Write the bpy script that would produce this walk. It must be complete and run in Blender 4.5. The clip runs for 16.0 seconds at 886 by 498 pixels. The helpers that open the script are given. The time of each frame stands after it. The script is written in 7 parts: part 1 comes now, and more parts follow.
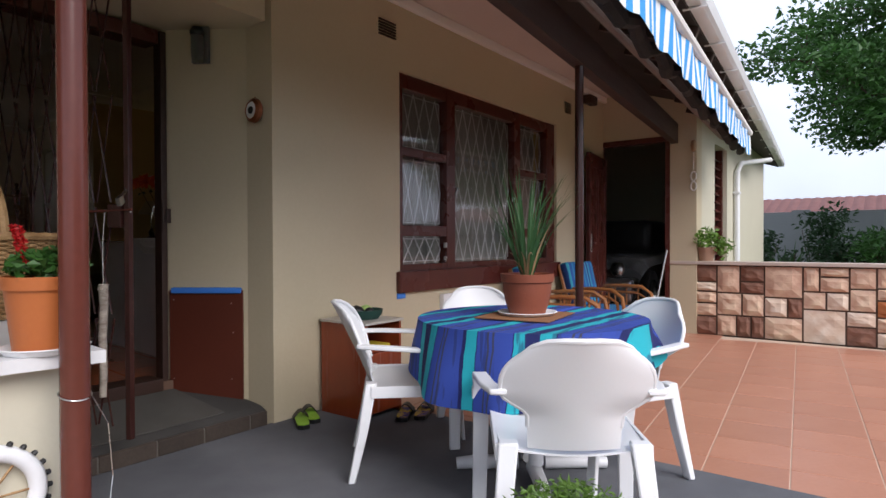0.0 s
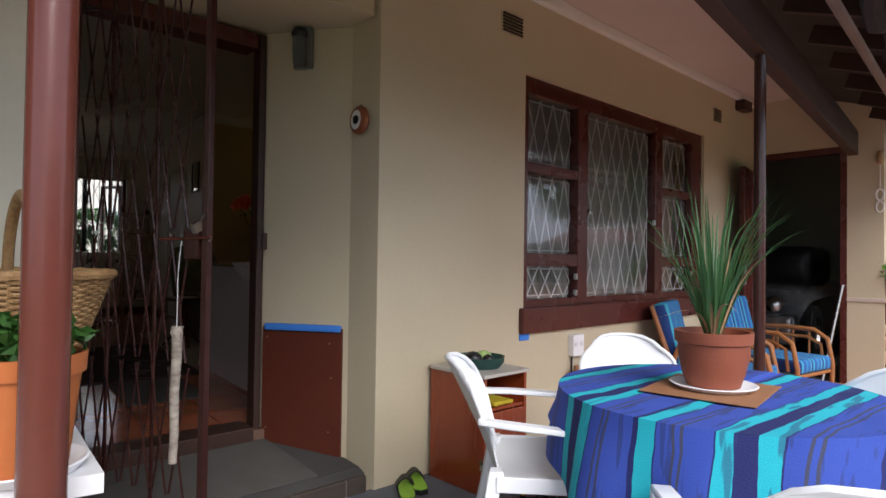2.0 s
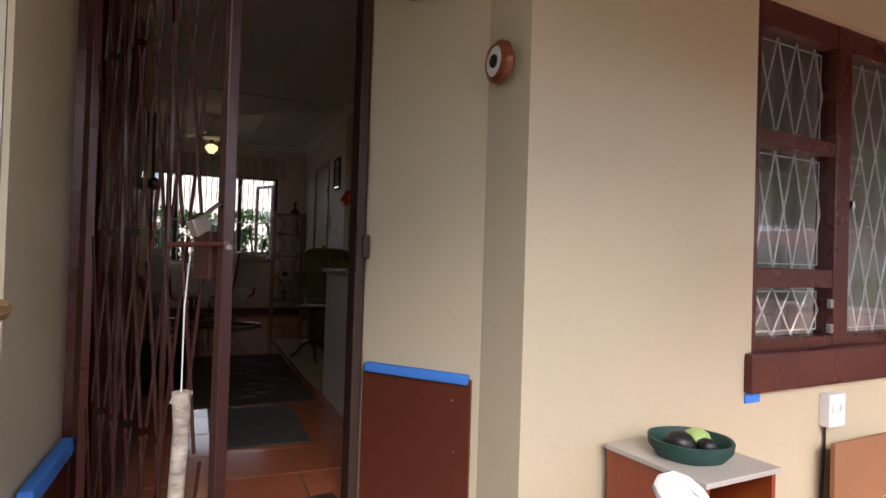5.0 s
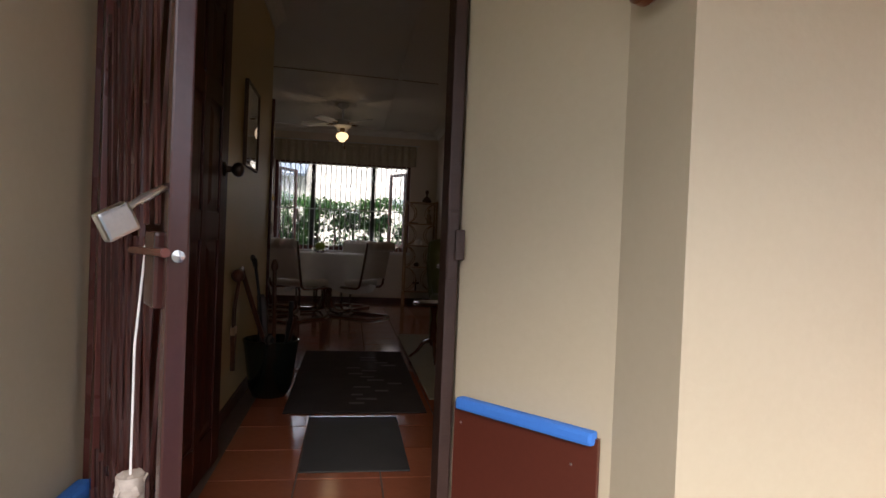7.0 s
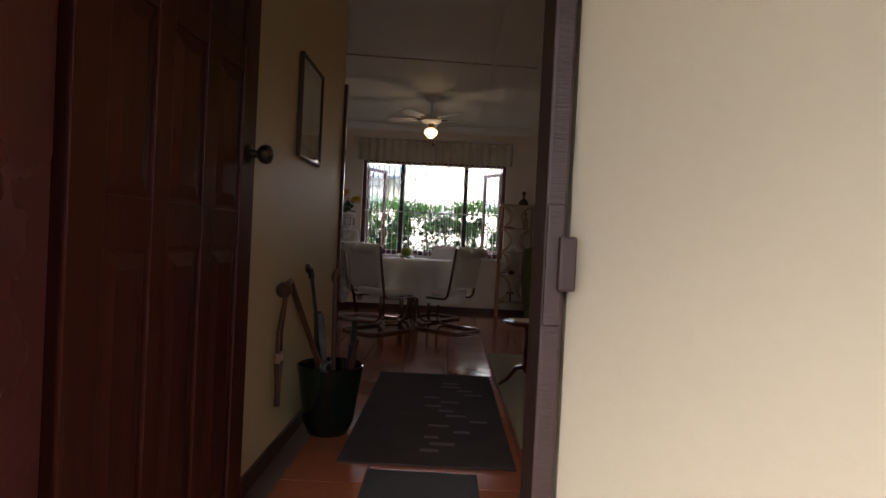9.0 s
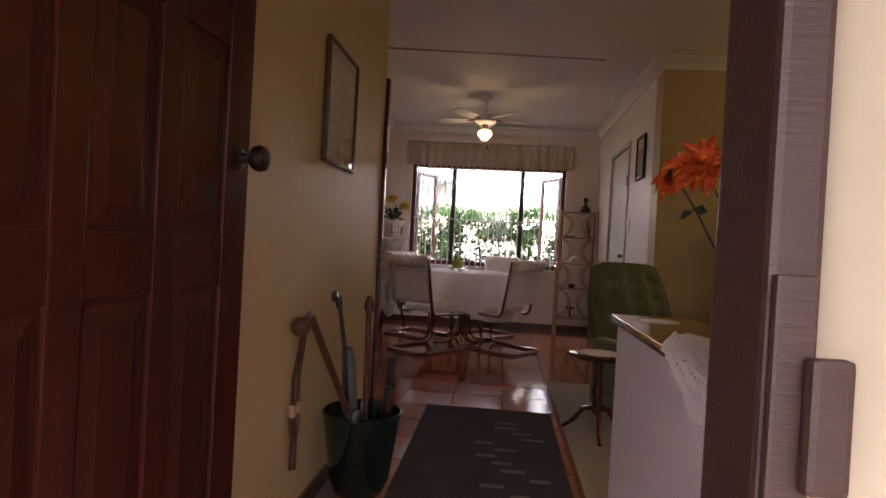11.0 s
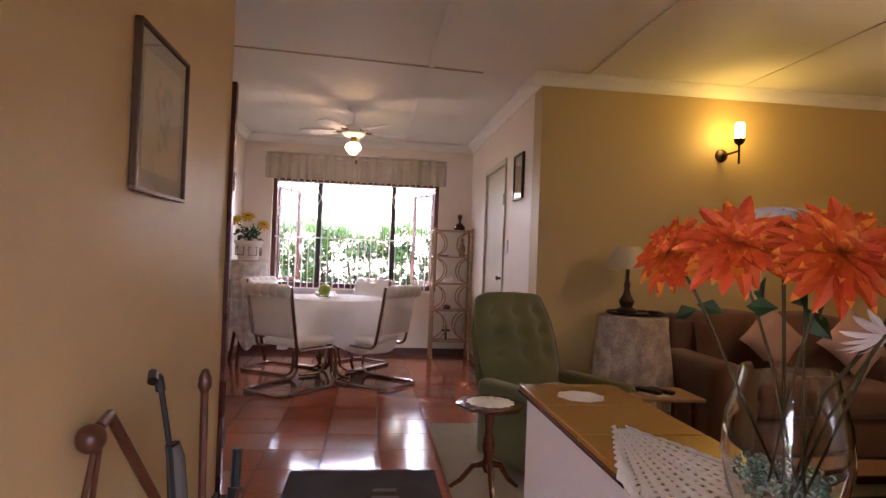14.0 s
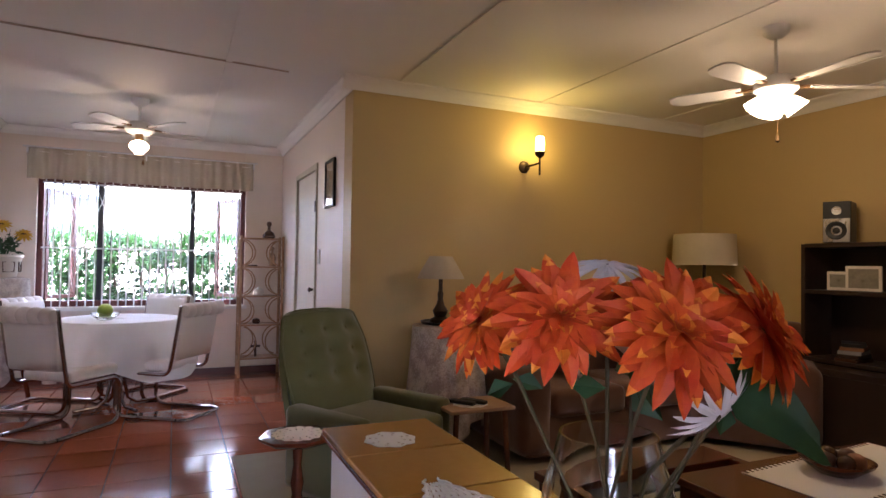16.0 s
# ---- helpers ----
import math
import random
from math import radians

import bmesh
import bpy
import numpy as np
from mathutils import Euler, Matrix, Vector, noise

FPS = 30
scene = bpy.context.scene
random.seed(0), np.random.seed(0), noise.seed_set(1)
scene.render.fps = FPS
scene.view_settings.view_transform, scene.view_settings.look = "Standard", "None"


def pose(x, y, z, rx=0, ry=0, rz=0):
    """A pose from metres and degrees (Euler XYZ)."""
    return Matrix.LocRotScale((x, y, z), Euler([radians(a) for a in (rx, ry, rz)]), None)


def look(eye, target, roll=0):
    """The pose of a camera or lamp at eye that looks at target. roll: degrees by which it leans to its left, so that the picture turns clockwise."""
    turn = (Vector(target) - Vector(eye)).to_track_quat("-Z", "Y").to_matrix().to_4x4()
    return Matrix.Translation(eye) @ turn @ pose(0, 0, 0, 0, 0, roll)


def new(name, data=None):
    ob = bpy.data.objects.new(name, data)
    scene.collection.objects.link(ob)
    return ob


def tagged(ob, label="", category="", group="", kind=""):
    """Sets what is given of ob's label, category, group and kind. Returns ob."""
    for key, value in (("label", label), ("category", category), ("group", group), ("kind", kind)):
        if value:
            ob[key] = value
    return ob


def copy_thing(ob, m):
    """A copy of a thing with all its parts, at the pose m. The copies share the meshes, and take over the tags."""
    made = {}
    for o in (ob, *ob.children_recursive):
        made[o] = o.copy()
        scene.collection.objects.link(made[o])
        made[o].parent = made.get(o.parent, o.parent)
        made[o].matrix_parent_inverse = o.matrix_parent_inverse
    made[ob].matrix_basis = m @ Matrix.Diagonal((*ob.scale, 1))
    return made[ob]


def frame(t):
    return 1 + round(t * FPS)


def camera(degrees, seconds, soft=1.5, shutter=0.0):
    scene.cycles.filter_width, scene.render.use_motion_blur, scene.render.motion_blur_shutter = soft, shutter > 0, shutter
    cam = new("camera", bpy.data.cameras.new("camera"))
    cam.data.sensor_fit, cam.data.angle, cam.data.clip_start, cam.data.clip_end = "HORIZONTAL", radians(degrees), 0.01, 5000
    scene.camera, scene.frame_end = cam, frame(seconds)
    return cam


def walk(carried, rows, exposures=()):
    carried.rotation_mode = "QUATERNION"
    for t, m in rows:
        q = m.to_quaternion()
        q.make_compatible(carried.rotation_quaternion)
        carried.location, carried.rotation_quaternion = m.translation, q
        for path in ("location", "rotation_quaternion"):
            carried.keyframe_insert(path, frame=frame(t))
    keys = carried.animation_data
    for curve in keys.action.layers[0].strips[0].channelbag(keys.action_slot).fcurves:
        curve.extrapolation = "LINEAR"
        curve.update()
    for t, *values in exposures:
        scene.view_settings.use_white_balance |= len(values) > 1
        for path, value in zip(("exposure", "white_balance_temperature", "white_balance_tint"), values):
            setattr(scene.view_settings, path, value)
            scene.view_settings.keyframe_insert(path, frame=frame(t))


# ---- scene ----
cam = camera(73.1, 16.0)
PATH = [
    (0, (-1.83, -3.379, 0.854), (-0.229, -2.181, 0.831), -0.2),
    (0.5, (-1.747, -3.255, 0.878), (-0.19, -1.999, 0.869), -0.0),
    (1, (-1.643, -3.147, 0.906), (-0.146, -1.821, 0.914), 0.3),
    (1.5, (-1.521, -3.015, 0.932), (-0.081, -1.628, 0.958), 0.5),
    (2, (-1.42, -2.893, 0.929), (-0.058, -1.428, 0.966), 0.8),
    (2.5, (-1.347, -2.758, 0.926), (-0.078, -1.213, 0.964), 1.1),
    (3, (-1.247, -2.591, 0.923), (-0.049, -0.99, 0.965), 1.4),
    (3.5, (-1.168, -2.458, 0.924), (-0.003, -0.833, 0.96), 1.6),
    (4, (-1.056, -2.35, 0.936), (0.055, -0.687, 0.975), 1.7),
    (4.2, (-0.998, -2.292, 0.943), (0.086, -0.612, 0.986), 1.7),
    (6.5, (-0.51, -1.733, 1.033), (0.089, 0.174, 1.003), 2.1),
    (7, (-0.461, -1.608, 1.023), (0.04, 0.329, 0.995), 2.3),
    (7.5, (-0.383, -1.43, 1.027), (0.032, 0.526, 0.998), 2.5),
    (8, (-0.337, -1.266, 1.031), (-0.004, 0.706, 1.002), 2.6),
    (8.5, (-0.309, -1.109, 1.031), (-0.058, 0.875, 1.004), 2.7),
    (9, (-0.275, -0.917, 1.039), (-0.097, 1.074, 1.012), 2.8),
    (9.5, (-0.271, -0.784, 1.043), (-0.163, 1.213, 1.018), 2.9),
    (11.8, (-0.222, -0.194, 1.145), (-0.234, 1.806, 1.127), 3.1),
    (12, (-0.219, -0.155, 1.148), (-0.226, 1.845, 1.137), 2.9),
    (12.5, (-0.228, -0.057, 1.168), (-0.186, 1.943, 1.165), 2.9),
    (13, (-0.247, 0.031, 1.2), (-0.093, 2.026, 1.205), 2.8),
    (13.5, (-0.248, 0.077, 1.231), (0.047, 2.054, 1.25), 2.5),
    (14, (-0.233, 0.117, 1.25), (0.201, 2.069, 1.276), 2.2),
    (14.5, (-0.19, 0.166, 1.263), (0.385, 2.082, 1.297), 1.9),
    (15, (-0.15, 0.208, 1.286), (0.567, 2.074, 1.322), 1.7),
    (15.5, (-0.124, 0.227, 1.297), (0.722, 2.039, 1.341), 1.4),
    (16, (-0.126, 0.282, 1.316), (0.867, 2.017, 1.366), 0.9),
]
walk(cam, [(t, look(eye, target, roll)) for t, eye, target, roll in PATH],
     exposures=[(0, -0.4, 6450, 15), (1.5, -0.15, 6350, 12), (3, 0.42, 6430, 16), (4.2, 0.7, 6650, 19), (6.5, 0.88, 6700, 17), (8, 1.38, 6700, 18), (9.7, 2.15, 6550, 19),
                (11.8, 3.3, 7300, 36), (13, 3.85, 6900, 33), (14.5, 4.0, 6450, 31), (16, 4.05, 5650, 27)])

# ---- world and large lights ----
world = bpy.data.worlds.new("world")
scene.world = world
world.use_nodes = True
wn = world.node_tree
sky = wn.nodes.new("ShaderNodeTexSky")
sky.sky_type, sky.sun_disc = "NISHITA", False
sky.sun_elevation, sky.sun_rotation = radians(40.7), radians(197)
sky.air_density, sky.dust_density, sky.ozone_density = 1.0, 4.0, 1.0
sky_white = wn.nodes.new("ShaderNodeMixRGB")
sky_white.inputs[0].default_value = 0.75
sky_white.inputs[2].default_value = (7.3, 8.2, 9.6, 1)
cloud = wn.nodes.new("ShaderNodeTexNoise")
cloud.inputs["Scale"].default_value = 2.2
cloud.inputs["Detail"].default_value = 6
cloud_ramp = wn.nodes.new("ShaderNodeMapRange")
cloud_ramp.inputs[1].default_value, cloud_ramp.inputs[2].default_value = 0.3, 0.6
cloud_ramp.inputs[3].default_value, cloud_ramp.inputs[4].default_value = 0.6, 0.98
wn.links.new(cloud.outputs["Fac"], cloud_ramp.inputs[0])
wn.links.new(cloud_ramp.outputs[0], sky_white.inputs[0])
wn.links.new(sky.outputs[0], sky_white.inputs[1])
wn.links.new(sky_white.outputs[0], wn.nodes["Background"].inputs[0])
wn.nodes["Background"].inputs[1].default_value = 0.18

sun = new("sun", bpy.data.lights.new("sun", "SUN"))
sun.data.energy, sun.data.angle, sun.data.color = 3.9, radians(40), (1.0, 0.98, 0.95)
sun.matrix_world = look((-3.0, -10, 9.0), (0, 0, 0))

Z = 0.06      # indoor floor
ZV = -0.18    # veranda floor
CEIL = 2.62
TURN = pose(-0.45, 0, 0) @ pose(0, 0, 0, 0, 0, -5.6) @ pose(0.45, 0, 0)   # the rooms lie askew to the veranda, hinged at the front door


def lamp(name, where, watts, colour, radius):
    ob = new(name, bpy.data.lights.new(name, "POINT"))
    ob.data.energy, ob.data.color, ob.data.shadow_soft_size = watts, colour, radius
    ob.location = TURN @ Vector(where)
    return ob


WARM = (1.0, 0.70, 0.15)
lamp("sconce_bulb", (2.41, 4.22, 2.25), 0.16, WARM, 0.035)
lamp("fan_bulb", (2.78, 2.5, 2.06), 0.012, WARM, 0.09)
lamp("dining_bulb", (-0.44, 5.75, 2.2), 0.20, (1.0, 0.76, 0.52), 0.11)


# ---- helpers for meshes ----
def thing(name, label="", category="", group="", kind="", at=(0, 0, 0), turn=0):
    ob = new(name)
    ob.matrix_basis = pose(*at, 0, 0, turn)
    return tagged(ob, label, category, group, kind)


def part(name, bm, material, parent=None, label="", smooth=False):
    me = bpy.data.meshes.new(name)
    bmesh.ops.recalc_face_normals(bm, faces=bm.faces)
    if smooth:
        for f in bm.faces:
            f.smooth = True
    bm.to_mesh(me)
    bm.free()
    me.materials.append(material)
    if smooth:
        me.set_sharp_from_angle(angle=radians(40))
    ob = new(name, me)
    ob.parent = parent
    return tagged(ob, label)


def solid(name, bm, material, label="", category="", group="", kind="", at=None, turn=0, smooth=False):
    ob = part(name, bm, material, None, "", smooth)
    if at:
        ob.matrix_basis = pose(*at, 0, 0, turn)
    return tagged(ob, label, category, group, kind)


def B():
    return bmesh.new()


def box(bm, x0, x1, y0, y1, z0, z1, bev=0.0, m=None, seg=2):
    vs = [bm.verts.new(Vector((x, y, z))) for x in (x0, x1) for y in (y0, y1) for z in (z0, z1)]
    fs = [bm.faces.new([vs[i] for i in q]) for q in ((0, 1, 3, 2), (4, 6, 7, 5), (0, 4, 5, 1), (2, 3, 7, 6), (0, 2, 6, 4), (1, 5, 7, 3))]
    if bev:
        es = list({e for f in fs for e in f.edges})
        got = bmesh.ops.bevel(bm, geom=es + vs, offset=bev, segments=seg, profile=0.6, affect="EDGES")
        vs = [v for v in got["verts"] if v.is_valid]
    if m:
        bmesh.ops.transform(bm, matrix=m, verts=list({v for v in vs}))
    return bm


def tube(bm, pts, r, seg=8, close=False, r2=None):
    pts = [Vector(p) for p in pts]
    n = len(pts)
    rings, ref = [], None
    for i, p in enumerate(pts):
        a = pts[(i - 1) % n] if (close or i) else p
        b = pts[(i + 1) % n] if (close or i < n - 1) else p
        d = (b - a).normalized()
        if ref is None:
            ref = Vector((0, 0, 1)) if abs(d.z) < 0.9 else Vector((1, 0, 0))
        u = d.cross(ref).normalized()
        w = u.cross(d).normalized()
        ref = w
        rr = r if r2 is None else r + (r2 - r) * i / max(1, n - 1)
        rings.append([bm.verts.new(p + (u * math.cos(2 * math.pi * k / seg) + w * math.sin(2 * math.pi * k / seg)) * rr) for k in range(seg)])
    for i in range(n if close else n - 1):
        A, C = rings[i], rings[(i + 1) % n]
        for k in range(seg):
            bm.faces.new((A[k], A[(k + 1) % seg], C[(k + 1) % seg], C[k]))
    if not close:
        bm.faces.new(rings[0][::-1])
        bm.faces.new(rings[-1])
    return bm


def lathe(bm, prof, seg=24, c=(0, 0, 0), wave=None):
    """prof: (radius, z) rows; wave(angle, row) scales the radius."""
    rings = []
    for j, (r, z) in enumerate(prof):
        if r < 1e-5:
            rings.append([bm.verts.new((c[0], c[1], c[2] + z))])
            continue
        rings.append([bm.verts.new((c[0] + r * (wave(2 * math.pi * k / seg, j) if wave else 1) * math.cos(2 * math.pi * k / seg),
                                    c[1] + r * (wave(2 * math.pi * k / seg, j) if wave else 1) * math.sin(2 * math.pi * k / seg), c[2] + z)) for k in range(seg)])
    for A, C in zip(rings, rings[1:]):
        for k in range(seg):
            a, b = A[k % len(A)], A[(k + 1) % len(A)]
            c2, d = C[(k + 1) % len(C)], C[k % len(C)]
            q = [v for i, v in enumerate((a, b, c2, d)) if v not in (a, b, c2, d)[:i]]
            if len(q) > 2:
                bm.faces.new(q)
    return bm


def grid(bm, nu, nv, f):
    vs = [[bm.verts.new(f(i / nu, j / nv)) for j in range(nv + 1)] for i in range(nu + 1)]
    for i in range(nu):
        for j in range(nv):
            bm.faces.new((vs[i][j], vs[i + 1][j], vs[i + 1][j + 1], vs[i][j + 1]))
    return bm


def thicken(bm, t):
    bmesh.ops.recalc_face_normals(bm, faces=bm.faces)
    bmesh.ops.solidify(bm, geom=list(bm.faces), thickness=t)
    return bm


def prism(bm, outline, z0, z1):
    lo = [bm.verts.new((x, y, z0)) for x, y in outline]
    hi = [bm.verts.new((x, y, z1)) for x, y in outline]
    bm.faces.new(lo[::-1])
    bm.faces.new(hi)
    n = len(outline)
    for i in range(n):
        bm.faces.new((lo[i], lo[(i + 1) % n], hi[(i + 1) % n], hi[i]))
    return bm


def arc(c, r, a0, a1, n, plane="xy"):
    out = []
    for i in range(n + 1):
        a = radians(a0 + (a1 - a0) * i / n)
        u, v = r * math.cos(a), r * math.sin(a)
        out.append(Vector(c) + {"xy": Vector((u, v, 0)), "xz": Vector((u, 0, v)), "yz": Vector((0, u, v))}[plane])
    return out


# ---- materials ----
def surf(name, c1, c2=None, rough=0.6, scale=4.0, fine=60.0, bump=0.05, metal=0.0, coat=0.0, amount=0.5, stretch=(1, 1, 1), vary=0.0, sheen=0.0, trans=0.0, ior=1.45, sss=0.0):
    c2 = c2 or tuple(v * 0.85 for v in c1)
    m = bpy.data.materials.new(name)
    m.use_nodes = True
    t = m.node_tree
    bsdf = t.nodes["Principled BSDF"]
    co = t.nodes.new("ShaderNodeTexCoord")
    mp = t.nodes.new("ShaderNodeMapping")
    mp.inputs["Scale"].default_value = stretch
    t.links.new(co.outputs["Object"], mp.inputs[0])
    big, small = t.nodes.new("ShaderNodeTexNoise"), t.nodes.new("ShaderNodeTexNoise")
    for nd, s, d in ((big, scale, 4), (small, fine, 3)):
        nd.inputs["Scale"].default_value = s
        nd.inputs["Detail"].default_value = d
        t.links.new(mp.outputs[0], nd.inputs["Vector"])
    mixn = t.nodes.new("ShaderNodeMixRGB")
    mixn.inputs[0].default_value = 0.4
    t.links.new(big.outputs["Fac"], mixn.inputs[1])
    t.links.new(small.outputs["Fac"], mixn.inputs[2])
    rng = t.nodes.new("ShaderNodeMapRange")
    rng.inputs[1].default_value, rng.inputs[2].default_value = 0.5 - 0.25 / max(amount, 0.05) * 0.5, 0.5 + 0.25 / max(amount, 0.05) * 0.5
    t.links.new(mixn.outputs[0], rng.inputs[0])
    mix = t.nodes.new("ShaderNodeMixRGB")
    mix.inputs[1].default_value, mix.inputs[2].default_value = (*c1, 1), (*c2, 1)
    t.links.new(rng.outputs[0], mix.inputs[0])
    out = mix.outputs[0]
    if vary:
        info, hsv, vr = t.nodes.new("ShaderNodeObjectInfo"), t.nodes.new("ShaderNodeHueSaturation"), t.nodes.new("ShaderNodeMapRange")
        vr.inputs[3].default_value, vr.inputs[4].default_value = 1 - vary, 1 + vary
        t.links.new(info.outputs["Random"], vr.inputs[0])
        t.links.new(vr.outputs[0], hsv.inputs["Value"])
        t.links.new(out, hsv.inputs["Color"])
        out = hsv.outputs[0]
    t.links.new(out, bsdf.inputs["Base Color"])
    rr = t.nodes.new("ShaderNodeMapRange")
    rr.inputs[3].default_value, rr.inputs[4].default_value = max(0.02, rough - 0.08), min(1, rough + 0.08)
    t.links.new(big.outputs["Fac"], rr.inputs[0])
    t.links.new(rr.outputs[0], bsdf.inputs["Roughness"])
    bsdf.inputs["Metallic"].default_value = metal
    bsdf.inputs["Coat Weight"].default_value = coat
    bsdf.inputs["Coat Roughness"].default_value = 0.1
    bsdf.inputs["Sheen Weight"].default_value = sheen
    bsdf.inputs["Transmission Weight"].default_value = trans
    bsdf.inputs["IOR"].default_value = ior
    bsdf.inputs["Subsurface Weight"].default_value = sss
    if bump:
        bp = t.nodes.new("ShaderNodeBump")
        bp.inputs["Strength"].default_value = bump
        bp.inputs["Distance"].default_value = 0.02
        t.links.new(mixn.outputs[0], bp.inputs["Height"])
        t.links.new(bp.outputs[0], bsdf.inputs["Normal"])
    return m


def banded(m, axis, freq, stops, wobble=0.15):
    """Colours m in printed bands across one object axis; stops are (position 0..1, colour)."""
    t = m.node_tree
    bsdf = t.nodes["Principled BSDF"]
    co, mp = t.nodes.new("ShaderNodeTexCoord"), t.nodes.new("ShaderNodeSeparateXYZ")
    nz = t.nodes.new("ShaderNodeTexNoise")
    nz.inputs["Scale"].default_value = 7
    t.links.new(co.outputs["Object"], nz.inputs["Vector"])
    vr = t.nodes.new("ShaderNodeVectorRotate")
    vr.rotation_type = "Z_AXIS"
    vr.inputs["Angle"].default_value = radians(axis)
    t.links.new(co.outputs["Object"], vr.inputs["Vector"])
    t.links.new(vr.outputs[0], mp.inputs[0])
    ma = t.nodes.new("ShaderNodeMath")
    ma.operation = "MULTIPLY_ADD"
    ma.inputs[1].default_value = wobble
    t.links.new(nz.outputs["Fac"], ma.inputs[0])
    mu = t.nodes.new("ShaderNodeMath")
    mu.operation = "MULTIPLY"
    mu.inputs[1].default_value = freq
    t.links.new(mp.outputs[0], mu.inputs[0])
    t.links.new(mu.outputs[0], ma.inputs[2])
    fr = t.nodes.new("ShaderNodeMath")
    fr.operation = "FRACT"
    t.links.new(ma.outputs[0], fr.inputs[0])
    ramp = t.nodes.new("ShaderNodeValToRGB")
    ramp.color_ramp.interpolation = "CONSTANT"
    el = ramp.color_ramp.elements
    el[0].position, el[0].color = stops[0][0], (*stops[0][1], 1)
    el[1].position, el[1].color = stops[1][0], (*stops[1][1], 1)
    for p, c in stops[2:]:
        e = el.new(p)
        e.color = (*c, 1)
    t.links.new(fr.outputs[0], ramp.inputs[0])
    mx = t.nodes.new("ShaderNodeMixRGB")
    mx.blend_type = "MULTIPLY"
    mx.inputs[0].default_value = 0.6
    was = bsdf.inputs["Base Color"].links[0].from_socket
    t.links.new(ramp.outputs[0], mx.inputs[1])
    t.links.new(was, mx.inputs[2])
    t.links.new(mx.outputs[0], bsdf.inputs["Base Color"])
    return m


def glow(name, colour, strength):
    m = bpy.data.materials.new(name)
    m.use_nodes = True
    b = m.node_tree.nodes["Principled BSDF"]
    b.inputs["Base Color"].default_value = (0.9, 0.85, 0.75, 1)
    b.inputs["Emission Color"].default_value = (*colour, 1)
    b.inputs["Emission Strength"].default_value = strength
    b.inputs["Roughness"].default_value = 0.3
    return m


def clear(name, colour=(1, 1, 1), rough=0.0, ior=1.45):
    m = bpy.data.materials.new(name)
    m.use_nodes = True
    b = m.node_tree.nodes["Principled BSDF"]
    b.inputs["Base Color"].default_value = (*colour, 1)
    b.inputs["Roughness"].default_value = rough
    b.inputs["Transmission Weight"].default_value = 1
    b.inputs["IOR"].default_value = ior
    return m


def translucent(m, amount):
    """Lets part of the light through thin petals, leaves and cloth."""
    t = m.node_tree
    b, out = t.nodes["Principled BSDF"], t.nodes["Material Output"]
    tr, mx = t.nodes.new("ShaderNodeBsdfTranslucent"), t.nodes.new("ShaderNodeMixShader")
    mx.inputs[0].default_value = amount
    t.links.new(b.inputs["Base Color"].links[0].from_socket, tr.inputs["Color"])
    t.links.new(b.outputs[0], mx.inputs[1])
    t.links.new(tr.outputs[0], mx.inputs[2])
    t.links.new(mx.outputs[0], out.inputs[0])
    return m


def net(name, colour, alpha):
    """Thin cloth that lets part of the light straight through."""
    m = surf(name, colour, rough=0.9, bump=0.1)
    t = m.node_tree
    b = t.nodes["Principled BSDF"]
    b.inputs["Alpha"].default_value = alpha
    return m


PLASTER = surf("beige_plaster", (0.58, 0.50, 0.35), (0.52, 0.44, 0.30), 0.55, 1.6, 45, 0.10, amount=0.35)
PLASTER_L = surf("cream_plaster", (0.62, 0.58, 0.46), (0.56, 0.52, 0.41), 0.5, 1.6, 45, 0.08, amount=0.35)
CREAM = surf("indoor_cream_paint", (0.78, 0.69, 0.60), (0.74, 0.65, 0.56), 0.5, 1.2, 70, 0.05, amount=0.3)
YELLOW = surf("indoor_yellow_paint", (0.54, 0.40, 0.18), (0.50, 0.365, 0.155), 0.5, 1.2, 70, 0.05, amount=0.3)
WHITEP = surf("white_ceiling_paint", (0.78, 0.76, 0.73), (0.74, 0.72, 0.69), 0.7, 1.0, 50, 0.05, amount=0.3)
BROWN = surf("dark_brown_enamel", (0.10, 0.024, 0.018), (0.07, 0.018, 0.013), 0.28, 3, 60, 0.06)
POLEB = surf("brown_gloss_paint", (0.13, 0.035, 0.025), (0.10, 0.028, 0.02), 0.22, 3, 40, 0.05)
PANELB = surf("red_brown_board", (0.115, 0.028, 0.016), (0.09, 0.022, 0.013), 0.35, 3, 60, 0.04)
DOORW = surf("dark_meranti_wood", (0.060, 0.0110, 0.0045), (0.030, 0.006, 0.003), 0.38, 3, 30, 0.08, stretch=(6, 6, 0.6))
DOORW.node_tree.nodes["Principled BSDF"].inputs["Specular IOR Level"].default_value = 0.25
CABW = surf("orange_varnished_wood", (0.30, 0.055, 0.018), (0.22, 0.036, 0.012), 0.25, 3, 30, 0.05, stretch=(5, 5, 0.5), coat=0.3)
TABLEW = surf("mahogany_wood", (0.12, 0.035, 0.018), (0.08, 0.02, 0.011), 0.22, 4, 30, 0.04, stretch=(1, 6, 6), coat=0.4)
BLUEF = surf("blue_foam", (0.05, 0.23, 0.72), (0.045, 0.20, 0.65), 0.7, 8, 90, 0.1)
CARPET = surf("charcoal_carpet", (0.15, 0.155, 0.17), (0.10, 0.103, 0.115), 0.95, 3, 260, 0.5, amount=0.8)
TILEV = surf("terracotta_tile", (0.50, 0.235, 0.155), (0.44, 0.195, 0.125), 0.34, 2.5, 40, 0.05, vary=0.07)
GROUT = surf("pale_grout", (0.62, 0.48, 0.38), (0.54, 0.41, 0.31), 0.9, 5, 80, 0.2)
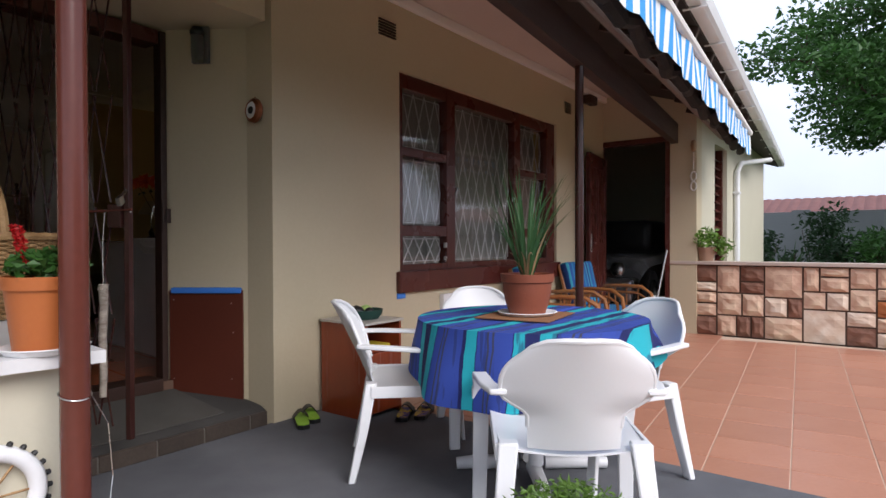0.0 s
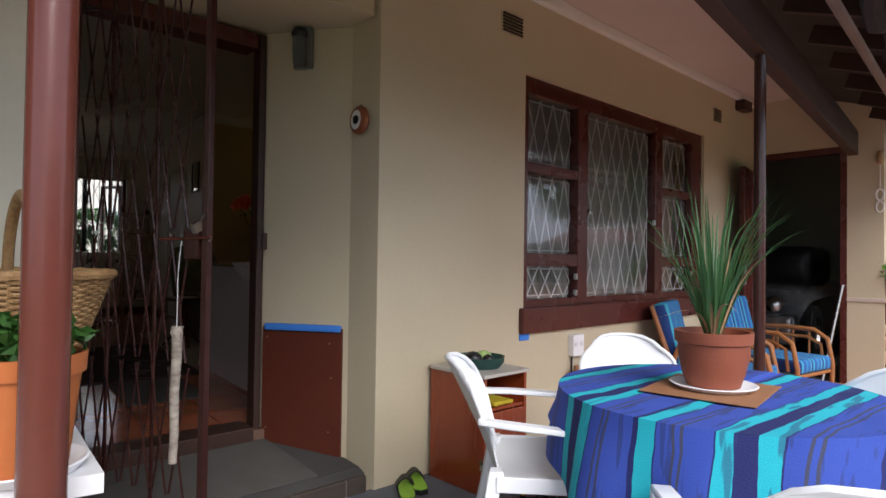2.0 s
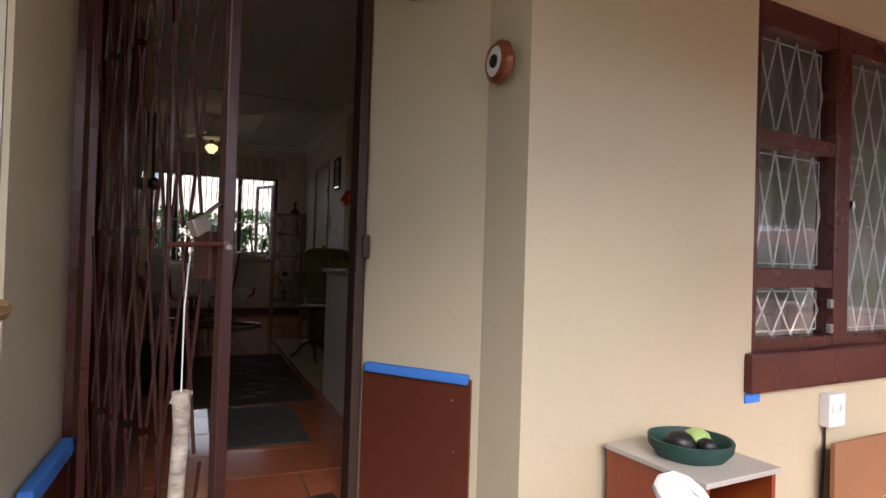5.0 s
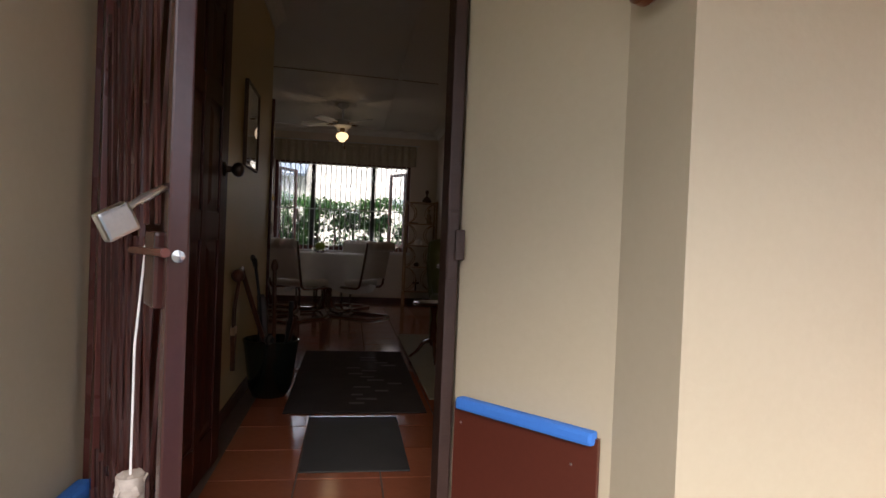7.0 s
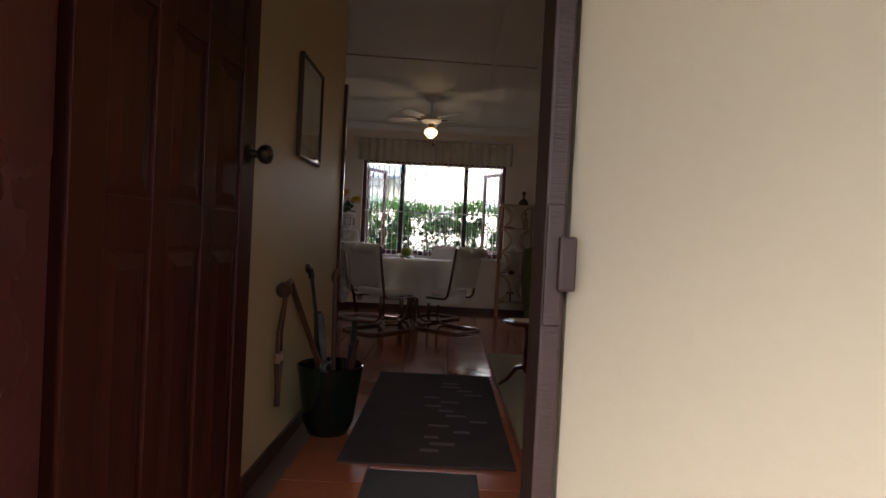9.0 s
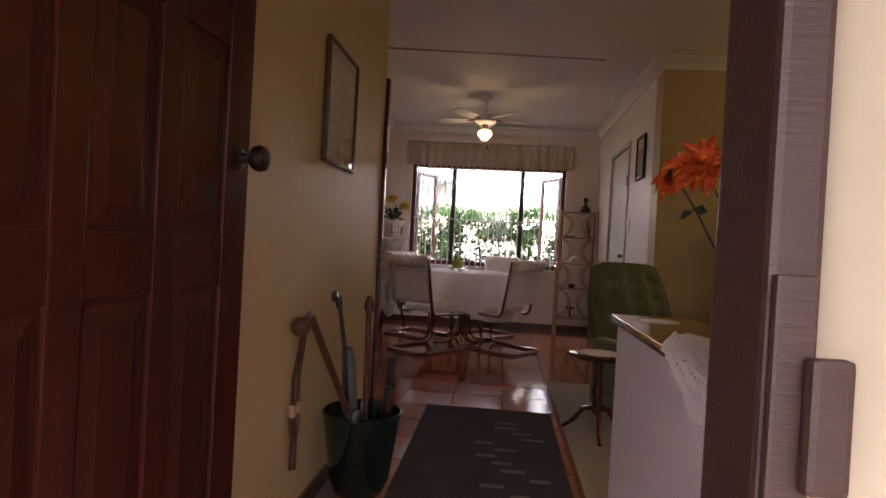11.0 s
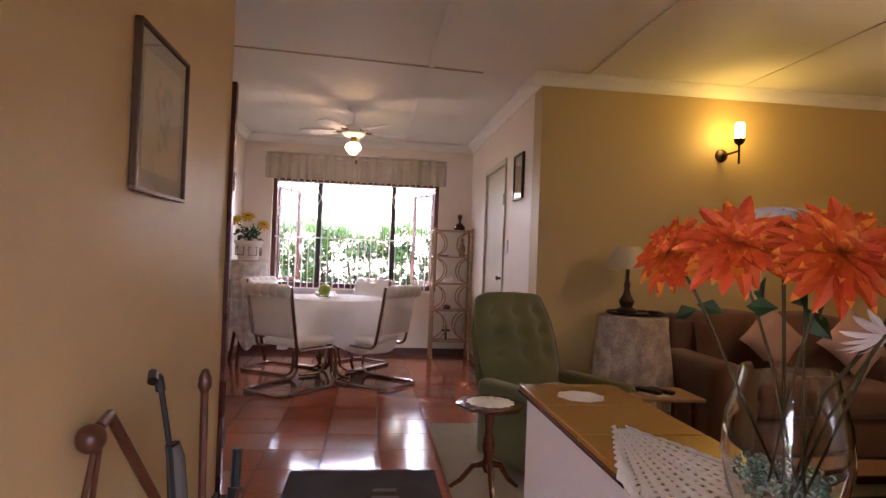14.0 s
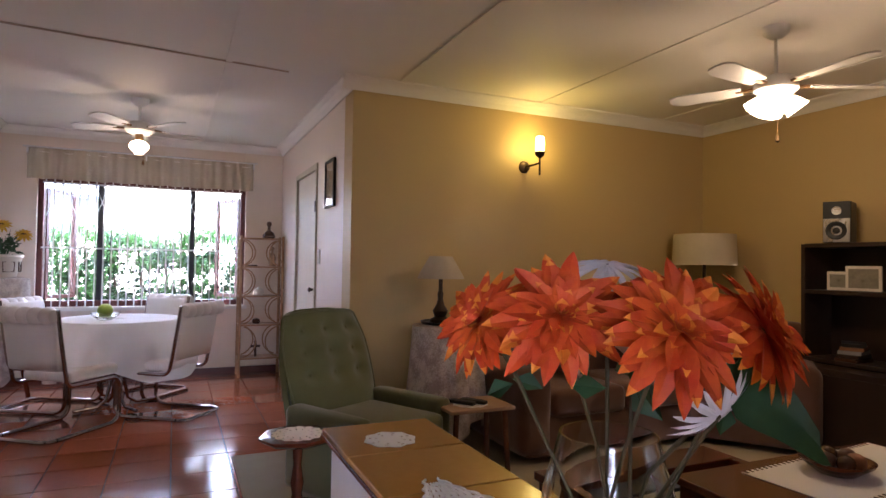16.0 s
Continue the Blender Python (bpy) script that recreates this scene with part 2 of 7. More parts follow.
TILEI = surf("red_quarry_tile", (0.42, 0.125, 0.055), (0.32, 0.09, 0.04), 0.13, 3, 30, 0.04, vary=0.10, coat=0.25)
GROUTI = surf("dark_grout", (0.16, 0.09, 0.06), (0.12, 0.07, 0.05), 0.9, 5, 80, 0.2)
WHITEPL = surf("white_plastic", (0.85, 0.855, 0.87), (0.80, 0.81, 0.83), 0.32, 4, 120, 0.03, amount=0.3)
TERRA = surf("terracotta_clay", (0.27, 0.070, 0.034), (0.21, 0.056, 0.028), 0.65, 8, 90, 0.12)
ORANGEPOT = surf("orange_plastic_pot", (0.46, 0.14, 0.04), (0.42, 0.12, 0.035), 0.4, 6, 90, 0.05)
SOIL = surf("soil", (0.05, 0.035, 0.022), (0.03, 0.02, 0.014), 0.95, 20, 90, 0.5)
LEAF = surf("green_leaf", (0.055, 0.16, 0.03), (0.035, 0.10, 0.02), 0.45, 12, 60, 0.1, amount=0.9)
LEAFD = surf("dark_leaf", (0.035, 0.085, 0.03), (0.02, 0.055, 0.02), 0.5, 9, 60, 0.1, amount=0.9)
LEAFL = surf("light_leaf", (0.16, 0.28, 0.05), (0.10, 0.20, 0.035), 0.45, 9, 60, 0.1, amount=0.9)
GREYLEAF = surf("grey_green_leaf", (0.075, 0.18, 0.06), (0.045, 0.12, 0.045), 0.4, 6, 60, 0.05)
REDF = surf("red_petal", (0.55, 0.012, 0.014), (0.42, 0.008, 0.01), 0.5, 15, 90, 0.1)
METAL = surf("brushed_steel", (0.55, 0.54, 0.52), (0.45, 0.44, 0.42), 0.28, 8, 200, 0.03, metal=1.0)
CHROME = surf("dull_chrome", (0.42, 0.38, 0.36), (0.32, 0.29, 0.28), 0.22, 8, 90, 0.02, metal=1.0)
BRONZE = surf("aged_bronze", (0.09, 0.06, 0.045), (0.05, 0.035, 0.025), 0.35, 12, 90, 0.05, metal=0.8)
BLACK = surf("black_plastic", (0.012, 0.012, 0.013), (0.02, 0.02, 0.021), 0.4, 10, 90, 0.03)
WHITEM = surf("white_painted_metal", (0.75, 0.75, 0.76), (0.68, 0.68, 0.69), 0.35, 6, 90, 0.03)
CANE = surf("honey_cane", (0.36, 0.15, 0.05), (0.24, 0.085, 0.028), 0.35, 10, 60, 0.08)
BAMBOO = surf("pale_bamboo", (0.42, 0.26, 0.14), (0.32, 0.19, 0.10), 0.4, 10, 60, 0.06)
WICKER = surf("tan_wicker", (0.44, 0.27, 0.12), (0.26, 0.14, 0.055), 0.6, 20, 120, 0.3, amount=0.9)
CARD = surf("brown_hardboard", (0.30, 0.145, 0.07), (0.26, 0.12, 0.06), 0.6, 5, 90, 0.05)
WHITECL = surf("white_cloth", (0.80, 0.78, 0.75), (0.74, 0.72, 0.69), 0.9, 6, 200, 0.15, sheen=0.2)
VINYL = surf("white_vinyl", (0.72, 0.68, 0.62), (0.66, 0.62, 0.56), 0.38, 6, 90, 0.05)
GREENV = surf("sage_velour", (0.130, 0.135, 0.048), (0.094, 0.098, 0.034), 0.85, 6, 150, 0.15, sheen=0.35)
SOFA = surf("brown_velour", (0.145, 0.066, 0.042), (0.105, 0.046, 0.03), 0.9, 5, 150, 0.2, sheen=0.3)
CUSH = surf("dusty_pink_cushion", (0.46, 0.30, 0.25), (0.40, 0.25, 0.21), 0.9, 8, 120, 0.2, sheen=0.2)
RUGB = surf("beige_rug", (0.40, 0.35, 0.26), (0.34, 0.29, 0.21), 0.95, 6, 200, 0.4)
DARKRUG = surf("dark_brown_rug", (0.055, 0.036, 0.03), (0.036, 0.024, 0.02), 0.95, 6, 200, 0.4)
MATG = surf("grey_rubber_mat", (0.075, 0.07, 0.066), (0.05, 0.047, 0.044), 0.9, 6, 200, 0.3)
COUNTERT = surf("mustard_tile", (0.42, 0.21, 0.045), (0.36, 0.17, 0.035), 0.18, 3, 50, 0.03, coat=0.3, vary=0.05)
COUNTERW = surf("white_counter_side", (0.82, 0.81, 0.82), (0.77, 0.76, 0.77), 0.5, 2, 60, 0.05)
GLASS = clear("window_glass")
VASEG = clear("vase_glass", (0.97, 0.99, 0.98))
STONEG = clear("aqua_glass_stone", (0.62, 0.94, 0.97), 0.12)
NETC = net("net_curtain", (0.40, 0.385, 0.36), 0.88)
for leafm in (LEAF, LEAFD, LEAFL, GREYLEAF, REDF):
    translucent(leafm, 0.3)
DARKGREEN = surf("dark_green_glaze", (0.006, 0.014, 0.010), (0.004, 0.009, 0.007), 0.12, 4, 30, 0.02, coat=0.5)
PICM = surf("picture_mount", (0.42, 0.36, 0.29), (0.36, 0.30, 0.23), 0.6, 6, 60, 0.02)
GOLDF = surf("dull_gold_frame", (0.20, 0.12, 0.055), (0.12, 0.07, 0.03), 0.4, 10, 90, 0.1, metal=0.3)
GREYW = surf("grey_block_wall", (0.34, 0.35, 0.36), (0.28, 0.29, 0.30), 0.9, 1.5, 30, 0.2)
ROOFM = surf("maroon_roof_tile", (0.20, 0.085, 0.075), (0.16, 0.065, 0.06), 0.7, 2, 40, 0.2)
GRASS = surf("lawn", (0.06, 0.11, 0.025), (0.09, 0.12, 0.035), 0.95, 2, 80, 0.4, amount=0.9)
BARK = surf("bark", (0.10, 0.07, 0.05), (0.06, 0.042, 0.03), 0.95, 12, 70, 0.5)

# ---- ground and large structure ----
bm = B()
box(bm, -60, 60, -60, 60, -0.6, -0.30)
solid("ground", bm, GRASS, "mown garden lawn reaching to the horizon", "ground", kind="structure")

floor_v = solid("veranda_floor", box(B(), -5.0, 5.2, -4.6, -0.35, -0.3, ZV - 0.003), GROUT, "terracotta tiled veranda floor with pale joints", "floor", kind="structure")
solid("carpet", box(B(), -1.9, 1.0, -3.2, -0.548, ZV - 0.008, ZV + 0.004), CARPET, "charcoal grey outdoor carpet laid over the veranda tiles", "carpet")
floor_i = solid("indoor_floor", box(B(), -2.2, 4.6, 0.02, 7.6, -0.3, Z - 0.008), GROUTI, "red glazed quarry tile floor with dark joints", "floor", kind="structure")
solid("indoor_subfloor", box(B(), 0.45, 4.6, -0.36, 0.02, -0.3, Z - 0.004), TILEI, "red tiled floor strip under the front window", "floor", kind="structure")

# sloping landing at the front door, with a low brick edge
land = thing("door_step", "dark grey sloping landing with a low brown brick edge at the front door", "step", kind="structure")


def landing_z(y):
    return -0.075 * (0.02 - y) / 0.52


bm = B()
back = [(-0.93, 0.02), (0.03, 0.02), (0.265, -0.385), (0.272, -0.50), (-0.93, -0.50)]
lip = [(0.272, -0.545), (-0.93, -0.545)]
tops = [bm.verts.new((x, y, landing_z(y))) for x, y in back] + [bm.verts.new((x, y, -0.095)) for x, y in lip]
lows = [bm.verts.new((v.co.x, v.co.y, -0.25)) for v in tops]
bm.faces.new(tops[:5])
bm.faces.new((tops[4], tops[3], tops[5], tops[6]))
ringi = (0, 1, 2, 3, 5, 6, 4)
for k in range(7):
    a, b = ringi[k], ringi[(k + 1) % 7]
    bm.faces.new((tops[a], tops[b], lows[b], lows[a]))
bm.faces.new([lows[k] for k in ringi])
bmesh.ops.recalc_face_normals(bm, faces=bm.faces)
part("landing", bm, surf("grey_landing_carpet", (0.066, 0.063, 0.059), (0.045, 0.042, 0.040), 0.95, 5, 220, 0.4), land)
part("mortar", box(B(), -0.925, 0.270, -0.560, -0.540, ZV - 0.004, -0.101), surf("step_mortar", (0.17, 0.15, 0.13), (0.11, 0.10, 0.085), 0.9, 9, 60, 0.3), land)
BRICK = surf("brown_step_brick", (0.075, 0.055, 0.042), (0.045, 0.034, 0.028), 0.8, 8, 70, 0.4, vary=0.25)
for x0, x1 in ((-0.925, -0.635), (-0.629, -0.365), (-0.359, -0.118), (-0.112, 0.156), (0.162, 0.270)):
    part("brick", box(B(), x0, x1, -0.566, -0.536, ZV + 0.005, -0.097, 0.005, seg=1), BRICK, land)
mat = solid("door_mat", prism(B(), [(-0.80, -0.035), (0.02, -0.035), (0.05, -0.51), (-0.80, -0.51)], 0.001, 0.009), surf("worn_grey_mat", (0.10, 0.094, 0.084), (0.07, 0.065, 0.058), 0.95, 5, 200, 0.3), "worn grey rubber-backed mat on the landing", "mat")
mat.matrix_basis = pose(0, 0.02, 0, math.degrees(math.atan2(0.075, 0.52)), 0, 0)

# walls
T = 0.22


def wall(name, bm, material, label):
    return solid(name, bm, material, label, "wall", kind="structure")


WX0, WX1, WZ0, WZ1 = 1.41, 3.92, 0.56, 2.08
bm = B()
box(bm, 0.310, WX0, -0.57, -0.35, -0.3, 2.75)
box(bm, WX1, 5.2, -0.57, -0.35, -0.3, 2.75)
box(bm, WX0, WX1, -0.57, -0.35, -0.3, WZ0)
box(bm, WX0, WX1, -0.57, -0.35, WZ1, 2.75)
wall("wall_front", bm, PLASTER, "beige plastered veranda wall with a window opening")
bm = prism(B(), [(0.012, 0.02), (0.277, -0.38), (0.310, -0.57), (0.45, -0.352), (0.45, 0.10), (0.012, 0.10)], -0.3, 2.75)
wall("wall_splay", bm, PLASTER, "beige plastered splayed side of the door recess")
bm = prism(B(), [(-5.0, -0.57), (-1.01, -0.57), (-0.96, -0.20), (-0.96, 0.25), (-5.0, 0.25)], -0.3, 2.75)
wall("wall_entry_side", bm, PLASTER_L, "pale plastered wall beside the door recess")
bm = prism(B(), [(-1.008, -0.567), (-0.995, -0.57), (-0.922, -0.008), (-0.957, -0.008), (-0.957, -0.20)], -0.3, 2.10)
wall("wall_recess_side", bm, PLASTER, "beige plastered splayed face beside the gate")
bm = box(B(), -1.005, 0.27, -0.565, 0.25, 2.10, 2.75)
wall("wall_lintel", bm, PLASTER, "beige plastered lintel over the door recess")
bm = B()
box(bm, 5.2, 5.42, -0.50, -0.35, -0.3, 2.75)
box(bm, 5.2, 5.42, -1.65, -1.36, -0.3, 2.75)
box(bm, 5.2, 5.42, -1.36, -0.50, 2.06, 2.75)
wall("wall_garage_end", bm, PLASTER, "beige plastered end wall with the garage doorway")
bm = B()
box(bm, 5.42, 6.05, -1.65, -1.43, -0.3, 2.75)
box(bm, 6.75, 9.6, -1.65, -1.43, -0.3, 2.75)
box(bm, 6.05, 6.75, -1.65, -1.43, -0.3, 0.2)
box(bm, 6.05, 6.75, -1.65, -1.43, 2.05, 2.75)
box(bm, 9.4, 9.6, -1.43, 2.0, -0.3, 2.75)
wall("wall_garage_front", bm, PLASTER_L, "pale plastered garage wall with a narrow window")
# the gloom inside the garage is put into these dark colours
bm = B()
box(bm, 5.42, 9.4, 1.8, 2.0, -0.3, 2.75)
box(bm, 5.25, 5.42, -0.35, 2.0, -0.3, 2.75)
wall("wall_garage_back", bm, surf("garage_wall_gloom", (0.10, 0.095, 0.09), (0.07, 0.066, 0.06), 0.9), "inner wall of the garage, coloured dark so that it looks unlit")
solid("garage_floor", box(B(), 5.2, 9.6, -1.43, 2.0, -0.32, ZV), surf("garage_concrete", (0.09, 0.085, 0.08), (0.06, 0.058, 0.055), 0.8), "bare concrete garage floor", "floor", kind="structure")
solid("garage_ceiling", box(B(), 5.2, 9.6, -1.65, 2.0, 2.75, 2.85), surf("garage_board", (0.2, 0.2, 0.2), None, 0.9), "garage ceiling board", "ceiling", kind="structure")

bm = box(B(), -1.13, -0.91, 0.25, 3.0, -0.3, 2.75)
box(bm, -0.95, -0.91, 0.02, 0.25, -0.3, 2.75)
wall("wall_hall", bm, surf("hall_warm_cream_paint", (0.60, 0.445, 0.235), (0.55, 0.405, 0.205), 0.5, 1.2, 70, 0.05, amount=0.3), "cream painted hall wall")
bm = box(B(), -1.97, -1.75, 2.78, 7.62, -0.3, 2.75)
box(bm, -1.75, -1.13, 2.78, 3.0, -0.3, 2.75)
wall("wall_dining_side", bm, CREAM, "cream painted dining room wall")
DX0, DX1, DZ0, DZ1 = -1.42, 0.57, 0.82, 2.14
bm = B()
box(bm, -1.75, DX0, 7.4, 7.62, -0.3, 2.75)
box(bm, DX1, 1.19, 7.4, 7.62, -0.3, 2.75)
box(bm, DX0, DX1, 7.4, 7.62, -0.3, DZ0)
box(bm, DX0, DX1, 7.4, 7.62, DZ1, 2.75)
wall("wall_dining_end", bm, CREAM, "cream painted dining room end wall with a wide window")
IY0, IY1, IZ1 = 5.55, 6.42, 2.13
bm = B()
box(bm, 0.97, 1.19, 4.62, IY0, -0.3, 2.75)
box(bm, 0.97, 1.19, IY1, 7.4, -0.3, 2.75)
box(bm, 0.97, 1.19, IY0, IY1, IZ1, 2.75)
wall("wall_dining_right", bm, CREAM, "cream painted wall with the passage doorway")
solid("wall_passage", box(B(), 1.75, 1.9, 4.62, 7.62, -0.3, 2.75), CREAM, "cream wall of the passage beyond", "wall", kind="structure")
wall("wall_living_back", box(B(), 0.97, 4.55, 4.40, 4.62, -0.3, 2.75), YELLOW, "warm yellow painted living room wall")
wall("wall_living_end", box(B(), 4.33, 4.55, 0.10, 4.40, -0.3, 2.75), YELLOW, "warm yellow painted living room end wall")
bm = B()
box(bm, 0.45, WX0, -0.35, -0.33, -0.3, 2.75)
box(bm, WX1, 4.33, -0.35, -0.33, -0.3, 2.75)
box(bm, WX0, WX1, -0.35, -0.33, -0.3, WZ0)
box(bm, WX0, WX1, -0.35, -0.33, WZ1, 2.75)
wall("wall_living_front", bm, YELLOW, "yellow painted inner face of the front wall")

bm = box(B(), -2.0, 4.6, 0.2, 7.65, CEIL, 2.78)
box(bm, 0.45, 4.6, -0.36, 0.2, CEIL, 2.78)
# cover strips of the ceiling boards
box(bm, -1.75, 4.33, 1.53, 1.57, CEIL - 0.010, CEIL + 0.002)
for x in (0.14, 1.30, 2.50, 3.75):
    box(bm, x - 0.02, x + 0.02, -0.33, 7.4, CEIL - 0.007, CEIL + 0.002)
solid("ceiling", bm, WHITEP, "white boarded ceiling with thin cover strips", "ceiling", kind="structure")


# shadow line of the ceiling step, put in as a brown strip
solid("trim_ceiling_joint", box(B(), -1.75, 0.96, 4.34, 4.358, CEIL - 0.007, CEIL + 0.002), surf("brown_shadow_strip", (0.42, 0.33, 0.27), None, 0.6), "brown strip at the ceiling joint, coloured as its step shadow", "trim", kind="structure")


def cornice(bm, p, q, nx, ny):
    """A cove strip below the ceiling from p to q; (nx, ny) points into the room."""
    prof = [(0, 0.085), (0.012, 0.085), (0.03, 0.05), (0.05, 0.03), (0.085, 0.012), (0.085, 0)]
    rows = [[bm.verts.new((x + nx * a, y + ny * a, CEIL - b)) for a, b in prof] for x, y in (p, q)]
    for i in range(len(prof) - 1):
        bm.faces.new((rows[0][i], rows[0][i + 1], rows[1][i + 1], rows[1][i]))


bm = B()
for p, q, nx, ny in (((-0.91, 0.25), (-0.91, 3.0), 1, 0), ((-1.75, 3.0), (-1.75, 7.4), 1, 0), ((-1.75, 7.4), (0.97, 7.4), 0, -1), ((0.97, 4.4), (0.97, 7.4), -1, 0),
                     ((0.885, 4.4), (4.33, 4.4), 0, -1), ((4.33, 4.4), (4.33, 0.12), -1, 0), ((-1.75, 3.0), (-0.91, 3.0), 0, 1)):
    cornice(bm, p, q, nx, ny)
solid("trim_cornice", bm, WHITEP, "white cove cornice round the ceiling", "trim", kind="structure")
SKIRT = surf("dark_skirting", (0.09, 0.03, 0.02), (0.06, 0.02, 0.014), 0.35, 5)
bm = B()
box(bm, -0.91, -0.897, 1.1, 3.0, Z, Z + 0.07)
box(bm, -1.75, -1.737, 3.0, 7.4, Z, Z + 0.07)
box(bm, -1.737, 0.957, 7.387, 7.4, Z, Z + 0.07)
box(bm, 0.957, 0.97, IY1 + 0.05, 7.387, Z, Z + 0.07)
box(bm, 0.957, 0.97, 4.4, IY0 - 0.05, Z, Z + 0.07)
box(bm, 0.97, 4.33, 4.387, 4.40, Z, Z + 0.07)
box(bm, 4.317, 4.33, 0.12, 4.387, Z, Z + 0.07)
solid("baseboard", bm, SKIRT, "dark brown timber skirting", "baseboard", kind="structure")
# roof above, which shuts out the sky
bm = box(B(), -5.2, 9.8, -0.57, 8.2, 2.86, 2.96)
solid("roof_deck", bm, ROOFM, "roof deck over the house", "roof", kind="structure")

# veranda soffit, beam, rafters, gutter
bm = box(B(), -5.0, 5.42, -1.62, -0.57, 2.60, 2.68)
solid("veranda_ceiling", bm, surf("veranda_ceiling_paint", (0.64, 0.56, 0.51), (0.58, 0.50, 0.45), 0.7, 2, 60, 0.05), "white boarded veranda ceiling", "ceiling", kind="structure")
bm = box(B(), 0.27, 5.2, -0.62, -0.57, 2.53, 2.60, 0.015)
solid("trim_veranda", bm, WHITEP, "white cornice between veranda wall and ceiling", "trim", kind="structure")


def along(p, q):
    d = Vector(q) - Vector(p)
    return pose(*p, 0, 0, math.degrees(math.atan2(d.y, d.x))), Vector((d.x, d.y, 0)).length


DARKT = surf("dark_brown_timber", (0.055, 0.026, 0.018), (0.035, 0.017, 0.012), 0.5, 3, 50, 0.15, stretch=(0.5, 6, 6))
BM0, BM1 = (-4.0, -2.42, 1.965), (5.3, -1.40, 1.965)
m, L = along(BM0, BM1)
solid("veranda_beam", box(B(), 0, L, -0.04, 0.04, 0, 0.22, 0.006), DARKT, "dark brown timber beam carrying the veranda roof", "beam", kind="structure").matrix_basis = m
GU0, GU1 = (-4.0, -2.60, 2.23), (10.6, -1.447, 2.23)
m, L = along(GU0, GU1)
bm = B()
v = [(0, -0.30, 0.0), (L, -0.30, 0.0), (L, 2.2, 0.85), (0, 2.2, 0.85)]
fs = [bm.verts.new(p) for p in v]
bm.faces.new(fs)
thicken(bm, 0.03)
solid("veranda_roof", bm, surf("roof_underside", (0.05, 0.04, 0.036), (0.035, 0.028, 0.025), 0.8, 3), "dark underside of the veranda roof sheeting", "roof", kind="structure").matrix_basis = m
bm = B()
prof = [(-0.06, 0.11), (-0.055, 0.02), (-0.035, 0.0), (0.035, 0.0), (0.055, 0.02), (0.06, 0.11)]
rows = [[bm.verts.new((x, a - 0.33, b - 0.02)) for a, b in prof] for x in (0, L)]
for i in range(5):
    bm.faces.new((rows[0][i], rows[0][i + 1], rows[1][i + 1], rows[1][i]))
thicken(bm, 0.004)
gut = thing("roof_gutter", "white metal roof gutter with brackets along the eaves", "gutter")
gut.matrix_basis = m
part("trough", bm, WHITEM, gut)
for i in range(18):
    part("bracket", box(B(), -0.012, 0.012, -0.398, -0.262, -0.03, -0.022), WHITEM, gut).location.x = 0.5 + i * 0.76
    gut.children[-1].location.z = 0.004
part("end_cap", box(B(), L, L + 0.004, -0.39, -0.27, -0.02, 0.09), WHITEM, gut)
for i in range(14):
    ob = solid("rafter", box(B(), -0.025, 0.025, -0.28, 0.36, 0, 0.11, 0.004), DARKT, "dark brown roof rafter end", "rafter", "veranda rafters", "structure")
    ob.matrix_basis = m @ pose(1.2 + i * 0.62, 0, -0.045, 18.8, 0, 0)

# plain unseen walls blocking light, added at the veranda end and behind the walk
wall("wall_veranda_end", box(B(), -2.80, -2.60, -1.7, -0.57, -0.3, 2.30), PLASTER, "beige plastered wall out of view, added to block light from the left")
# this one is added out of view to cut the low sky light
wall("wall_garden_back", box(B(), -4.3, 5.0, -9.2, -9.0, -0.3, 2.0), surf("light_block_grey", (0.22, 0.21, 0.19), (0.16, 0.15, 0.14), 0.9, 2, 40, 0.2), "grey plastered wall out of view, added to block low sky light")

# ---- veranda: front window, door, gate ----
win = thing("window_1", "dark red-brown timber window with white diamond bars and net curtains", "window", kind="structure")
YF0, YF1 = -0.545, -0.455
XS = [(1.41, 1.475), (2.012, 2.128), (3.083, 3.20), (3.735, 3.92)]
for x0, x1 in XS:
    part("stile", box(B(), x0, x1, YF0, YF1, 0.64, 2.08, 0.006), BROWN, win)
for i, (x0, x1) in enumerate(((1.475, 2.012), (2.128, 3.083), (3.20, 3.735))):
    part("rail", box(B(), x0, x1, YF0 + 0.003, YF1, 1.975, 2.08, 0.005), BROWN, win)
    part("rail", box(B(), x0, x1, YF0 + 0.003, YF1, 0.64, 0.69, 0.005), BROWN, win)
    if i != 1:
        part("rail", box(B(), x0, x1, YF0 + 0.004, YF1, 1.487, 1.55, 0.005), BROWN, win)
        part("rail", box(B(), x0, x1, YF0 + 0.004, YF1, 0.90, 0.98, 0.005), BROWN, win)
    spans = [(0.69, 1.975)] if i == 1 else [(0.69, 0.90), (0.98, 1.487), (1.55, 1.975)]
    for z0, z1 in spans:
        pane = part("pane", box(B(), x0, x1, -0.502, -0.498, z0, z1), GLASS, win)
        pane.visible_shadow = False
        bars = B()
        w, h = x1 - x0, z1 - z0
        n = max(2, round(w / 0.13))
        rows = max(1, round(h / 0.42))
        for k in range(n):
            for r in range(rows):
                xa, xb, xm = x0 + w * k / n, x0 + w * (k + 1) / n, x0 + w * (k + 0.5) / n
                za, zm, zb = z0 + h * r / rows, z0 + h * (r + 0.5) / rows, z0 + h * (r + 1) / rows
                for p, q in (((xm, za), (xa, zm)), ((xm, za), (xb, zm)), ((xa, zm), (xm, zb)), ((xb, zm), (xm, zb))):
                    tube(bars, [(p[0], -0.475, p[1]), (q[0], -0.475, q[1])], 0.0042, 5)
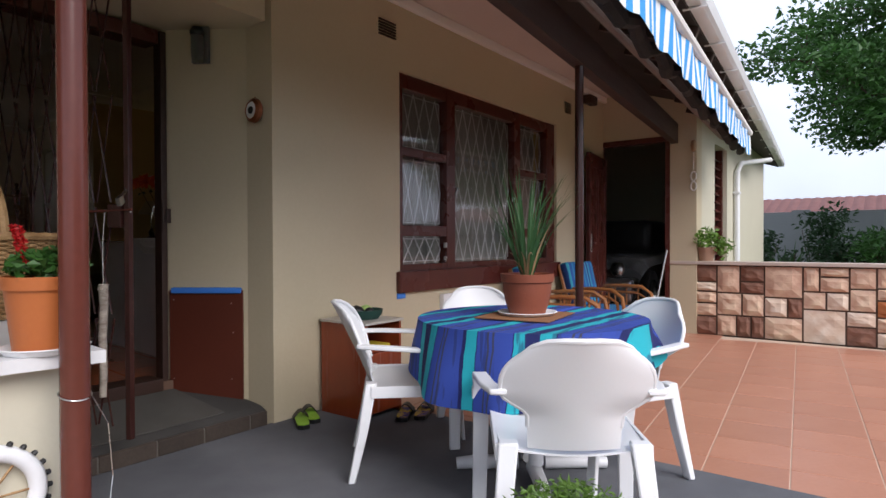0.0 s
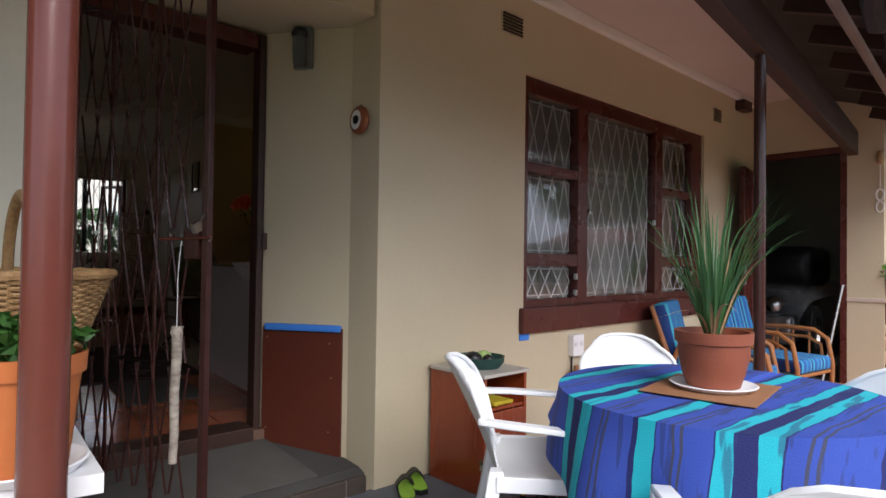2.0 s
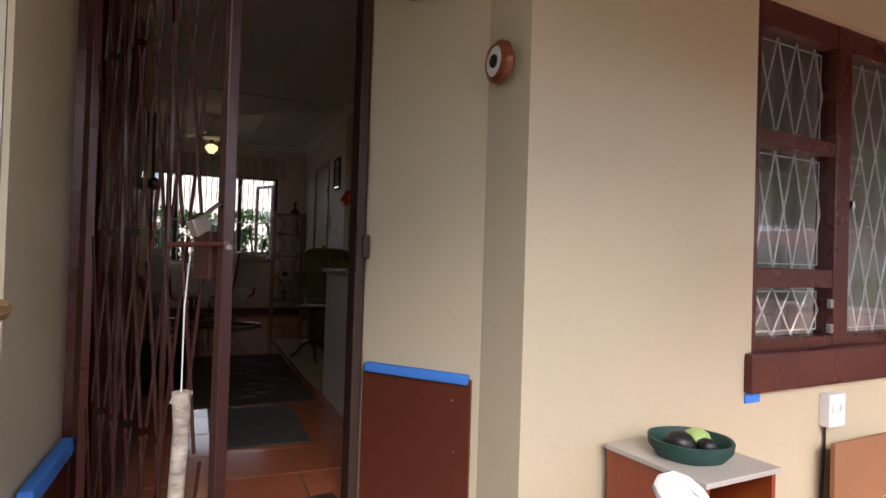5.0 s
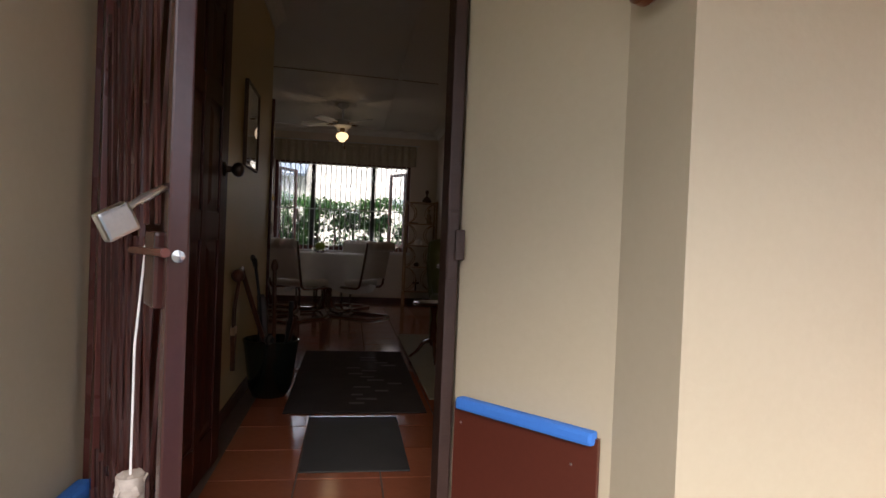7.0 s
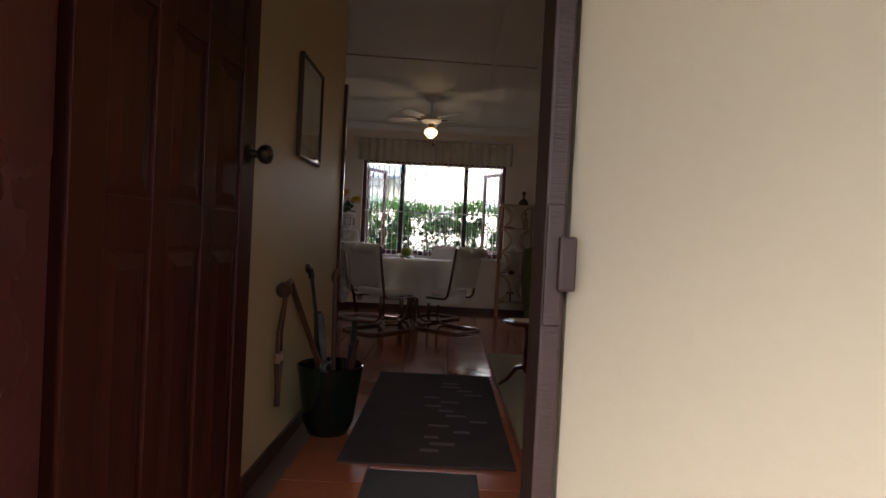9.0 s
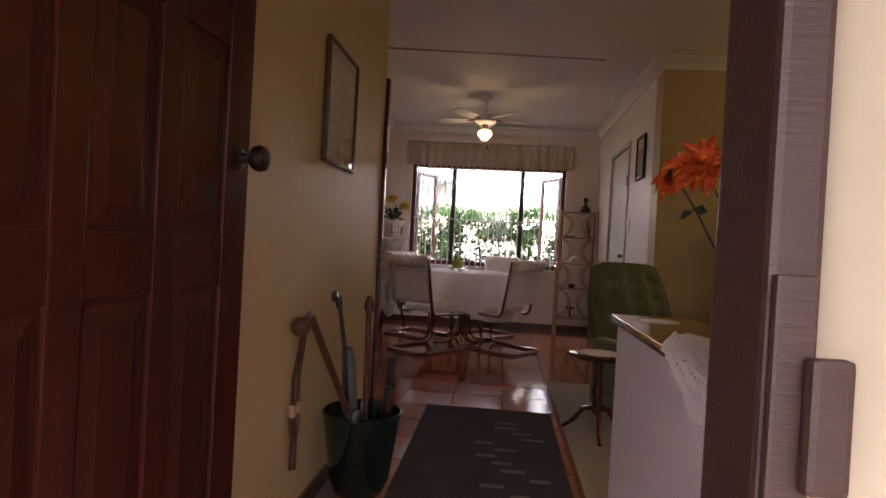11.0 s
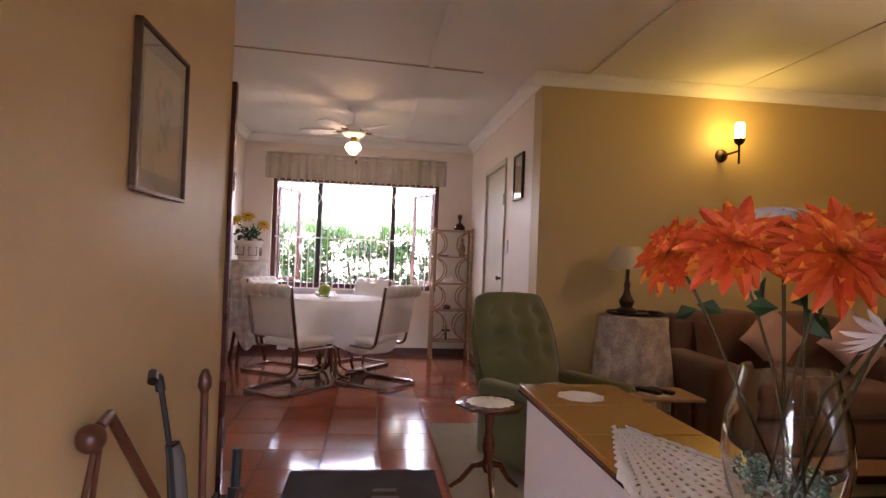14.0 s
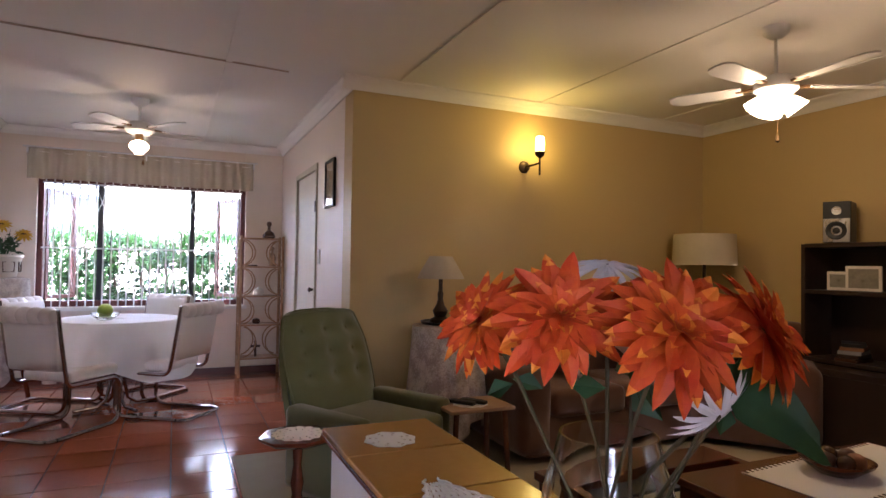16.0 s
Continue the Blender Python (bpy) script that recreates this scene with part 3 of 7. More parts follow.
        tube(bars, [(x0 + 0.01, -0.472, z0 + 0.02), (x1 - 0.01, -0.472, z0 + 0.02), (x1 - 0.01, -0.472, z1 - 0.02), (x0 + 0.01, -0.472, z1 - 0.02)], 0.004, 5, True)
        part("burglar_bars", bars, WHITEM, win, "white diamond burglar bars")
part("window_sill", box(B(), 1.37, 3.95, -0.605, -0.455, 0.49, 0.645, 0.012), BROWN, win)
for x, z in ((1.99, 0.72), (1.99, 0.83), (3.06, 1.25), (2.15, 1.28), (3.72, 0.84)):
    part("window_stay", box(B(), x - 0.012, x + 0.012, -0.555, -0.535, z - 0.02, z + 0.02, 0.004), METAL, win)
solid("tape_strip", box(B(), 1.372, 1.46, -0.578, -0.571, 0.45, 0.489), BLUEF, "blue masking tape stuck under the window sill", "tape")


def curtain(x0, x1, y, z0, z1, depth, waves, name, material, label):
    bm = grid(B(), waves * 8, 6, lambda u, v: Vector((x0 + (x1 - x0) * u, y + depth * math.sin(u * waves * 2 * math.pi) * (0.6 + 0.4 * v) + 0.01 * math.sin(u * 41), z0 + (z1 - z0) * v)))
    return solid(name, bm, material, label, "curtain", smooth=True)


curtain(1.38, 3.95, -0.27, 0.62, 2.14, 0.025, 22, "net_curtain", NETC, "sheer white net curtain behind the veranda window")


def vent(x, z, w, h):
    t = thing("wall_vent", "brown louvred air vent set in the plaster", "vent", "veranda wall vents", at=(x, -0.57, z))
    part("frame", box(B(), -w / 2, w / 2, -0.006, 0.002, -h / 2, h / 2, 0.002), PLASTER, t)
    for k in range(6):
        z = -h / 2 + h * (k + 0.5) / 6
        part("slat", box(B(), -w / 2 + 0.008, w / 2 - 0.008, -0.016, -0.007, z - 0.005, z + 0.005), DARKT, t)
    return t


vent(1.275, 2.335, 0.19, 0.12)
vent(4.18, 2.30, 0.16, 0.12)

# double socket, and its cable
so = thing("wall_socket", "white double wall socket below the window", "socket", at=(1.935, -0.57, 0.38))
part("plate", box(B(), -0.06, 0.06, -0.045, 0, -0.07, 0.07, 0.006), WHITEPL, so)
for x in (-0.03, 0.03):
    part("outlet", lathe(B(), [(0.016, 0), (0.016, 0.004), (0, 0.004)], 12), WHITEM, so).matrix_basis = pose(x, -0.045, 0.01, 90, 0, 0)
part("cable", tube(B(), [(-0.03, -0.01, -0.07), (-0.035, -0.012, -0.2), (-0.05, -0.012, -0.40)], 0.006, 6), BLACK, so)
solid("leaning_board", box(B(), 1.84, 2.36, -0.66, -0.64, ZV + 0.006, 0.26, 0.003), CARD, "brown hardboard sheet leaning below the window", "board")
solid("tape_strip", box(B(), 1.30, 1.86, -0.74, -0.70, ZV + 0.005, ZV + 0.02), BLUEF, "blue tape strip on the floor by the wall", "tape")

# front door frame and leaf
fr = thing("door_1", "dark brown front door frame with an iron strike plate", "door frame", kind="structure")
part("jamb", box(B(), -0.036, 0.0, -0.004, 0.075, Z - 0.055, 2.08, 0.006), DARKT, fr)
part("jamb", box(B(), -0.945, -0.872, -0.004, 0.195, Z - 0.055, 2.08, 0.006), BROWN, fr)
part("head", box(B(), -0.872, -0.045, -0.002, 0.14, 2.0, 2.08, 0.006), BROWN, fr)
part("threshold", box(B(), -0.872, -0.045, -0.03, 0.14, 0.001, Z + 0.012, 0.006), DARKT, fr)
sp = part("strike_plate", box(B(), -0.034, -0.006, -0.012, -0.004, 0.915, 1.105, 0.003), DARKT, fr, "brown iron gate lock keep")
part("keep", box(B(), -0.016, 0.012, -0.024, -0.012, 0.97, 1.055, 0.005), DARKT, fr)


def panelled(w, h, th, cols, rows, material, thing_ob, name="leaf"):
    """Door leaf lying in local x (width) and z (height), y its thickness, with raised fields sunk in frames."""
    st, leaf = 0.105, part(name, box(B(), 0, w, -th * 0.28, th * 0.28, 0, h), material, thing_ob)
    cw = (w - 2 * st - (cols - 1) * 0.07) / cols
    xs = [0]
    for c in range(cols):
        xs += [st + c * (cw + 0.07), st + c * (cw + 0.07) + cw]
    xs.append(w)
    bm = B()
    for a in range(0, len(xs), 2):
        box(bm, xs[a], xs[a + 1], -th / 2, th / 2, 0, h, 0.004)
    for c in range(cols):
        a, b = xs[1 + 2 * c], xs[2 + 2 * c]
        edges = [0] + [v for z0, z1 in rows for v in (z0, z1)] + [h]
        for k in range(0, len(edges), 2):
            box(bm, a - 0.002, b + 0.002, -th / 2 + 0.002, th / 2 - 0.002, edges[k], edges[k + 1], 0.004)
    part("frame", bm, material, leaf)
    for c in range(cols):
        a, b = xs[1 + 2 * c], xs[2 + 2 * c]
        for z0, z1 in rows:
            f = B()
            for s in (-1, 1):
                v = [Vector((x, s * th * 0.29, z)) for x, z in ((a + 0.012, z0 + 0.012), (b - 0.012, z0 + 0.012), (b - 0.012, z1 - 0.012), (a + 0.012, z1 - 0.012))]
                q = [Vector((x, s * th * 0.46, z)) for x, z in ((a + 0.045, z0 + 0.045), (b - 0.045, z0 + 0.045), (b - 0.045, z1 - 0.045), (a + 0.045, z1 - 0.045))]
                vv, qq = [f.verts.new(p) for p in v], [f.verts.new(p) for p in q]
                f.faces.new(qq)
                for i in range(4):
                    f.faces.new((vv[i], vv[(i + 1) % 4], qq[(i + 1) % 4], qq[i]))
            part("panel", f, material, leaf)
    return leaf


dl = thing("door_leaf", "dark stained panelled front door standing open into the hall", "door", at=(-0.885, 0.16, Z + 0.01), turn=87)
leaf = panelled(0.86, 1.93, 0.044, 3, [(0.16, 0.92), (1.03, 1.45), (1.53, 1.83)], DOORW, dl)
for s in (-1, 1):
    k = part("knob", lathe(B(), [(0.030, 0), (0.031, 0.006), (0.014, 0.012), (0.012, 0.03), (0.026, 0.042), (0.031, 0.056), (0.027, 0.070), (0.012, 0.078), (0, 0.079)], 20), BRONZE, dl, "aged bronze door knob", True)
    k.matrix_basis = pose(0.80, s * 0.022, 1.21, -90 * s, 0, 0)

# sliding trellis gate, pushed aside and swung out
G0, G1 = Vector((-0.885, -0.05, 0)), Vector((-0.595, -0.80, 0))
gd = (G1 - G0)
gate = thing("trellis_gate", "maroon steel trellis security gate folded to one side of the door", "gate", at=(G0.x, G0.y, 0.02), turn=math.degrees(math.atan2(gd.y, gd.x)))
GL = gd.length
GATEB = surf("dark_gate_strip", (0.055, 0.018, 0.015), (0.035, 0.012, 0.010), 0.25, 6, 60, 0.05)
part("lock_post", box(B(), GL - 0.022, GL + 0.004, -0.013, 0.013, 0.0, 2.03, 0.003), GATEB, gate)
part("hinge_post", box(B(), 0.0, 0.05, -0.012, 0.012, 0.0, 2.03, 0.003), BROWN, gate)
NB = 8
for k in range(NB):
    x = 0.05 + (GL - 0.10) * (k + 0.5) / NB
    if k in (2, 5):
        part("upright", box(B(), x - 0.006, x + 0.006, -0.004, 0.004, 0.01, 2.01), GATEB, gate)
for k in range(NB - 1):
    for r in range(4):
        x0, x1 = 0.05 + (GL - 0.10) * (k + 0.5) / NB, 0.05 + (GL - 0.10) * (k + 1.5) / NB
        z0, z1 = 0.05 + r * 0.48, 0.05 + r * 0.48 + 0.46
        for a, b, s in ((z0, z1, 1), (z1, z0, -1)):
            part("lattice_strip", tube(B(), [(x0, s * 0.007, a), (x1, s * 0.007, b)], 0.0042, 5), GATEB, gate)
part("lock_bar", tube(B(), [(GL - 0.22, -0.02, 0.97), (GL + 0.03, -0.02, 0.975)], 0.006, 8), POLEB, gate)
part("lock_case", box(B(), GL - 0.10, GL - 0.03, -0.022, 0.022, 0.90, 1.0, 0.005), GATEB, gate)
part("bolt_head", lathe(B(), [(0.009, 0), (0.008, 0.004), (0, 0.006)], 12), METAL, gate).matrix_basis = pose(GL, 0, 0.97, 0, 90, 0)
pad = thing("padlock", "worn steel padlock hooked open on the gate", "padlock", at=(-0.655, -0.842, 1.030), turn=40)
part("body", box(B(), -0.020, 0.020, -0.009, 0.009, -0.018, 0.018, 0.004, seg=2, m=pose(0, 0, 0, 0, -28, 0)), METAL, pad)
part("shackle", tube(B(), [(0.008, -0.002, 0.014), (0.028, -0.003, 0.030), (0.058, 0.0, 0.046), (0.065, 0.006, 0.048), (0.060, 0.012, 0.043), (0.034, 0.012, 0.026)], 0.0042, 8), METAL, pad, "", True)
st = thing("hanging_stick", "pale peeling birch stick hanging on a white cord from the gate", "stick", at=(-0.663, -0.700, 0))
BIRCH = surf("birch_bark", (0.62, 0.55, 0.47), (0.20, 0.15, 0.12), 0.85, 14, 40, 0.4, amount=0.7, stretch=(1, 1, 2.2))
part("cord", tube(B(), [(0.01, 0.0, 1.0), (0.0, 0.0, 0.86), (0.0, 0, 0.66)], 0.0017, 5), WHITECL, st)
part("stick", tube(B(), [(0.0, 0, 0.68), (0.004, 0.003, 0.60), (-0.004, 0, 0.45), (0.0, 0.003, 0.30), (-0.005, 0, 0.20)], 0.019, 10, r2=0.014), BIRCH, st, "", True)
for k in range(5):
    part("bark_shred", box(B(), -0.0015, 0.0015, -0.004, 0.004, -0.014, 0.014, m=pose(0.016 * math.cos(k * 1.3), 0.016 * math.sin(k * 1.3), 0.668, 20, 25 * math.cos(k), k * 70)), BIRCH, st)

# splash panels with foam edges, either side of the recess
ang = math.degrees(math.atan2(-0.40, 0.265))
pn = thing("splash_panel", "red-brown board with a blue foam strip along its top", "panel", "splash panels", at=(0.009, 0.012, 0.003), turn=ang)
part("board", box(B(), 0.015, 0.452, -0.016, -0.002, -0.075, 0.575, 0.002), PANELB, pn)
part("foam_strip", box(B(), 0.030, 0.445, -0.034, 0.0, 0.558, 0.592, 0.010), BLUEF, pn, "bright blue foam strip")
for x, z in ((0.04, 0.52), (0.385, 0.50), (0.395, 0.33), (0.385, 0.06), (0.04, 0.06)):
    part("screw", lathe(B(), [(0.004, 0), (0.003, 0.002), (0, 0.002)], 8), METAL, pn).matrix_basis = pose(x, -0.016, z, 90, 0, 0)
p2 = thing("splash_panel", "red-brown board with a blue foam strip along its top", "panel", "splash panels", at=(-0.918, -0.05, 0.003), turn=-97.4)
part("board", box(B(), 0.0, 0.42, 0.0, 0.016, -0.075, 0.40, 0.002), PANELB, p2)
part("foam_strip", box(B(), 0.0, 0.42, -0.002, 0.034, 0.385, 0.43, 0.010), BLUEF, p2, "bright blue foam strip")

be = thing("wall_barometer", "round copper-rimmed wall ornament with a white dial", "wall ornament", at=(0.258, -0.50, 1.60), turn=-92)
COPPER = surf("copper_rim", (0.32, 0.11, 0.05), (0.22, 0.07, 0.03), 0.3, 9, 60, 0.05, metal=0.6)
q = pose(0, 0, 0, 90, 0, 0)
part("rim", lathe(B(), [(0.062, 0), (0.070, 0.012), (0.066, 0.03), (0.050, 0.042), (0.046, 0.036)], 28), COPPER, be, "", True).matrix_basis = q
part("dial", lathe(B(), [(0.047, 0.030), (0.047, 0.037), (0.022, 0.038), (0, 0.038)], 28), WHITEPL, be, "white dial").matrix_basis = q
part("hub", lathe(B(), [(0.022, 0.036), (0.02, 0.043), (0.010, 0.045), (0, 0.044)], 20), BLACK, be).matrix_basis = q
part("hanger", tube(B(), [(0, -0.01, 0.068), (0.008, -0.01, 0.082), (0, -0.01, 0.094), (-0.008, -0.01, 0.082)], 0.004, 6, True), COPPER, be)

ol = thing("porch_light", "grey metal porch light under the recess ceiling", "wall light", at=(0.12, -0.18, 1.91), turn=ang)
part("back_plate", box(B(), -0.05, 0.05, -0.03, 0.0, -0.02, 0.19, 0.006), surf("grey_metal", (0.18, 0.18, 0.18), None, 0.4, metal=0.4), ol)
part("globe", lathe(B(), [(0.0, -0.06), (0.028, -0.05), (0.034, 0.0), (0.034, 0.09), (0.03, 0.10)], 16), clear("frosted_glass", (0.8, 0.82, 0.8), 0.4), ol, "", True).location = (0, -0.06, 0.03)
part("cap", lathe(B(), [(0.036, 0.0), (0.042, 0.02), (0.03, 0.045), (0, 0.05)], 16), BLACK, ol, "", True).location = (0, -0.06, 0.125)

# ---- posts, low walls, awning, downpipe ----
po = thing("veranda_post", "glossy maroon steel veranda post with a loop of wire", "post", "veranda posts", at=(-1.26, -1.93, ZV))
part("shaft", lathe(B(), [(0.0305, 0), (0.0305, 2.32)], 24), POLEB, po, "", True)
part("wire", tube(B(), [(0.0325 * math.cos(a), 0.0325 * math.sin(a), 0.70 + 0.01 * math.sin(a)) for a in (2 * math.pi * k / 20 for k in range(20))], 0.0015, 5, True), METAL, po)
part("wire_tail", tube(B(), [(0.028, -0.005, 0.70), (0.065, -0.01, 0.62), (0.07, -0.02, 0.5), (0.045, -0.045, 0.40), (0.0, -0.052, 0.32)], 0.0015, 5), METAL, po)
po2 = thing("veranda_post", "slim dark brown steel veranda post", "post", "veranda posts", at=(1.724, -1.80, ZV))
part("shaft", lathe(B(), [(0.027, 0), (0.027, 2.14)], 20), GATEB, po2, "", True)
part("base_plate", box(B(), -0.07, 0.07, -0.07, 0.07, 0, 0.008), BROWN, po2)

lw = thing("low_wall", "low cream plastered planter wall with a white board on top", "low wall", kind="structure")
part("body", box(B(), -2.4, -1.20, -1.80, -0.60, -0.3, 0.57, 0.01), PLASTER_L, lw)
part("top_board", prism(B(), [(-2.45, -1.85), (-1.36, -1.85), (-1.172, -1.88), (-1.073, -0.62), (-2.45, -0.62)], 0.57, 0.60), WHITEM, lw, "white painted board")


def pot(t, material, r0, r1, h, rim=0.03, soil=True):
    part("pot", lathe(B(), [(0, 0), (r0, 0), (r0 + (r1 - r0) * 0.8, h - rim), (r1 + 0.008, h - rim), (r1 + 0.010, h), (r1 - 0.004, h), (r1 - 0.012, h - 0.03), (0, h - 0.03)], 32), material, t, "", True)
    if soil:
        part("soil", lathe(B(), [(0, h - 0.022), (r1 - 0.014, h - 0.026)], 20), SOIL, t)


def leafy(bm, n, c, r, size, rnd, squash=0.7, shape=1.5):
    """n small pointed leaves scattered round c."""
    for _ in range(n):
        d = Vector((rnd.gauss(0, 1), rnd.gauss(0, 1), rnd.gauss(0, 1))).normalized() * (r * rnd.random() ** 0.4)
        d.z *= squash
        p = Vector(c) + d
        a = Vector((rnd.gauss(0, 1), rnd.gauss(0, 1), rnd.gauss(0, 0.7))).normalized()
        b = a.cross(Vector((rnd.gauss(0, 1), rnd.gauss(0, 1), rnd.gauss(0, 1)))).normalized()
        s = size * rnd.uniform(0.6, 1.3)
        nrm = a.cross(b) * s * 0.18
        v = [bm.verts.new(p), bm.verts.new(p + a * s * 0.5 + b * s / shape * 0.5 + nrm), bm.verts.new(p + a * s), bm.verts.new(p + a * s * 0.5 - b * s / shape * 0.5 + nrm)]
        bm.faces.new(v[:3])
        bm.faces.new((v[0], v[2], v[3]))
    return bm


def blades(bm, n, c, length, width, rnd, spread=0.5, droop=0.5):
    for _ in range(n):
        a = rnd.uniform(0, 2 * math.pi)
        lean, l, dr = rnd.uniform(0.05, spread), length * rnd.uniform(0.5, 1.05), droop * rnd.random()
        side = Vector((-math.sin(a), math.cos(a), 0))
        prev = None
        for k in range(8):
            u = k / 7
            out = lean * l * u + dr * l * u ** 3 * 0.7
            p = Vector(c) + Vector((math.cos(a) * (0.02 + out), math.sin(a) * (0.02 + out), l * u * (1 - 0.45 * dr * u * u)))
            w = width * (1 - u) ** 0.6 * (0.7 + 0.3 * math.sin(u * 3))
            nx = Vector((math.cos(a), math.sin(a), 0)) * w * 0.35
            row = [bm.verts.new(p + side * w + nx), bm.verts.new(p), bm.verts.new(p - side * w + nx)]
            if prev:
                bm.faces.new((prev[0], prev[1], row[1], row[0]))
                bm.faces.new((prev[1], prev[2], row[2], row[1]))
            prev = row
    return bm


R = random.Random(7)
fp = thing("flower_pot", "orange plastic pot of scarlet flowers on a white saucer", "potted plant", at=(-1.268, -1.792, 0.601))
part("saucer", lathe(B(), [(0, 0), (0.082, 0), (0.094, 0.014), (0.091, 0.016), (0.08, 0.007), (0, 0.007)], 28), WHITEPL, fp, "", True)
bm = lathe(B(), [(0, 0.008), (0.066, 0.008), (0.081, 0.148), (0.087, 0.148), (0.089, 0.178), (0.082, 0.178), (0.079, 0.16), (0, 0.16)], 32)
part("pot", bm, ORANGEPOT, fp, "", True)
part("foliage", leafy(B(), 300, (0, 0, 0.200), 0.092, 0.03, R, 0.38), LEAF, fp)
for k in range(4):
    a = 0.6 + k * 2 * math.pi / 4
    x, y, z = 0.06 * math.cos(a), 0.06 * math.sin(a), R.uniform(0.20, 0.225)
    fl = B()
    for j in range(9):
        leafy(fl, 22, (x + 0.002 * j * math.cos(a), y + 0.002 * j * math.sin(a), z + 0.009 * j), 0.0065 - 0.0005 * j, 0.0085, R, 0.8)
    part("flower_spike", fl, REDF, fp, "scarlet flower spike")

# basket: stakes and woven rounds
bk = thing("wicker_basket", "large tan wicker basket with a looped handle", "basket", at=(-1.17, -0.955, 0.602))


def basket_r(z):
    return 0.095 + 0.125 * (z / 0.27) ** 0.7


for k in range(36):
    z = 0.008 + k * 0.0074
    w = B()
    n = 88
    tube(w, [((basket_r(z) + (0.006 if (i + 2 * (k % 2)) % 4 < 2 else -0.004)) * math.cos(2 * math.pi * i / n), (basket_r(z) + (0.006 if (i + 2 * (k % 2)) % 4 < 2 else -0.004)) * math.sin(2 * math.pi * i / n), z) for i in range(n)], 0.0047, 5, True)
    part("weave_round", w, WICKER, bk)
for k in range(32):
    a = 2 * math.pi * k / 32
    part("stake", tube(B(), [(basket_r(z) * math.cos(a), basket_r(z) * math.sin(a), z) for z in (0.004, 0.05, 0.10, 0.16, 0.22, 0.272)], 0.0045, 5), WICKER, bk)
part("rim", tube(B(), [(0.228 * math.cos(2 * math.pi * i / 48), 0.228 * math.sin(2 * math.pi * i / 48), 0.274 + 0.003 * (i % 2)) for i in range(48)], 0.013, 7, True), WICKER, bk)
part("base", lathe(B(), [(0, 0.0), (0.098, 0.0), (0.098, 0.008), (0, 0.008)], 24), WICKER, bk)
part("handle", tube(B(), [(0.01, 0.222 * math.cos(a), 0.262 + 0.225 * math.sin(a)) for a in (math.pi * k / 16 for k in range(17))], 0.015, 8), WICKER, bk)

# striped roll-up awning: scalloped valance on a rail
AW0, AW1 = (0.4, -2.545, 1.895), (5.5, -2.135, 1.895)
mA, LA = along(AW0, AW1)
aw = thing("awning", "rolled striped awning with a scalloped blue and white valance", "awning", at=(0, 0, 0))
AWB, AWW = surf("awning_blue", (0.05, 0.36, 0.80), (0.05, 0.30, 0.70), 0.85, 6, 90, 0.1), surf("awning_white", (0.84, 0.86, 0.88), (0.76, 0.80, 0.83), 0.85, 6, 90, 0.1)
NS = 68
dA = Vector(AW1) - Vector(AW0)
for k in range(NS):
    bm = B()
    ks = [k / NS + j / NS / 4 for j in range(5)]
    top = [Vector(AW0) + dA * u + Vector((0, 0.012 * math.sin(u * 60), 0.12)) for u in ks]
    low = [Vector(AW0) + dA * u + Vector((0, 0.014 * math.sin(u * 47 + 1), -0.082 - 0.020 * abs(math.sin(u * NS / 4 * math.pi)))) for u in ks]
    ta, lo = [bm.verts.new(p) for p in top], [bm.verts.new(p) for p in low]
    for j in range(4):
        bm.faces.new((ta[j], ta[j + 1], lo[j + 1], lo[j]))
    thicken(bm, 0.002)
    part("stripe", bm, (AWB, AWW)[k % 2], aw)
part("roll_tube", tube(B(), [Vector(AW0) + Vector((0, 0.0, 0.15)), Vector(AW1) + Vector((0, 0, 0.15))], 0.03, 10), WHITECL, aw)
part("front_rail", tube(B(), [Vector(AW0) + Vector((-0.2, 0.22, 0.03)), Vector(AW1) + Vector((-0.4, 0.2, 0.06))], 0.022, 8), surf("weathered_rail", (0.20, 0.17, 0.15), (0.12, 0.1, 0.09), 0.7), aw)
part("folded_cloth", tube(B(), [Vector(AW0) + dA * (i / 30) + Vector((0, 0.09 + 0.02 * math.sin(i * 1.7), -0.04 + 0.03 * math.sin(i * 2.3))) for i in range(31)], 0.04, 8), surf("black_shade_cloth", (0.015, 0.016, 0.017), (0.03, 0.03, 0.032), 0.9, 9, 60, 0.4), aw)

dp = thing("downpipe", "white rainwater downpipe on the garage wall", "downpipe")
part("pipe", tube(B(), [(8.2, -1.95, 2.06), (7.3, -1.72, 1.93), (7.15, -1.70, 1.80), (7.15, -1.70, -0.28)], 0.035, 10), WHITEM, dp, "", True)
for z in (0.4, 1.5):
    part("clip", box(B(), 7.105, 7.195, -1.74, -1.652, z, z + 0.03), WHITEM, dp)

# garage window, door leaf, things in the doorway
gw = thing("window_2", "narrow brown louvre window in the garage wall", "window", kind="structure")
for x in (6.05, 6.69):
    part("stile", box(B(), x, x + 0.06, -1.60, -1.52, 0.2, 2.05), BROWN, gw)
for k in range(16):
    z = 0.26 + k * 0.11
    part("slat", box(B(), 6.11, 6.69, -0.03, 0.03, -0.006, 0.006, m=pose(0, -1.56, z, 40, 0, 0)), BROWN, gw)
gdn = thing("garage_door_leaf", "dark maroon garage side door standing open against the wall", "door", at=(5.165, -0.60, ZV + 0.02), turn=189)
leaf2 = panelled(0.80, 2.0, 0.044, 2, [(0.2, 0.9), (1.05, 1.85)], BROWN, gdn)
part("handle", tube(B(), [(0.74, 0.05, 1.0), (0.66, 0.055, 1.0)], 0.009, 8), METAL, gdn)
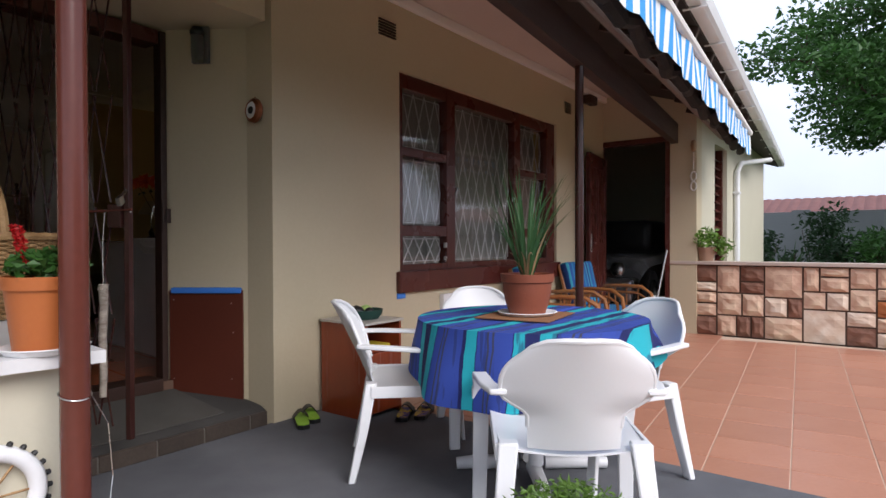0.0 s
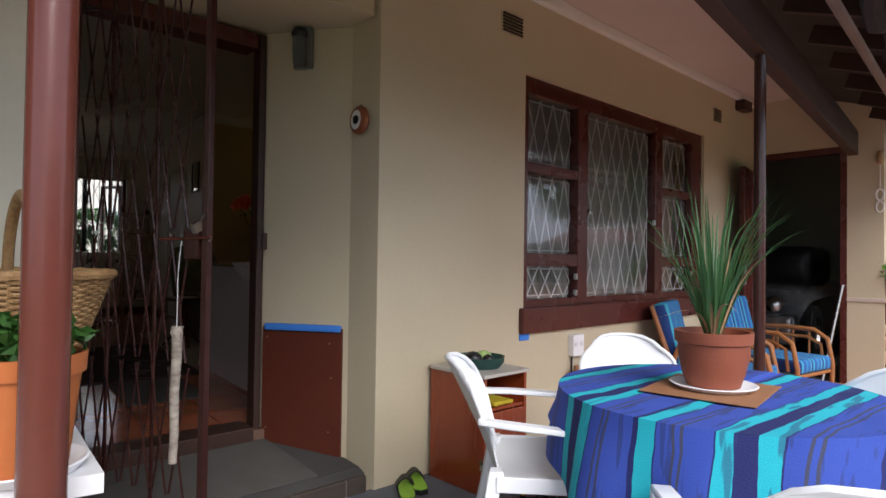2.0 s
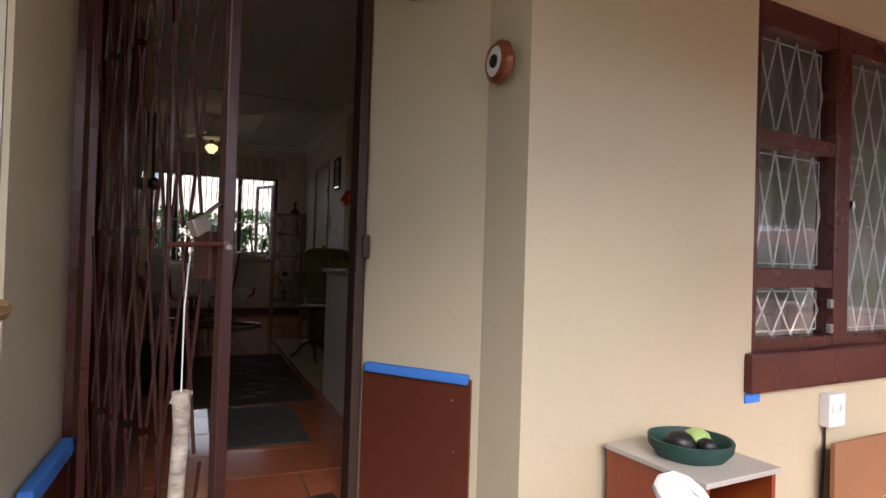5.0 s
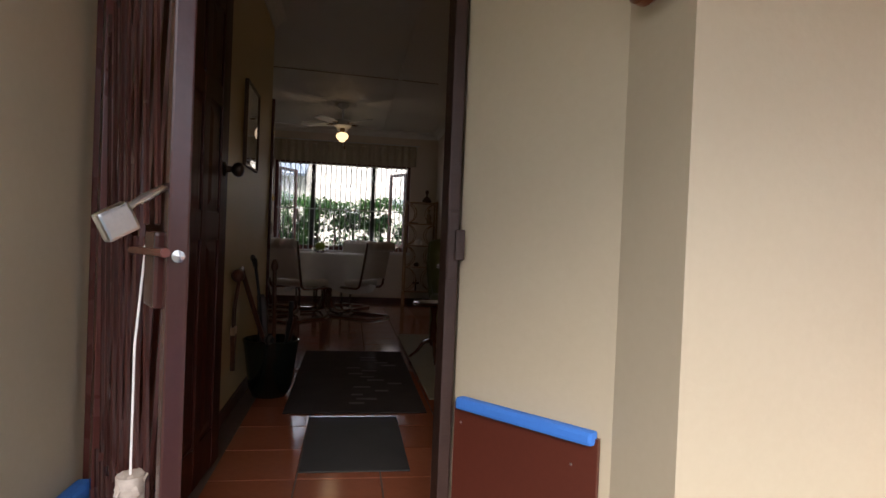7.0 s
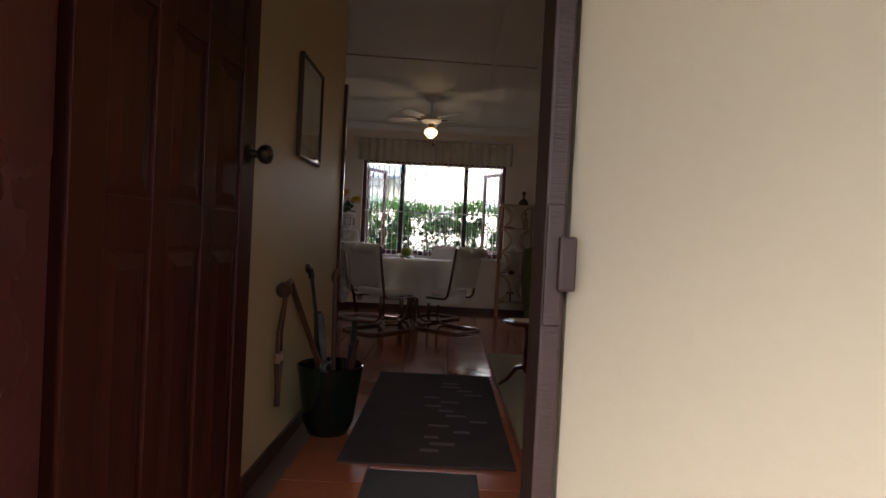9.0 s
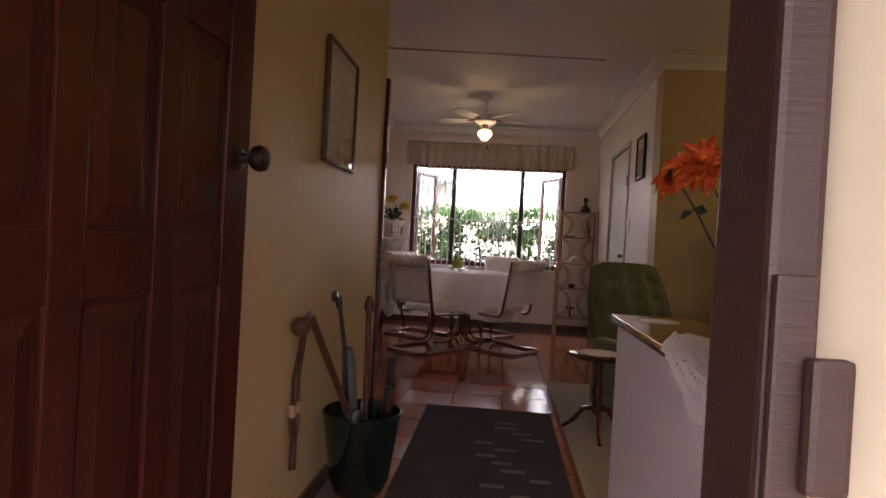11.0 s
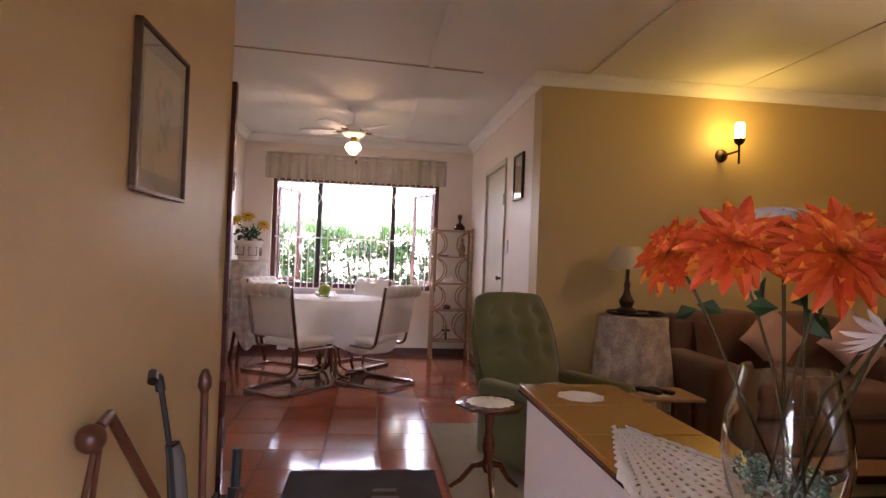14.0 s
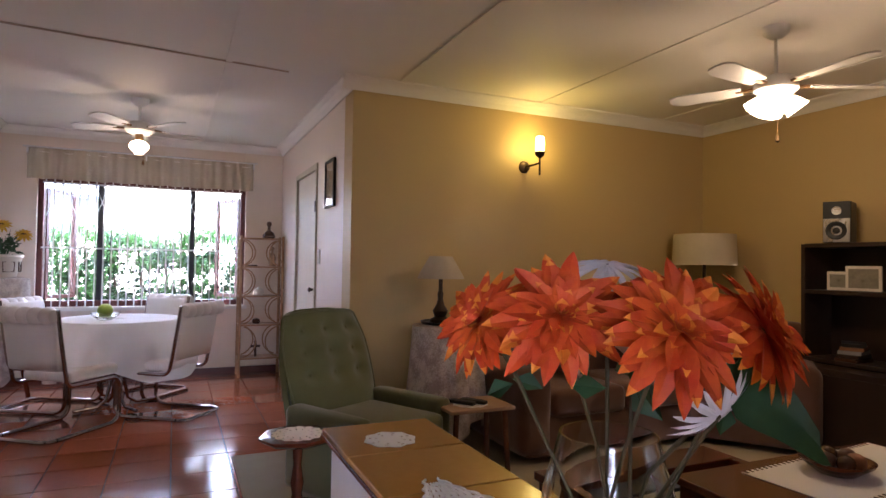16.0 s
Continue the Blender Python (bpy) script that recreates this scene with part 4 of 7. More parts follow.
part("lock_plate", box(B(), 0.72, 0.76, 0.018, 0.028, 0.9, 1.1, 0.003), METAL, gdn)
gf = thing("door_2", "dark brown timber frame of the garage doorway", "door frame", kind="structure")
part("jamb", box(B(), 5.19, 5.30, -1.363, -1.31, ZV, 2.06), BROWN, gf)
part("jamb", box(B(), 5.19, 5.30, -0.55, -0.497, ZV, 2.06), BROWN, gf)
part("head", box(B(), 5.19, 5.30, -1.31, -0.55, 2.0, 2.06), BROWN, gf)

car = thing("parked_car", "silver car parked in the dark garage", "car", at=(5.72, 0.02, ZV), turn=3)
CARP = surf("silver_car_paint", (0.42, 0.43, 0.45), (0.38, 0.39, 0.41), 0.22, 2, 200, 0.01, metal=0.7, coat=0.6)
bm = grid(B(), 14, 14, lambda u, v: Vector((0.1 + 2.6 * v, (u - 0.5) * 1.62 * (1 - 0.10 * (1 - v) ** 2), (0.30 + 0.50 * math.sin(min(1, v * 3.2) * math.pi / 2) ** 0.7 + 0.14 * v) * (1 - 0.18 * (abs(u - 0.5) * 2) ** 6))))
part("bonnet", bm, CARP, car, "", True)
bm = box(B(), 0.02, 0.35, -0.76, 0.76, 0.22, 0.56, 0.08, seg=4)
part("bumper", bm, CARP, car, "", True)
for s in (-1, 1):
    part("headlight", lathe(B(), [(0, 0), (0.09, 0.0), (0.10, 0.03), (0.07, 0.06), (0, 0.07)], 18), METAL, car, "round chrome headlight", True).matrix_basis = pose(0.16, s * 0.52, 0.66, 0, -80, 0)
    wheel = part("wheel", lathe(B(), [(0.19, -0.09), (0.30, -0.09), (0.32, -0.05), (0.32, 0.05), (0.30, 0.09), (0.19, 0.09)], 28), BLACK, car, "", True)
    wheel.matrix_basis = pose(0.75, s * 0.74, 0.32, 90, 0, 0)
    part("rim", lathe(B(), [(0, 0.04), (0.05, 0.06), (0.17, 0.05), (0.19, 0.08)], 20), METAL, wheel, "", True)
part("windscreen", box(B(), 1.5, 2.6, -0.62, 0.62, 0.85, 1.36, 0.15, seg=3), BLACK, car, "", True)

# hanging ornament on the pillar and a potted plant on the wall
orn = thing("hanging_ornament", "white looped string ornament hanging on the pillar", "ornament", at=(5.19, -1.62, 1.55))
part("cord", tube(B(), [(0, 0, 0.35), (0, 0, 0.1)], 0.004, 5), WHITECL, orn)
part("loop", tube(B(), [(0, 0.03 * math.cos(a), 0.03 + 0.05 * math.sin(a)) for a in (2 * math.pi * k / 14 for k in range(14))], 0.008, 6, True), WHITECL, orn)
part("loop", tube(B(), [(0, 0.03 * math.cos(a), -0.08 + 0.05 * math.sin(a)) for a in (2 * math.pi * k / 14 for k in range(14))], 0.008, 6, True), WHITECL, orn)
part("knob_top", lathe(B(), [(0, 0), (0.03, 0.02), (0.035, 0.08), (0.02, 0.13), (0, 0.14)], 12), BAMBOO, orn, "", True).location.z = 0.30
pp = thing("potted_plant", "small leafy plant in a pinkish clay pot on the stone wall", "potted plant", at=(5.30, -1.73, 0.635))
pot(pp, surf("pink_clay", (0.42, 0.25, 0.17), None, 0.7), 0.075, 0.09, 0.15)
part("foliage", leafy(leafy(B(), 220, (0, 0, 0.24), 0.17, 0.06, R, 0.7), 90, (0.02, -0.16, 0.16), 0.10, 0.06, R, 1.3), LEAFL, pp)

# white ring ornament hung on the low wall
ro = thing("ring_ornament", "white coiled ring ornament with dark studs hung on the low wall", "wall ornament", at=(-1.395, -1.822, 0.30))
part("ring", tube(B(), [(0.098 * math.cos(a), 0, 0.098 * math.sin(a)) for a in (2 * math.pi * k / 40 for k in range(40))], 0.019, 10, True), WHITEPL, ro, "", True)
for k in range(26):
    a = 2 * math.pi * k / 26
    part("stud", lathe(B(), [(0.007, 0), (0.006, 0.008), (0, 0.011)], 8), BLACK, ro).matrix_basis = pose(0.116 * math.cos(a), -0.006, 0.116 * math.sin(a), 0, 90 - math.degrees(a), 0)
for k in range(7):
    a = 2 * math.pi * k / 7
    part("spoke", tube(B(), [(0.012 * math.cos(a), 0, 0.012 * math.sin(a)), (0.085 * math.cos(a), 0, 0.085 * math.sin(a))], 0.003, 5), WICKER, ro)

solid("wooden_bracket", box(B(), 4.60, 4.80, -0.66, -0.572, 2.43, 2.525, 0.006), DARKT, "small dark wooden bracket under the veranda cornice", "bracket")

# ---- veranda furniture ----
TC = (0.57, -2.08)
tb = thing("garden_table", "round white plastic garden table on a turned pedestal", "table", at=(*TC, ZV + 0.004), turn=20)
part("tabletop", lathe(B(), [(0, 0.66), (0.485, 0.66), (0.495, 0.672), (0.485, 0.685), (0, 0.685)], 40), WHITEPL, tb, "", True)
for k in range(4):
    a = math.pi / 2 * k + 0.3
    c, s = math.cos(a), math.sin(a)
    part("leg", tube(B(), [(0.10 * c, 0.10 * s, 0.66), (0.13 * c, 0.13 * s, 0.4), (0.13 * c, 0.13 * s, 0.07)], 0.032, 10), WHITEPL, tb, "", True)
    part("foot", tube(B(), [(0.06 * c, 0.06 * s, 0.035), (0.26 * c, 0.26 * s, 0.035), (0.34 * c, 0.34 * s, 0.028)], 0.034, 10, r2=0.026), WHITEPL, tb, "", True)

BLU, TUR, NAV, GRY = (0.034, 0.072, 0.36), (0.014, 0.42, 0.50), (0.013, 0.018, 0.11), (0.05, 0.055, 0.10)
CLOTH = banded(surf("striped_tablecloth", (1, 1, 1), (0.72, 0.74, 0.80), 0.85, 7, 260, 0.25), -87, 2.1,
               [(0.0, BLU), (0.17, GRY), (0.185, BLU), (0.21, GRY), (0.225, BLU), (0.30, NAV), (0.305, TUR), (0.40, NAV), (0.50, TUR), (0.575, NAV), (0.585, BLU), (0.72, GRY), (0.735, BLU), (0.76, GRY), (0.775, BLU), (0.86, NAV), (0.87, TUR), (0.965, NAV)], 0.05)


def streaked(m, colour, angle, long, across):
    """Broken brush strokes of a darker dye, printed along the stripes."""
    t = m.node_tree
    bsdf = t.nodes["Principled BSDF"]
    co, mp, nz, st_, mx = (t.nodes.new(k) for k in ("ShaderNodeTexCoord", "ShaderNodeMapping", "ShaderNodeTexNoise", "ShaderNodeMapRange", "ShaderNodeMixRGB"))
    mp.inputs["Rotation"].default_value = (0, 0, radians(angle))
    mp.inputs["Scale"].default_value = (long, across, long)
    nz.inputs["Scale"].default_value, nz.inputs["Detail"].default_value = 1.0, 2
    st_.inputs[1].default_value, st_.inputs[2].default_value, st_.inputs[4].default_value = 0.59, 0.63, 0.6
    t.links.new(co.outputs["Object"], mp.inputs[0])
    t.links.new(mp.outputs[0], nz.inputs["Vector"])
    t.links.new(nz.outputs["Fac"], st_.inputs[0])
    was = bsdf.inputs["Base Color"].links[0].from_socket
    t.links.new(st_.outputs[0], mx.inputs[0])
    t.links.new(was, mx.inputs[1])
    mx.inputs[2].default_value = (*colour, 1)
    t.links.new(mx.outputs[0], bsdf.inputs["Base Color"])


streaked(CLOTH, (0.022, 0.035, 0.12), 0, 5, 34)


def cloth_drop(a):
    """How far the cloth hangs at angle a: a square cloth with its corners lower."""
    return 0.03 + 0.235 * (0.5 + 0.5 * math.cos(a + 2.75)) + 0.03 * abs(math.sin(2 * (a - 0.6)))


def cloth_pt(u, v):
    a = 2 * math.pi * u
    if v < 0.5:
        r = 0.512 * v * 2
        return Vector((r * math.cos(a), r * math.sin(a), 0.689 + 0.0015 * math.sin(9 * a + 20 * r)))
    w = (v - 0.5) * 2
    d = cloth_drop(a) * w
    r = 0.512 + 0.020 * math.sin(w * 1.5) + 0.045 * w * abs(math.sin(2.5 * a + 0.5)) + 0.022 * w * math.sin(11 * a + 1)
    return Vector((r * math.cos(a), r * math.sin(a), 0.689 - 0.012 * min(1, w * 8) - d))


bm = thicken(grid(B(), 120, 22, cloth_pt), 0.0025)
bmesh.ops.remove_doubles(bm, verts=bm.verts, dist=0.0006)
solid("tablecloth", bm, CLOTH, "blue cotton tablecloth with turquoise and navy stripes on the garden table", "tablecloth", at=(*TC, ZV + 0.006), smooth=True)
ZT = ZV + 0.70
solid("place_board", box(B(), -0.19, 0.19, -0.17, 0.17, 0, 0.004, 0.001), CARD, "square of brown hardboard on the tablecloth", "board", at=(0.56, -2.06, ZT), turn=8)
gp = thing("potted_plant", "terracotta pot of long grassy leaves on a white saucer", "potted plant", at=(0.57, -2.06, ZT + 0.005))
part("saucer", lathe(B(), [(0, 0), (0.115, 0), (0.135, 0.014), (0.131, 0.016), (0.11, 0.006), (0, 0.006)], 32), WHITEPL, gp, "white plastic saucer", True)
bm = lathe(B(), [(0, 0.008), (0.082, 0.008), (0.096, 0.05), (0.107, 0.10), (0.110, 0.145), (0.119, 0.15), (0.121, 0.185), (0.110, 0.185), (0.104, 0.16), (0, 0.16)], 36)
part("pot", bm, TERRA, gp, "", True)
part("soil", lathe(B(), [(0, 0.163), (0.103, 0.161)], 20), SOIL, gp)
part("leaves", blades(B(), 64, (0, 0, 0.16), 0.53, 0.0070, random.Random(4), 0.40, 0.50), GREYLEAF, gp)
part("dry_leaves", blades(B(), 6, (0, 0, 0.16), 0.34, 0.007, random.Random(9), 0.7, 1.6), BAMBOO, gp)


def garden_chair():
    t = thing("garden_chair", "white moulded plastic armchair at the garden table", "chair", "chairs round the garden table")
    # seat dished, front at +y
    bm = grid(B(), 12, 12, lambda u, v: Vector(((u - 0.5) * (0.44 + 0.05 * v), -0.20 + 0.44 * v, 0.40 + 0.015 * v - 0.02 * math.sin(math.pi * u) - 0.03 * max(0, v - 0.85) / 0.15 * 0.6)))
    part("seat", thicken(bm, 0.006), WHITEPL, t, "", True)

    def back(u, v):
        a = (u - 0.5) * 2
        k = min(1, max(0, (v - 0.30) / 0.26))
        half = 0.140 + 0.085 * k * k * (3 - 2 * k) - 0.060 * max(0, (v - 0.66) / 0.34) ** 2.2
        y = -0.21 - 0.14 * v - 0.03 * v * v + 0.085 * a * a * (0.25 + 0.75 * v)
        z = 0.40 + 0.355 * v * (1 - 0.15 * a * a * a * a * v)
        return Vector((a * half, y, z))
    part("backrest", thicken(grid(B(), 22, 26, back), 0.006), WHITEPL, t, "", True)
    rim = [back(0, v) for v in (0.2, 0.32, 0.38, 0.44, 0.5, 0.56, 0.64, 0.72, 0.8, 0.88, 0.95, 1.0)] + [back(u, 1.0) for u in (0.08, 0.2, 0.35, 0.5, 0.65, 0.8, 0.92)] + [back(1, v) for v in (1.0, 0.95, 0.88, 0.8, 0.72, 0.64, 0.56, 0.5, 0.44, 0.38, 0.32, 0.2)]
    part("back_rim", tube(B(), rim, 0.009, 8), WHITEPL, t, "", True)
    for s in (-1, 1):
        pts = [(s * 0.232, -0.262, 0.585), (s * 0.262, -0.14, 0.580), (s * 0.280, 0.05, 0.568), (s * 0.280, 0.165, 0.545), (s * 0.276, 0.212, 0.48), (s * 0.272, 0.24, 0.36), (s * 0.28, 0.27, 0.0)]
        bm = B()
        prev = None
        fine = []
        for a, b in zip(pts, pts[1:]):
            fine += [Vector(a).lerp(Vector(b), i / 4) for i in range(4)]
        fine.append(Vector(pts[-1]))
        arm = B()
        for i, p in enumerate(fine):
            d = (fine[min(i + 1, len(fine) - 1)] - fine[max(i - 1, 0)]).normalized()
            n = d.cross(Vector((1, 0, 0))).normalized()
            w = 0.026 if i < 16 else 0.026 + 0.006 * (1 - (i - 16) / 9)
            row = [arm.verts.new(p + Vector((sx * w, 0, 0)) + n * sn * 0.009) for sx, sn in ((-1, -1), (1, -1), (1, 1), (-1, 1))]
            if prev:
                for k in range(4):
                    arm.faces.new((prev[k], prev[(k + 1) % 4], row[(k + 1) % 4], row[k]))
            else:
                arm.faces.new(row)
            prev = row
        arm.faces.new(prev[::-1])
        bmesh.ops.bevel(arm, geom=list(arm.edges), offset=0.004, segments=1, affect="EDGES")
        part("armrest_leg", arm, WHITEPL, t, "", True)
        leg = B()
        rows = [(s * 0.20, -0.20, 0.42, 0.03), (s * 0.218, -0.235, 0.22, 0.027), (s * 0.235, -0.285, 0.0, 0.021)]
        prev = None
        for x, y, z, w in rows:
            row = [leg.verts.new((x + sx * w, y + sy * w * 0.8, z)) for sx, sy in ((-1, -1), (1, -1), (1, 1), (-1, 1))]
            if prev:
                for k in range(4):
                    leg.faces.new((prev[k], prev[(k + 1) % 4], row[(k + 1) % 4], row[k]))
            else:
                leg.faces.new(row)
            prev = row
        leg.faces.new(prev[::-1])
        bmesh.ops.bevel(leg, geom=list(leg.edges), offset=0.005, segments=1, affect="EDGES")
        part("rear_leg", leg, WHITEPL, t, "", True)
        part("side_apron", box(B(), s * 0.235 - 0.006, s * 0.235 + 0.006, -0.2, 0.23, 0.36, 0.41, 0.003), WHITEPL, t)
    return t


ch = garden_chair()
CH = [((0.15, -1.38), (0.80, -2.08)), ((-0.205, -2.655), (0.615, -2.09)), ((0.99, -2.48), (0.124, -1.98)), ((1.14, -1.42), TC)]
for i, ((x, y), (tx, ty)) in enumerate(CH):
    a = math.atan2(ty - y, tx - x)
    bx, by = x + 0.28 * math.cos(a), y + 0.28 * math.sin(a)
    m = pose(bx, by, ZV + 0.004, 0, 0, math.degrees(a) - 90)
    if i == 0:
        ch.matrix_basis = m
    else:
        copy_thing(ch, m)

# bedside cabinet with a bowl
cb = thing("bedside_cabinet", "orange-brown varnished cabinet with an open shelf and a pale top", "cabinet", at=(0.64, -0.975, ZV + 0.005))
part("side_panel", box(B(), 0, 0.018, 0, 0.375, 0, 0.55, 0.002), CABW, cb)
part("side_panel", box(B(), 0.292, 0.31, 0, 0.375, 0, 0.55, 0.002), CABW, cb)
part("back_panel", box(B(), 0.018, 0.292, 0.36, 0.372, 0.0, 0.55), CABW, cb)
part("shelf", box(B(), 0.018, 0.292, 0.01, 0.36, 0.385, 0.40), CABW, cb)
dr = part("door", box(B(), 0.020, 0.290, -0.004, 0.014, 0.03, 0.38, 0.003), CABW, cb)
part("handle", lathe(B(), [(0.012, 0), (0.014, 0.012), (0, 0.018)], 12), METAL, dr).matrix_basis = pose(0.26, -0.004, 0.22, 90, 0, 0)
part("top_board", box(B(), -0.012, 0.322, -0.012, 0.378, 0.55, 0.566, 0.003), surf("pale_cabinet_top", (0.50, 0.46, 0.42), (0.42, 0.38, 0.34), 0.35, 5), cb, "pale laminate top")
part("hinge", box(B(), -0.004, 0.0, 0.005, 0.02, 0.12, 0.17), METAL, cb)
solid("folded_gloves", box(B(), -0.07, 0.07, -0.10, 0.06, 0, 0.02, 0.009), surf("yellow_rubber", (0.55, 0.42, 0.03), None, 0.5), "yellow rubber gloves on the cabinet shelf", "gloves", at=(0.80, -0.86, ZV + 0.407))
bw = thing("trinket_bowl", "dark green woven bowl with small stones", "bowl", at=(0.79, -0.80, ZV + 0.572))
part("bowl", lathe(B(), [(0, 0), (0.10, 0), (0.125, 0.03), (0.128, 0.055), (0.118, 0.055), (0.10, 0.012), (0, 0.008)], 30, wave=lambda a, j: 1 + 0.015 * math.sin(24 * a)), surf("green_wicker", (0.02, 0.075, 0.06), (0.01, 0.04, 0.035), 0.6, 14, 90, 0.3), bw, "", True)
for i, (x, y, r, c) in enumerate(((-0.045, 0.0, 0.048, BLACK), (0.045, 0.01, 0.045, surf("pale_green_stone", (0.42, 0.55, 0.22), (0.30, 0.45, 0.12), 0.4, 12)), (0.0, -0.06, 0.03, BLACK))):
    b2 = B()
    bmesh.ops.create_icosphere(b2, subdivisions=2, radius=r)
    for v in b2.verts:
        v.co *= 1 + 0.18 * noise.noise(v.co * 18 + Vector((i, 0, 0)))
        v.co.z *= 0.8
    part("stone", b2, c, bw, "", True).location = (x, y, 0.045)


def slipper(name, label, sole, strap, at, turn):
    t = thing(name, label, "slipper", "slippers by the wall", at=at, turn=turn)
    outline = [(0.0, -0.13), (0.035, -0.115), (0.04, -0.06), (0.036, 0.0), (0.048, 0.07), (0.04, 0.12), (0.01, 0.14), (-0.025, 0.13), (-0.042, 0.09), (-0.036, 0.0), (-0.036, -0.07), (-0.03, -0.115)]
    part("sole", prism(B(), outline, 0, 0.022), BLACK, t)
    part("footbed", prism(B(), [(x * 0.92, y * 0.95) for x, y in outline], 0.021, 0.027), sole, t)
    bm = grid(B(), 8, 4, lambda u, v: Vector(((u - 0.5) * 0.094, 0.02 + 0.06 * v, 0.022 + 0.042 * math.sin(math.pi * u))))
    part("strap", thicken(bm, 0.005), strap, t, "", True)
    return t


LIME = surf("lime_rubber", (0.34, 0.62, 0.06), (0.25, 0.5, 0.04), 0.5, 12)
YEL = surf("patterned_yellow", (0.6, 0.42, 0.03), (0.05, 0.03, 0.25), 0.6, 16, amount=2.0)
slipper("slipper", "black slipper with a lime green sole on the carpet", LIME, BLACK, (0.40, -0.70, ZV + 0.006), -35)
slipper("slipper", "black slipper with a lime green sole on the carpet", LIME, BLACK, (0.50, -0.66, ZV + 0.006), -30)
slipper("slipper", "yellow and violet patterned slipper under the table", YEL, BLACK, (0.86, -1.08, ZV + 0.006), -60)
slipper("slipper", "yellow and violet patterned slipper under the table", YEL, BLACK, (0.95, -1.15, ZV + 0.006), -65)

# cane armchairs with striped cushions
CUSHB = banded(surf("striped_blue_cushion", (1, 1, 1), (0.8, 0.82, 0.86), 0.9, 7, 200, 0.2), 0, 5.5, [(0.0, (0.02, 0.09, 0.30)), (0.25, (0.04, 0.30, 0.42)), (0.38, (0.015, 0.05, 0.20)), (0.55, (0.10, 0.38, 0.48)), (0.62, (0.02, 0.11, 0.32)), (0.85, (0.03, 0.2, 0.4))], 0.08)


def cane_chair():
    t = thing("cane_armchair", "honey-coloured cane armchair with blue striped cushions", "chair", "cane veranda chairs")
    for s in (-1, 1):
        x = s * 0.30
        part("arm_hoop", tube(B(), [(x, 0.28, 0.0), (x, 0.29, 0.30), (x, 0.25, 0.50), (x, 0.15, 0.565), (x, -0.05, 0.57), (x, -0.28, 0.56), (x, -0.34, 0.40), (x, -0.36, 0.0)], 0.019, 8), CANE, t, "", True)
        part("arm_hoop", tube(B(), [(x, 0.22, 0.28), (x, 0.20, 0.45), (x, 0.10, 0.50), (x, -0.25, 0.50)], 0.014, 8), CANE, t, "", True)
        for y in (-0.15, -0.02, 0.11):
            part("spindle", tube(B(), [(x, y, 0.24), (x, y, 0.55)], 0.010, 6), CANE, t)
        part("side_rail", tube(B(), [(x, 0.28, 0.24), (x, -0.35, 0.22)], 0.017, 8), CANE, t)
        part("back_post", tube(B(), [(s * 0.26, -0.30, 0.22), (s * 0.26, -0.42, 0.56), (s * 0.24, -0.50, 0.78)], 0.018, 8), CANE, t, "", True)
    part("cross_rail", tube(B(), [(-0.30, 0.27, 0.24), (0.30, 0.27, 0.24)], 0.017, 8), CANE, t)
    part("cross_rail", tube(B(), [(-0.30, -0.33, 0.22), (0.30, -0.33, 0.22)], 0.017, 8), CANE, t)
    part("top_rail", tube(B(), [(-0.24, -0.50, 0.78), (0.24, -0.50, 0.78)], 0.018, 8), CANE, t)
    part("seat_cushion", box(B(), -0.27, 0.27, -0.30, 0.30, 0.255, 0.37, 0.045, seg=4), CUSHB, t, "blue striped seat cushion", True)
    part("back_cushion", box(B(), -0.25, 0.25, -0.05, 0.06, 0.0, 0.47, 0.045, seg=4, m=pose(0, -0.34, 0.36, 14, 0, 0)), CUSHB, t, "blue striped back cushion", True)
    return t


cc = cane_chair()
cc.matrix_basis = pose(4.05, -1.14, ZV, 0, 0, 172)
copy_thing(cc, pose(3.10, -1.12, ZV, 0, 0, -164))

# mop handle by the garage door, herb pot in front of the chairs
solid("broom_handle", tube(B(), [(4.95, -1.22, ZV), (5.16, -1.34, 0.75)], 0.012, 8), METAL, "pale broom handle leaning by the garage doorway", "broom")
hp = thing("herb_pot", "low pot of feathery green herbs on the carpet", "potted plant", at=(-0.42, -2.72, ZV + 0.005))
pot(hp, TERRA, 0.10, 0.14, 0.22)
part("foliage", leafy(leafy(B(), 1500, (0, 0, 0.30), 0.19, 0.022, R, 0.45, 3), 600, (0.05, 0.02, 0.33), 0.14, 0.022, R, 0.4, 3), LEAFL, hp)

# ---- garden and distance ----
bw2 = thing("boundary_wall", "grey block boundary wall with piers", "wall", kind="structure")
part("wall", box(B(), 15.5, 15.7, -22, 14, -0.3, 1.58), GREYW, bw2)
for k in range(9):
    part("pier", box(B(), 15.38, 15.5, -21.8 + k * 4, -21.4 + k * 4, -0.3, 1.62), GREYW, bw2)


def far_house(name, x, y, w, d, eaves, ridge, label):
    t = thing(name, label, "house", at=(x, y, -0.3))
    part("wall", box(B(), 0, d, 0, w, 0, eaves), PLASTER_L, t)
    bm = B()
    for s in (0, 1):
        n = int(w / 0.3)
        grid(bm, n * 4, 1, lambda u, v: Vector(((-0.5 + (d / 2 + 0.5) * v) if s == 0 else (d + 0.5 - (d / 2 + 0.5) * v), -0.4 + (w + 0.8) * u, eaves - 0.1 + (ridge - eaves + 0.1) * v + 0.035 * abs(math.sin(u * n * math.pi)))))
    part("roof", thicken(bm, 0.04), ROOFM, t)
    part("fascia", box(B(), -0.52, -0.46, -0.4, w + 0.4, eaves - 0.22, eaves - 0.06), WHITEM, t)
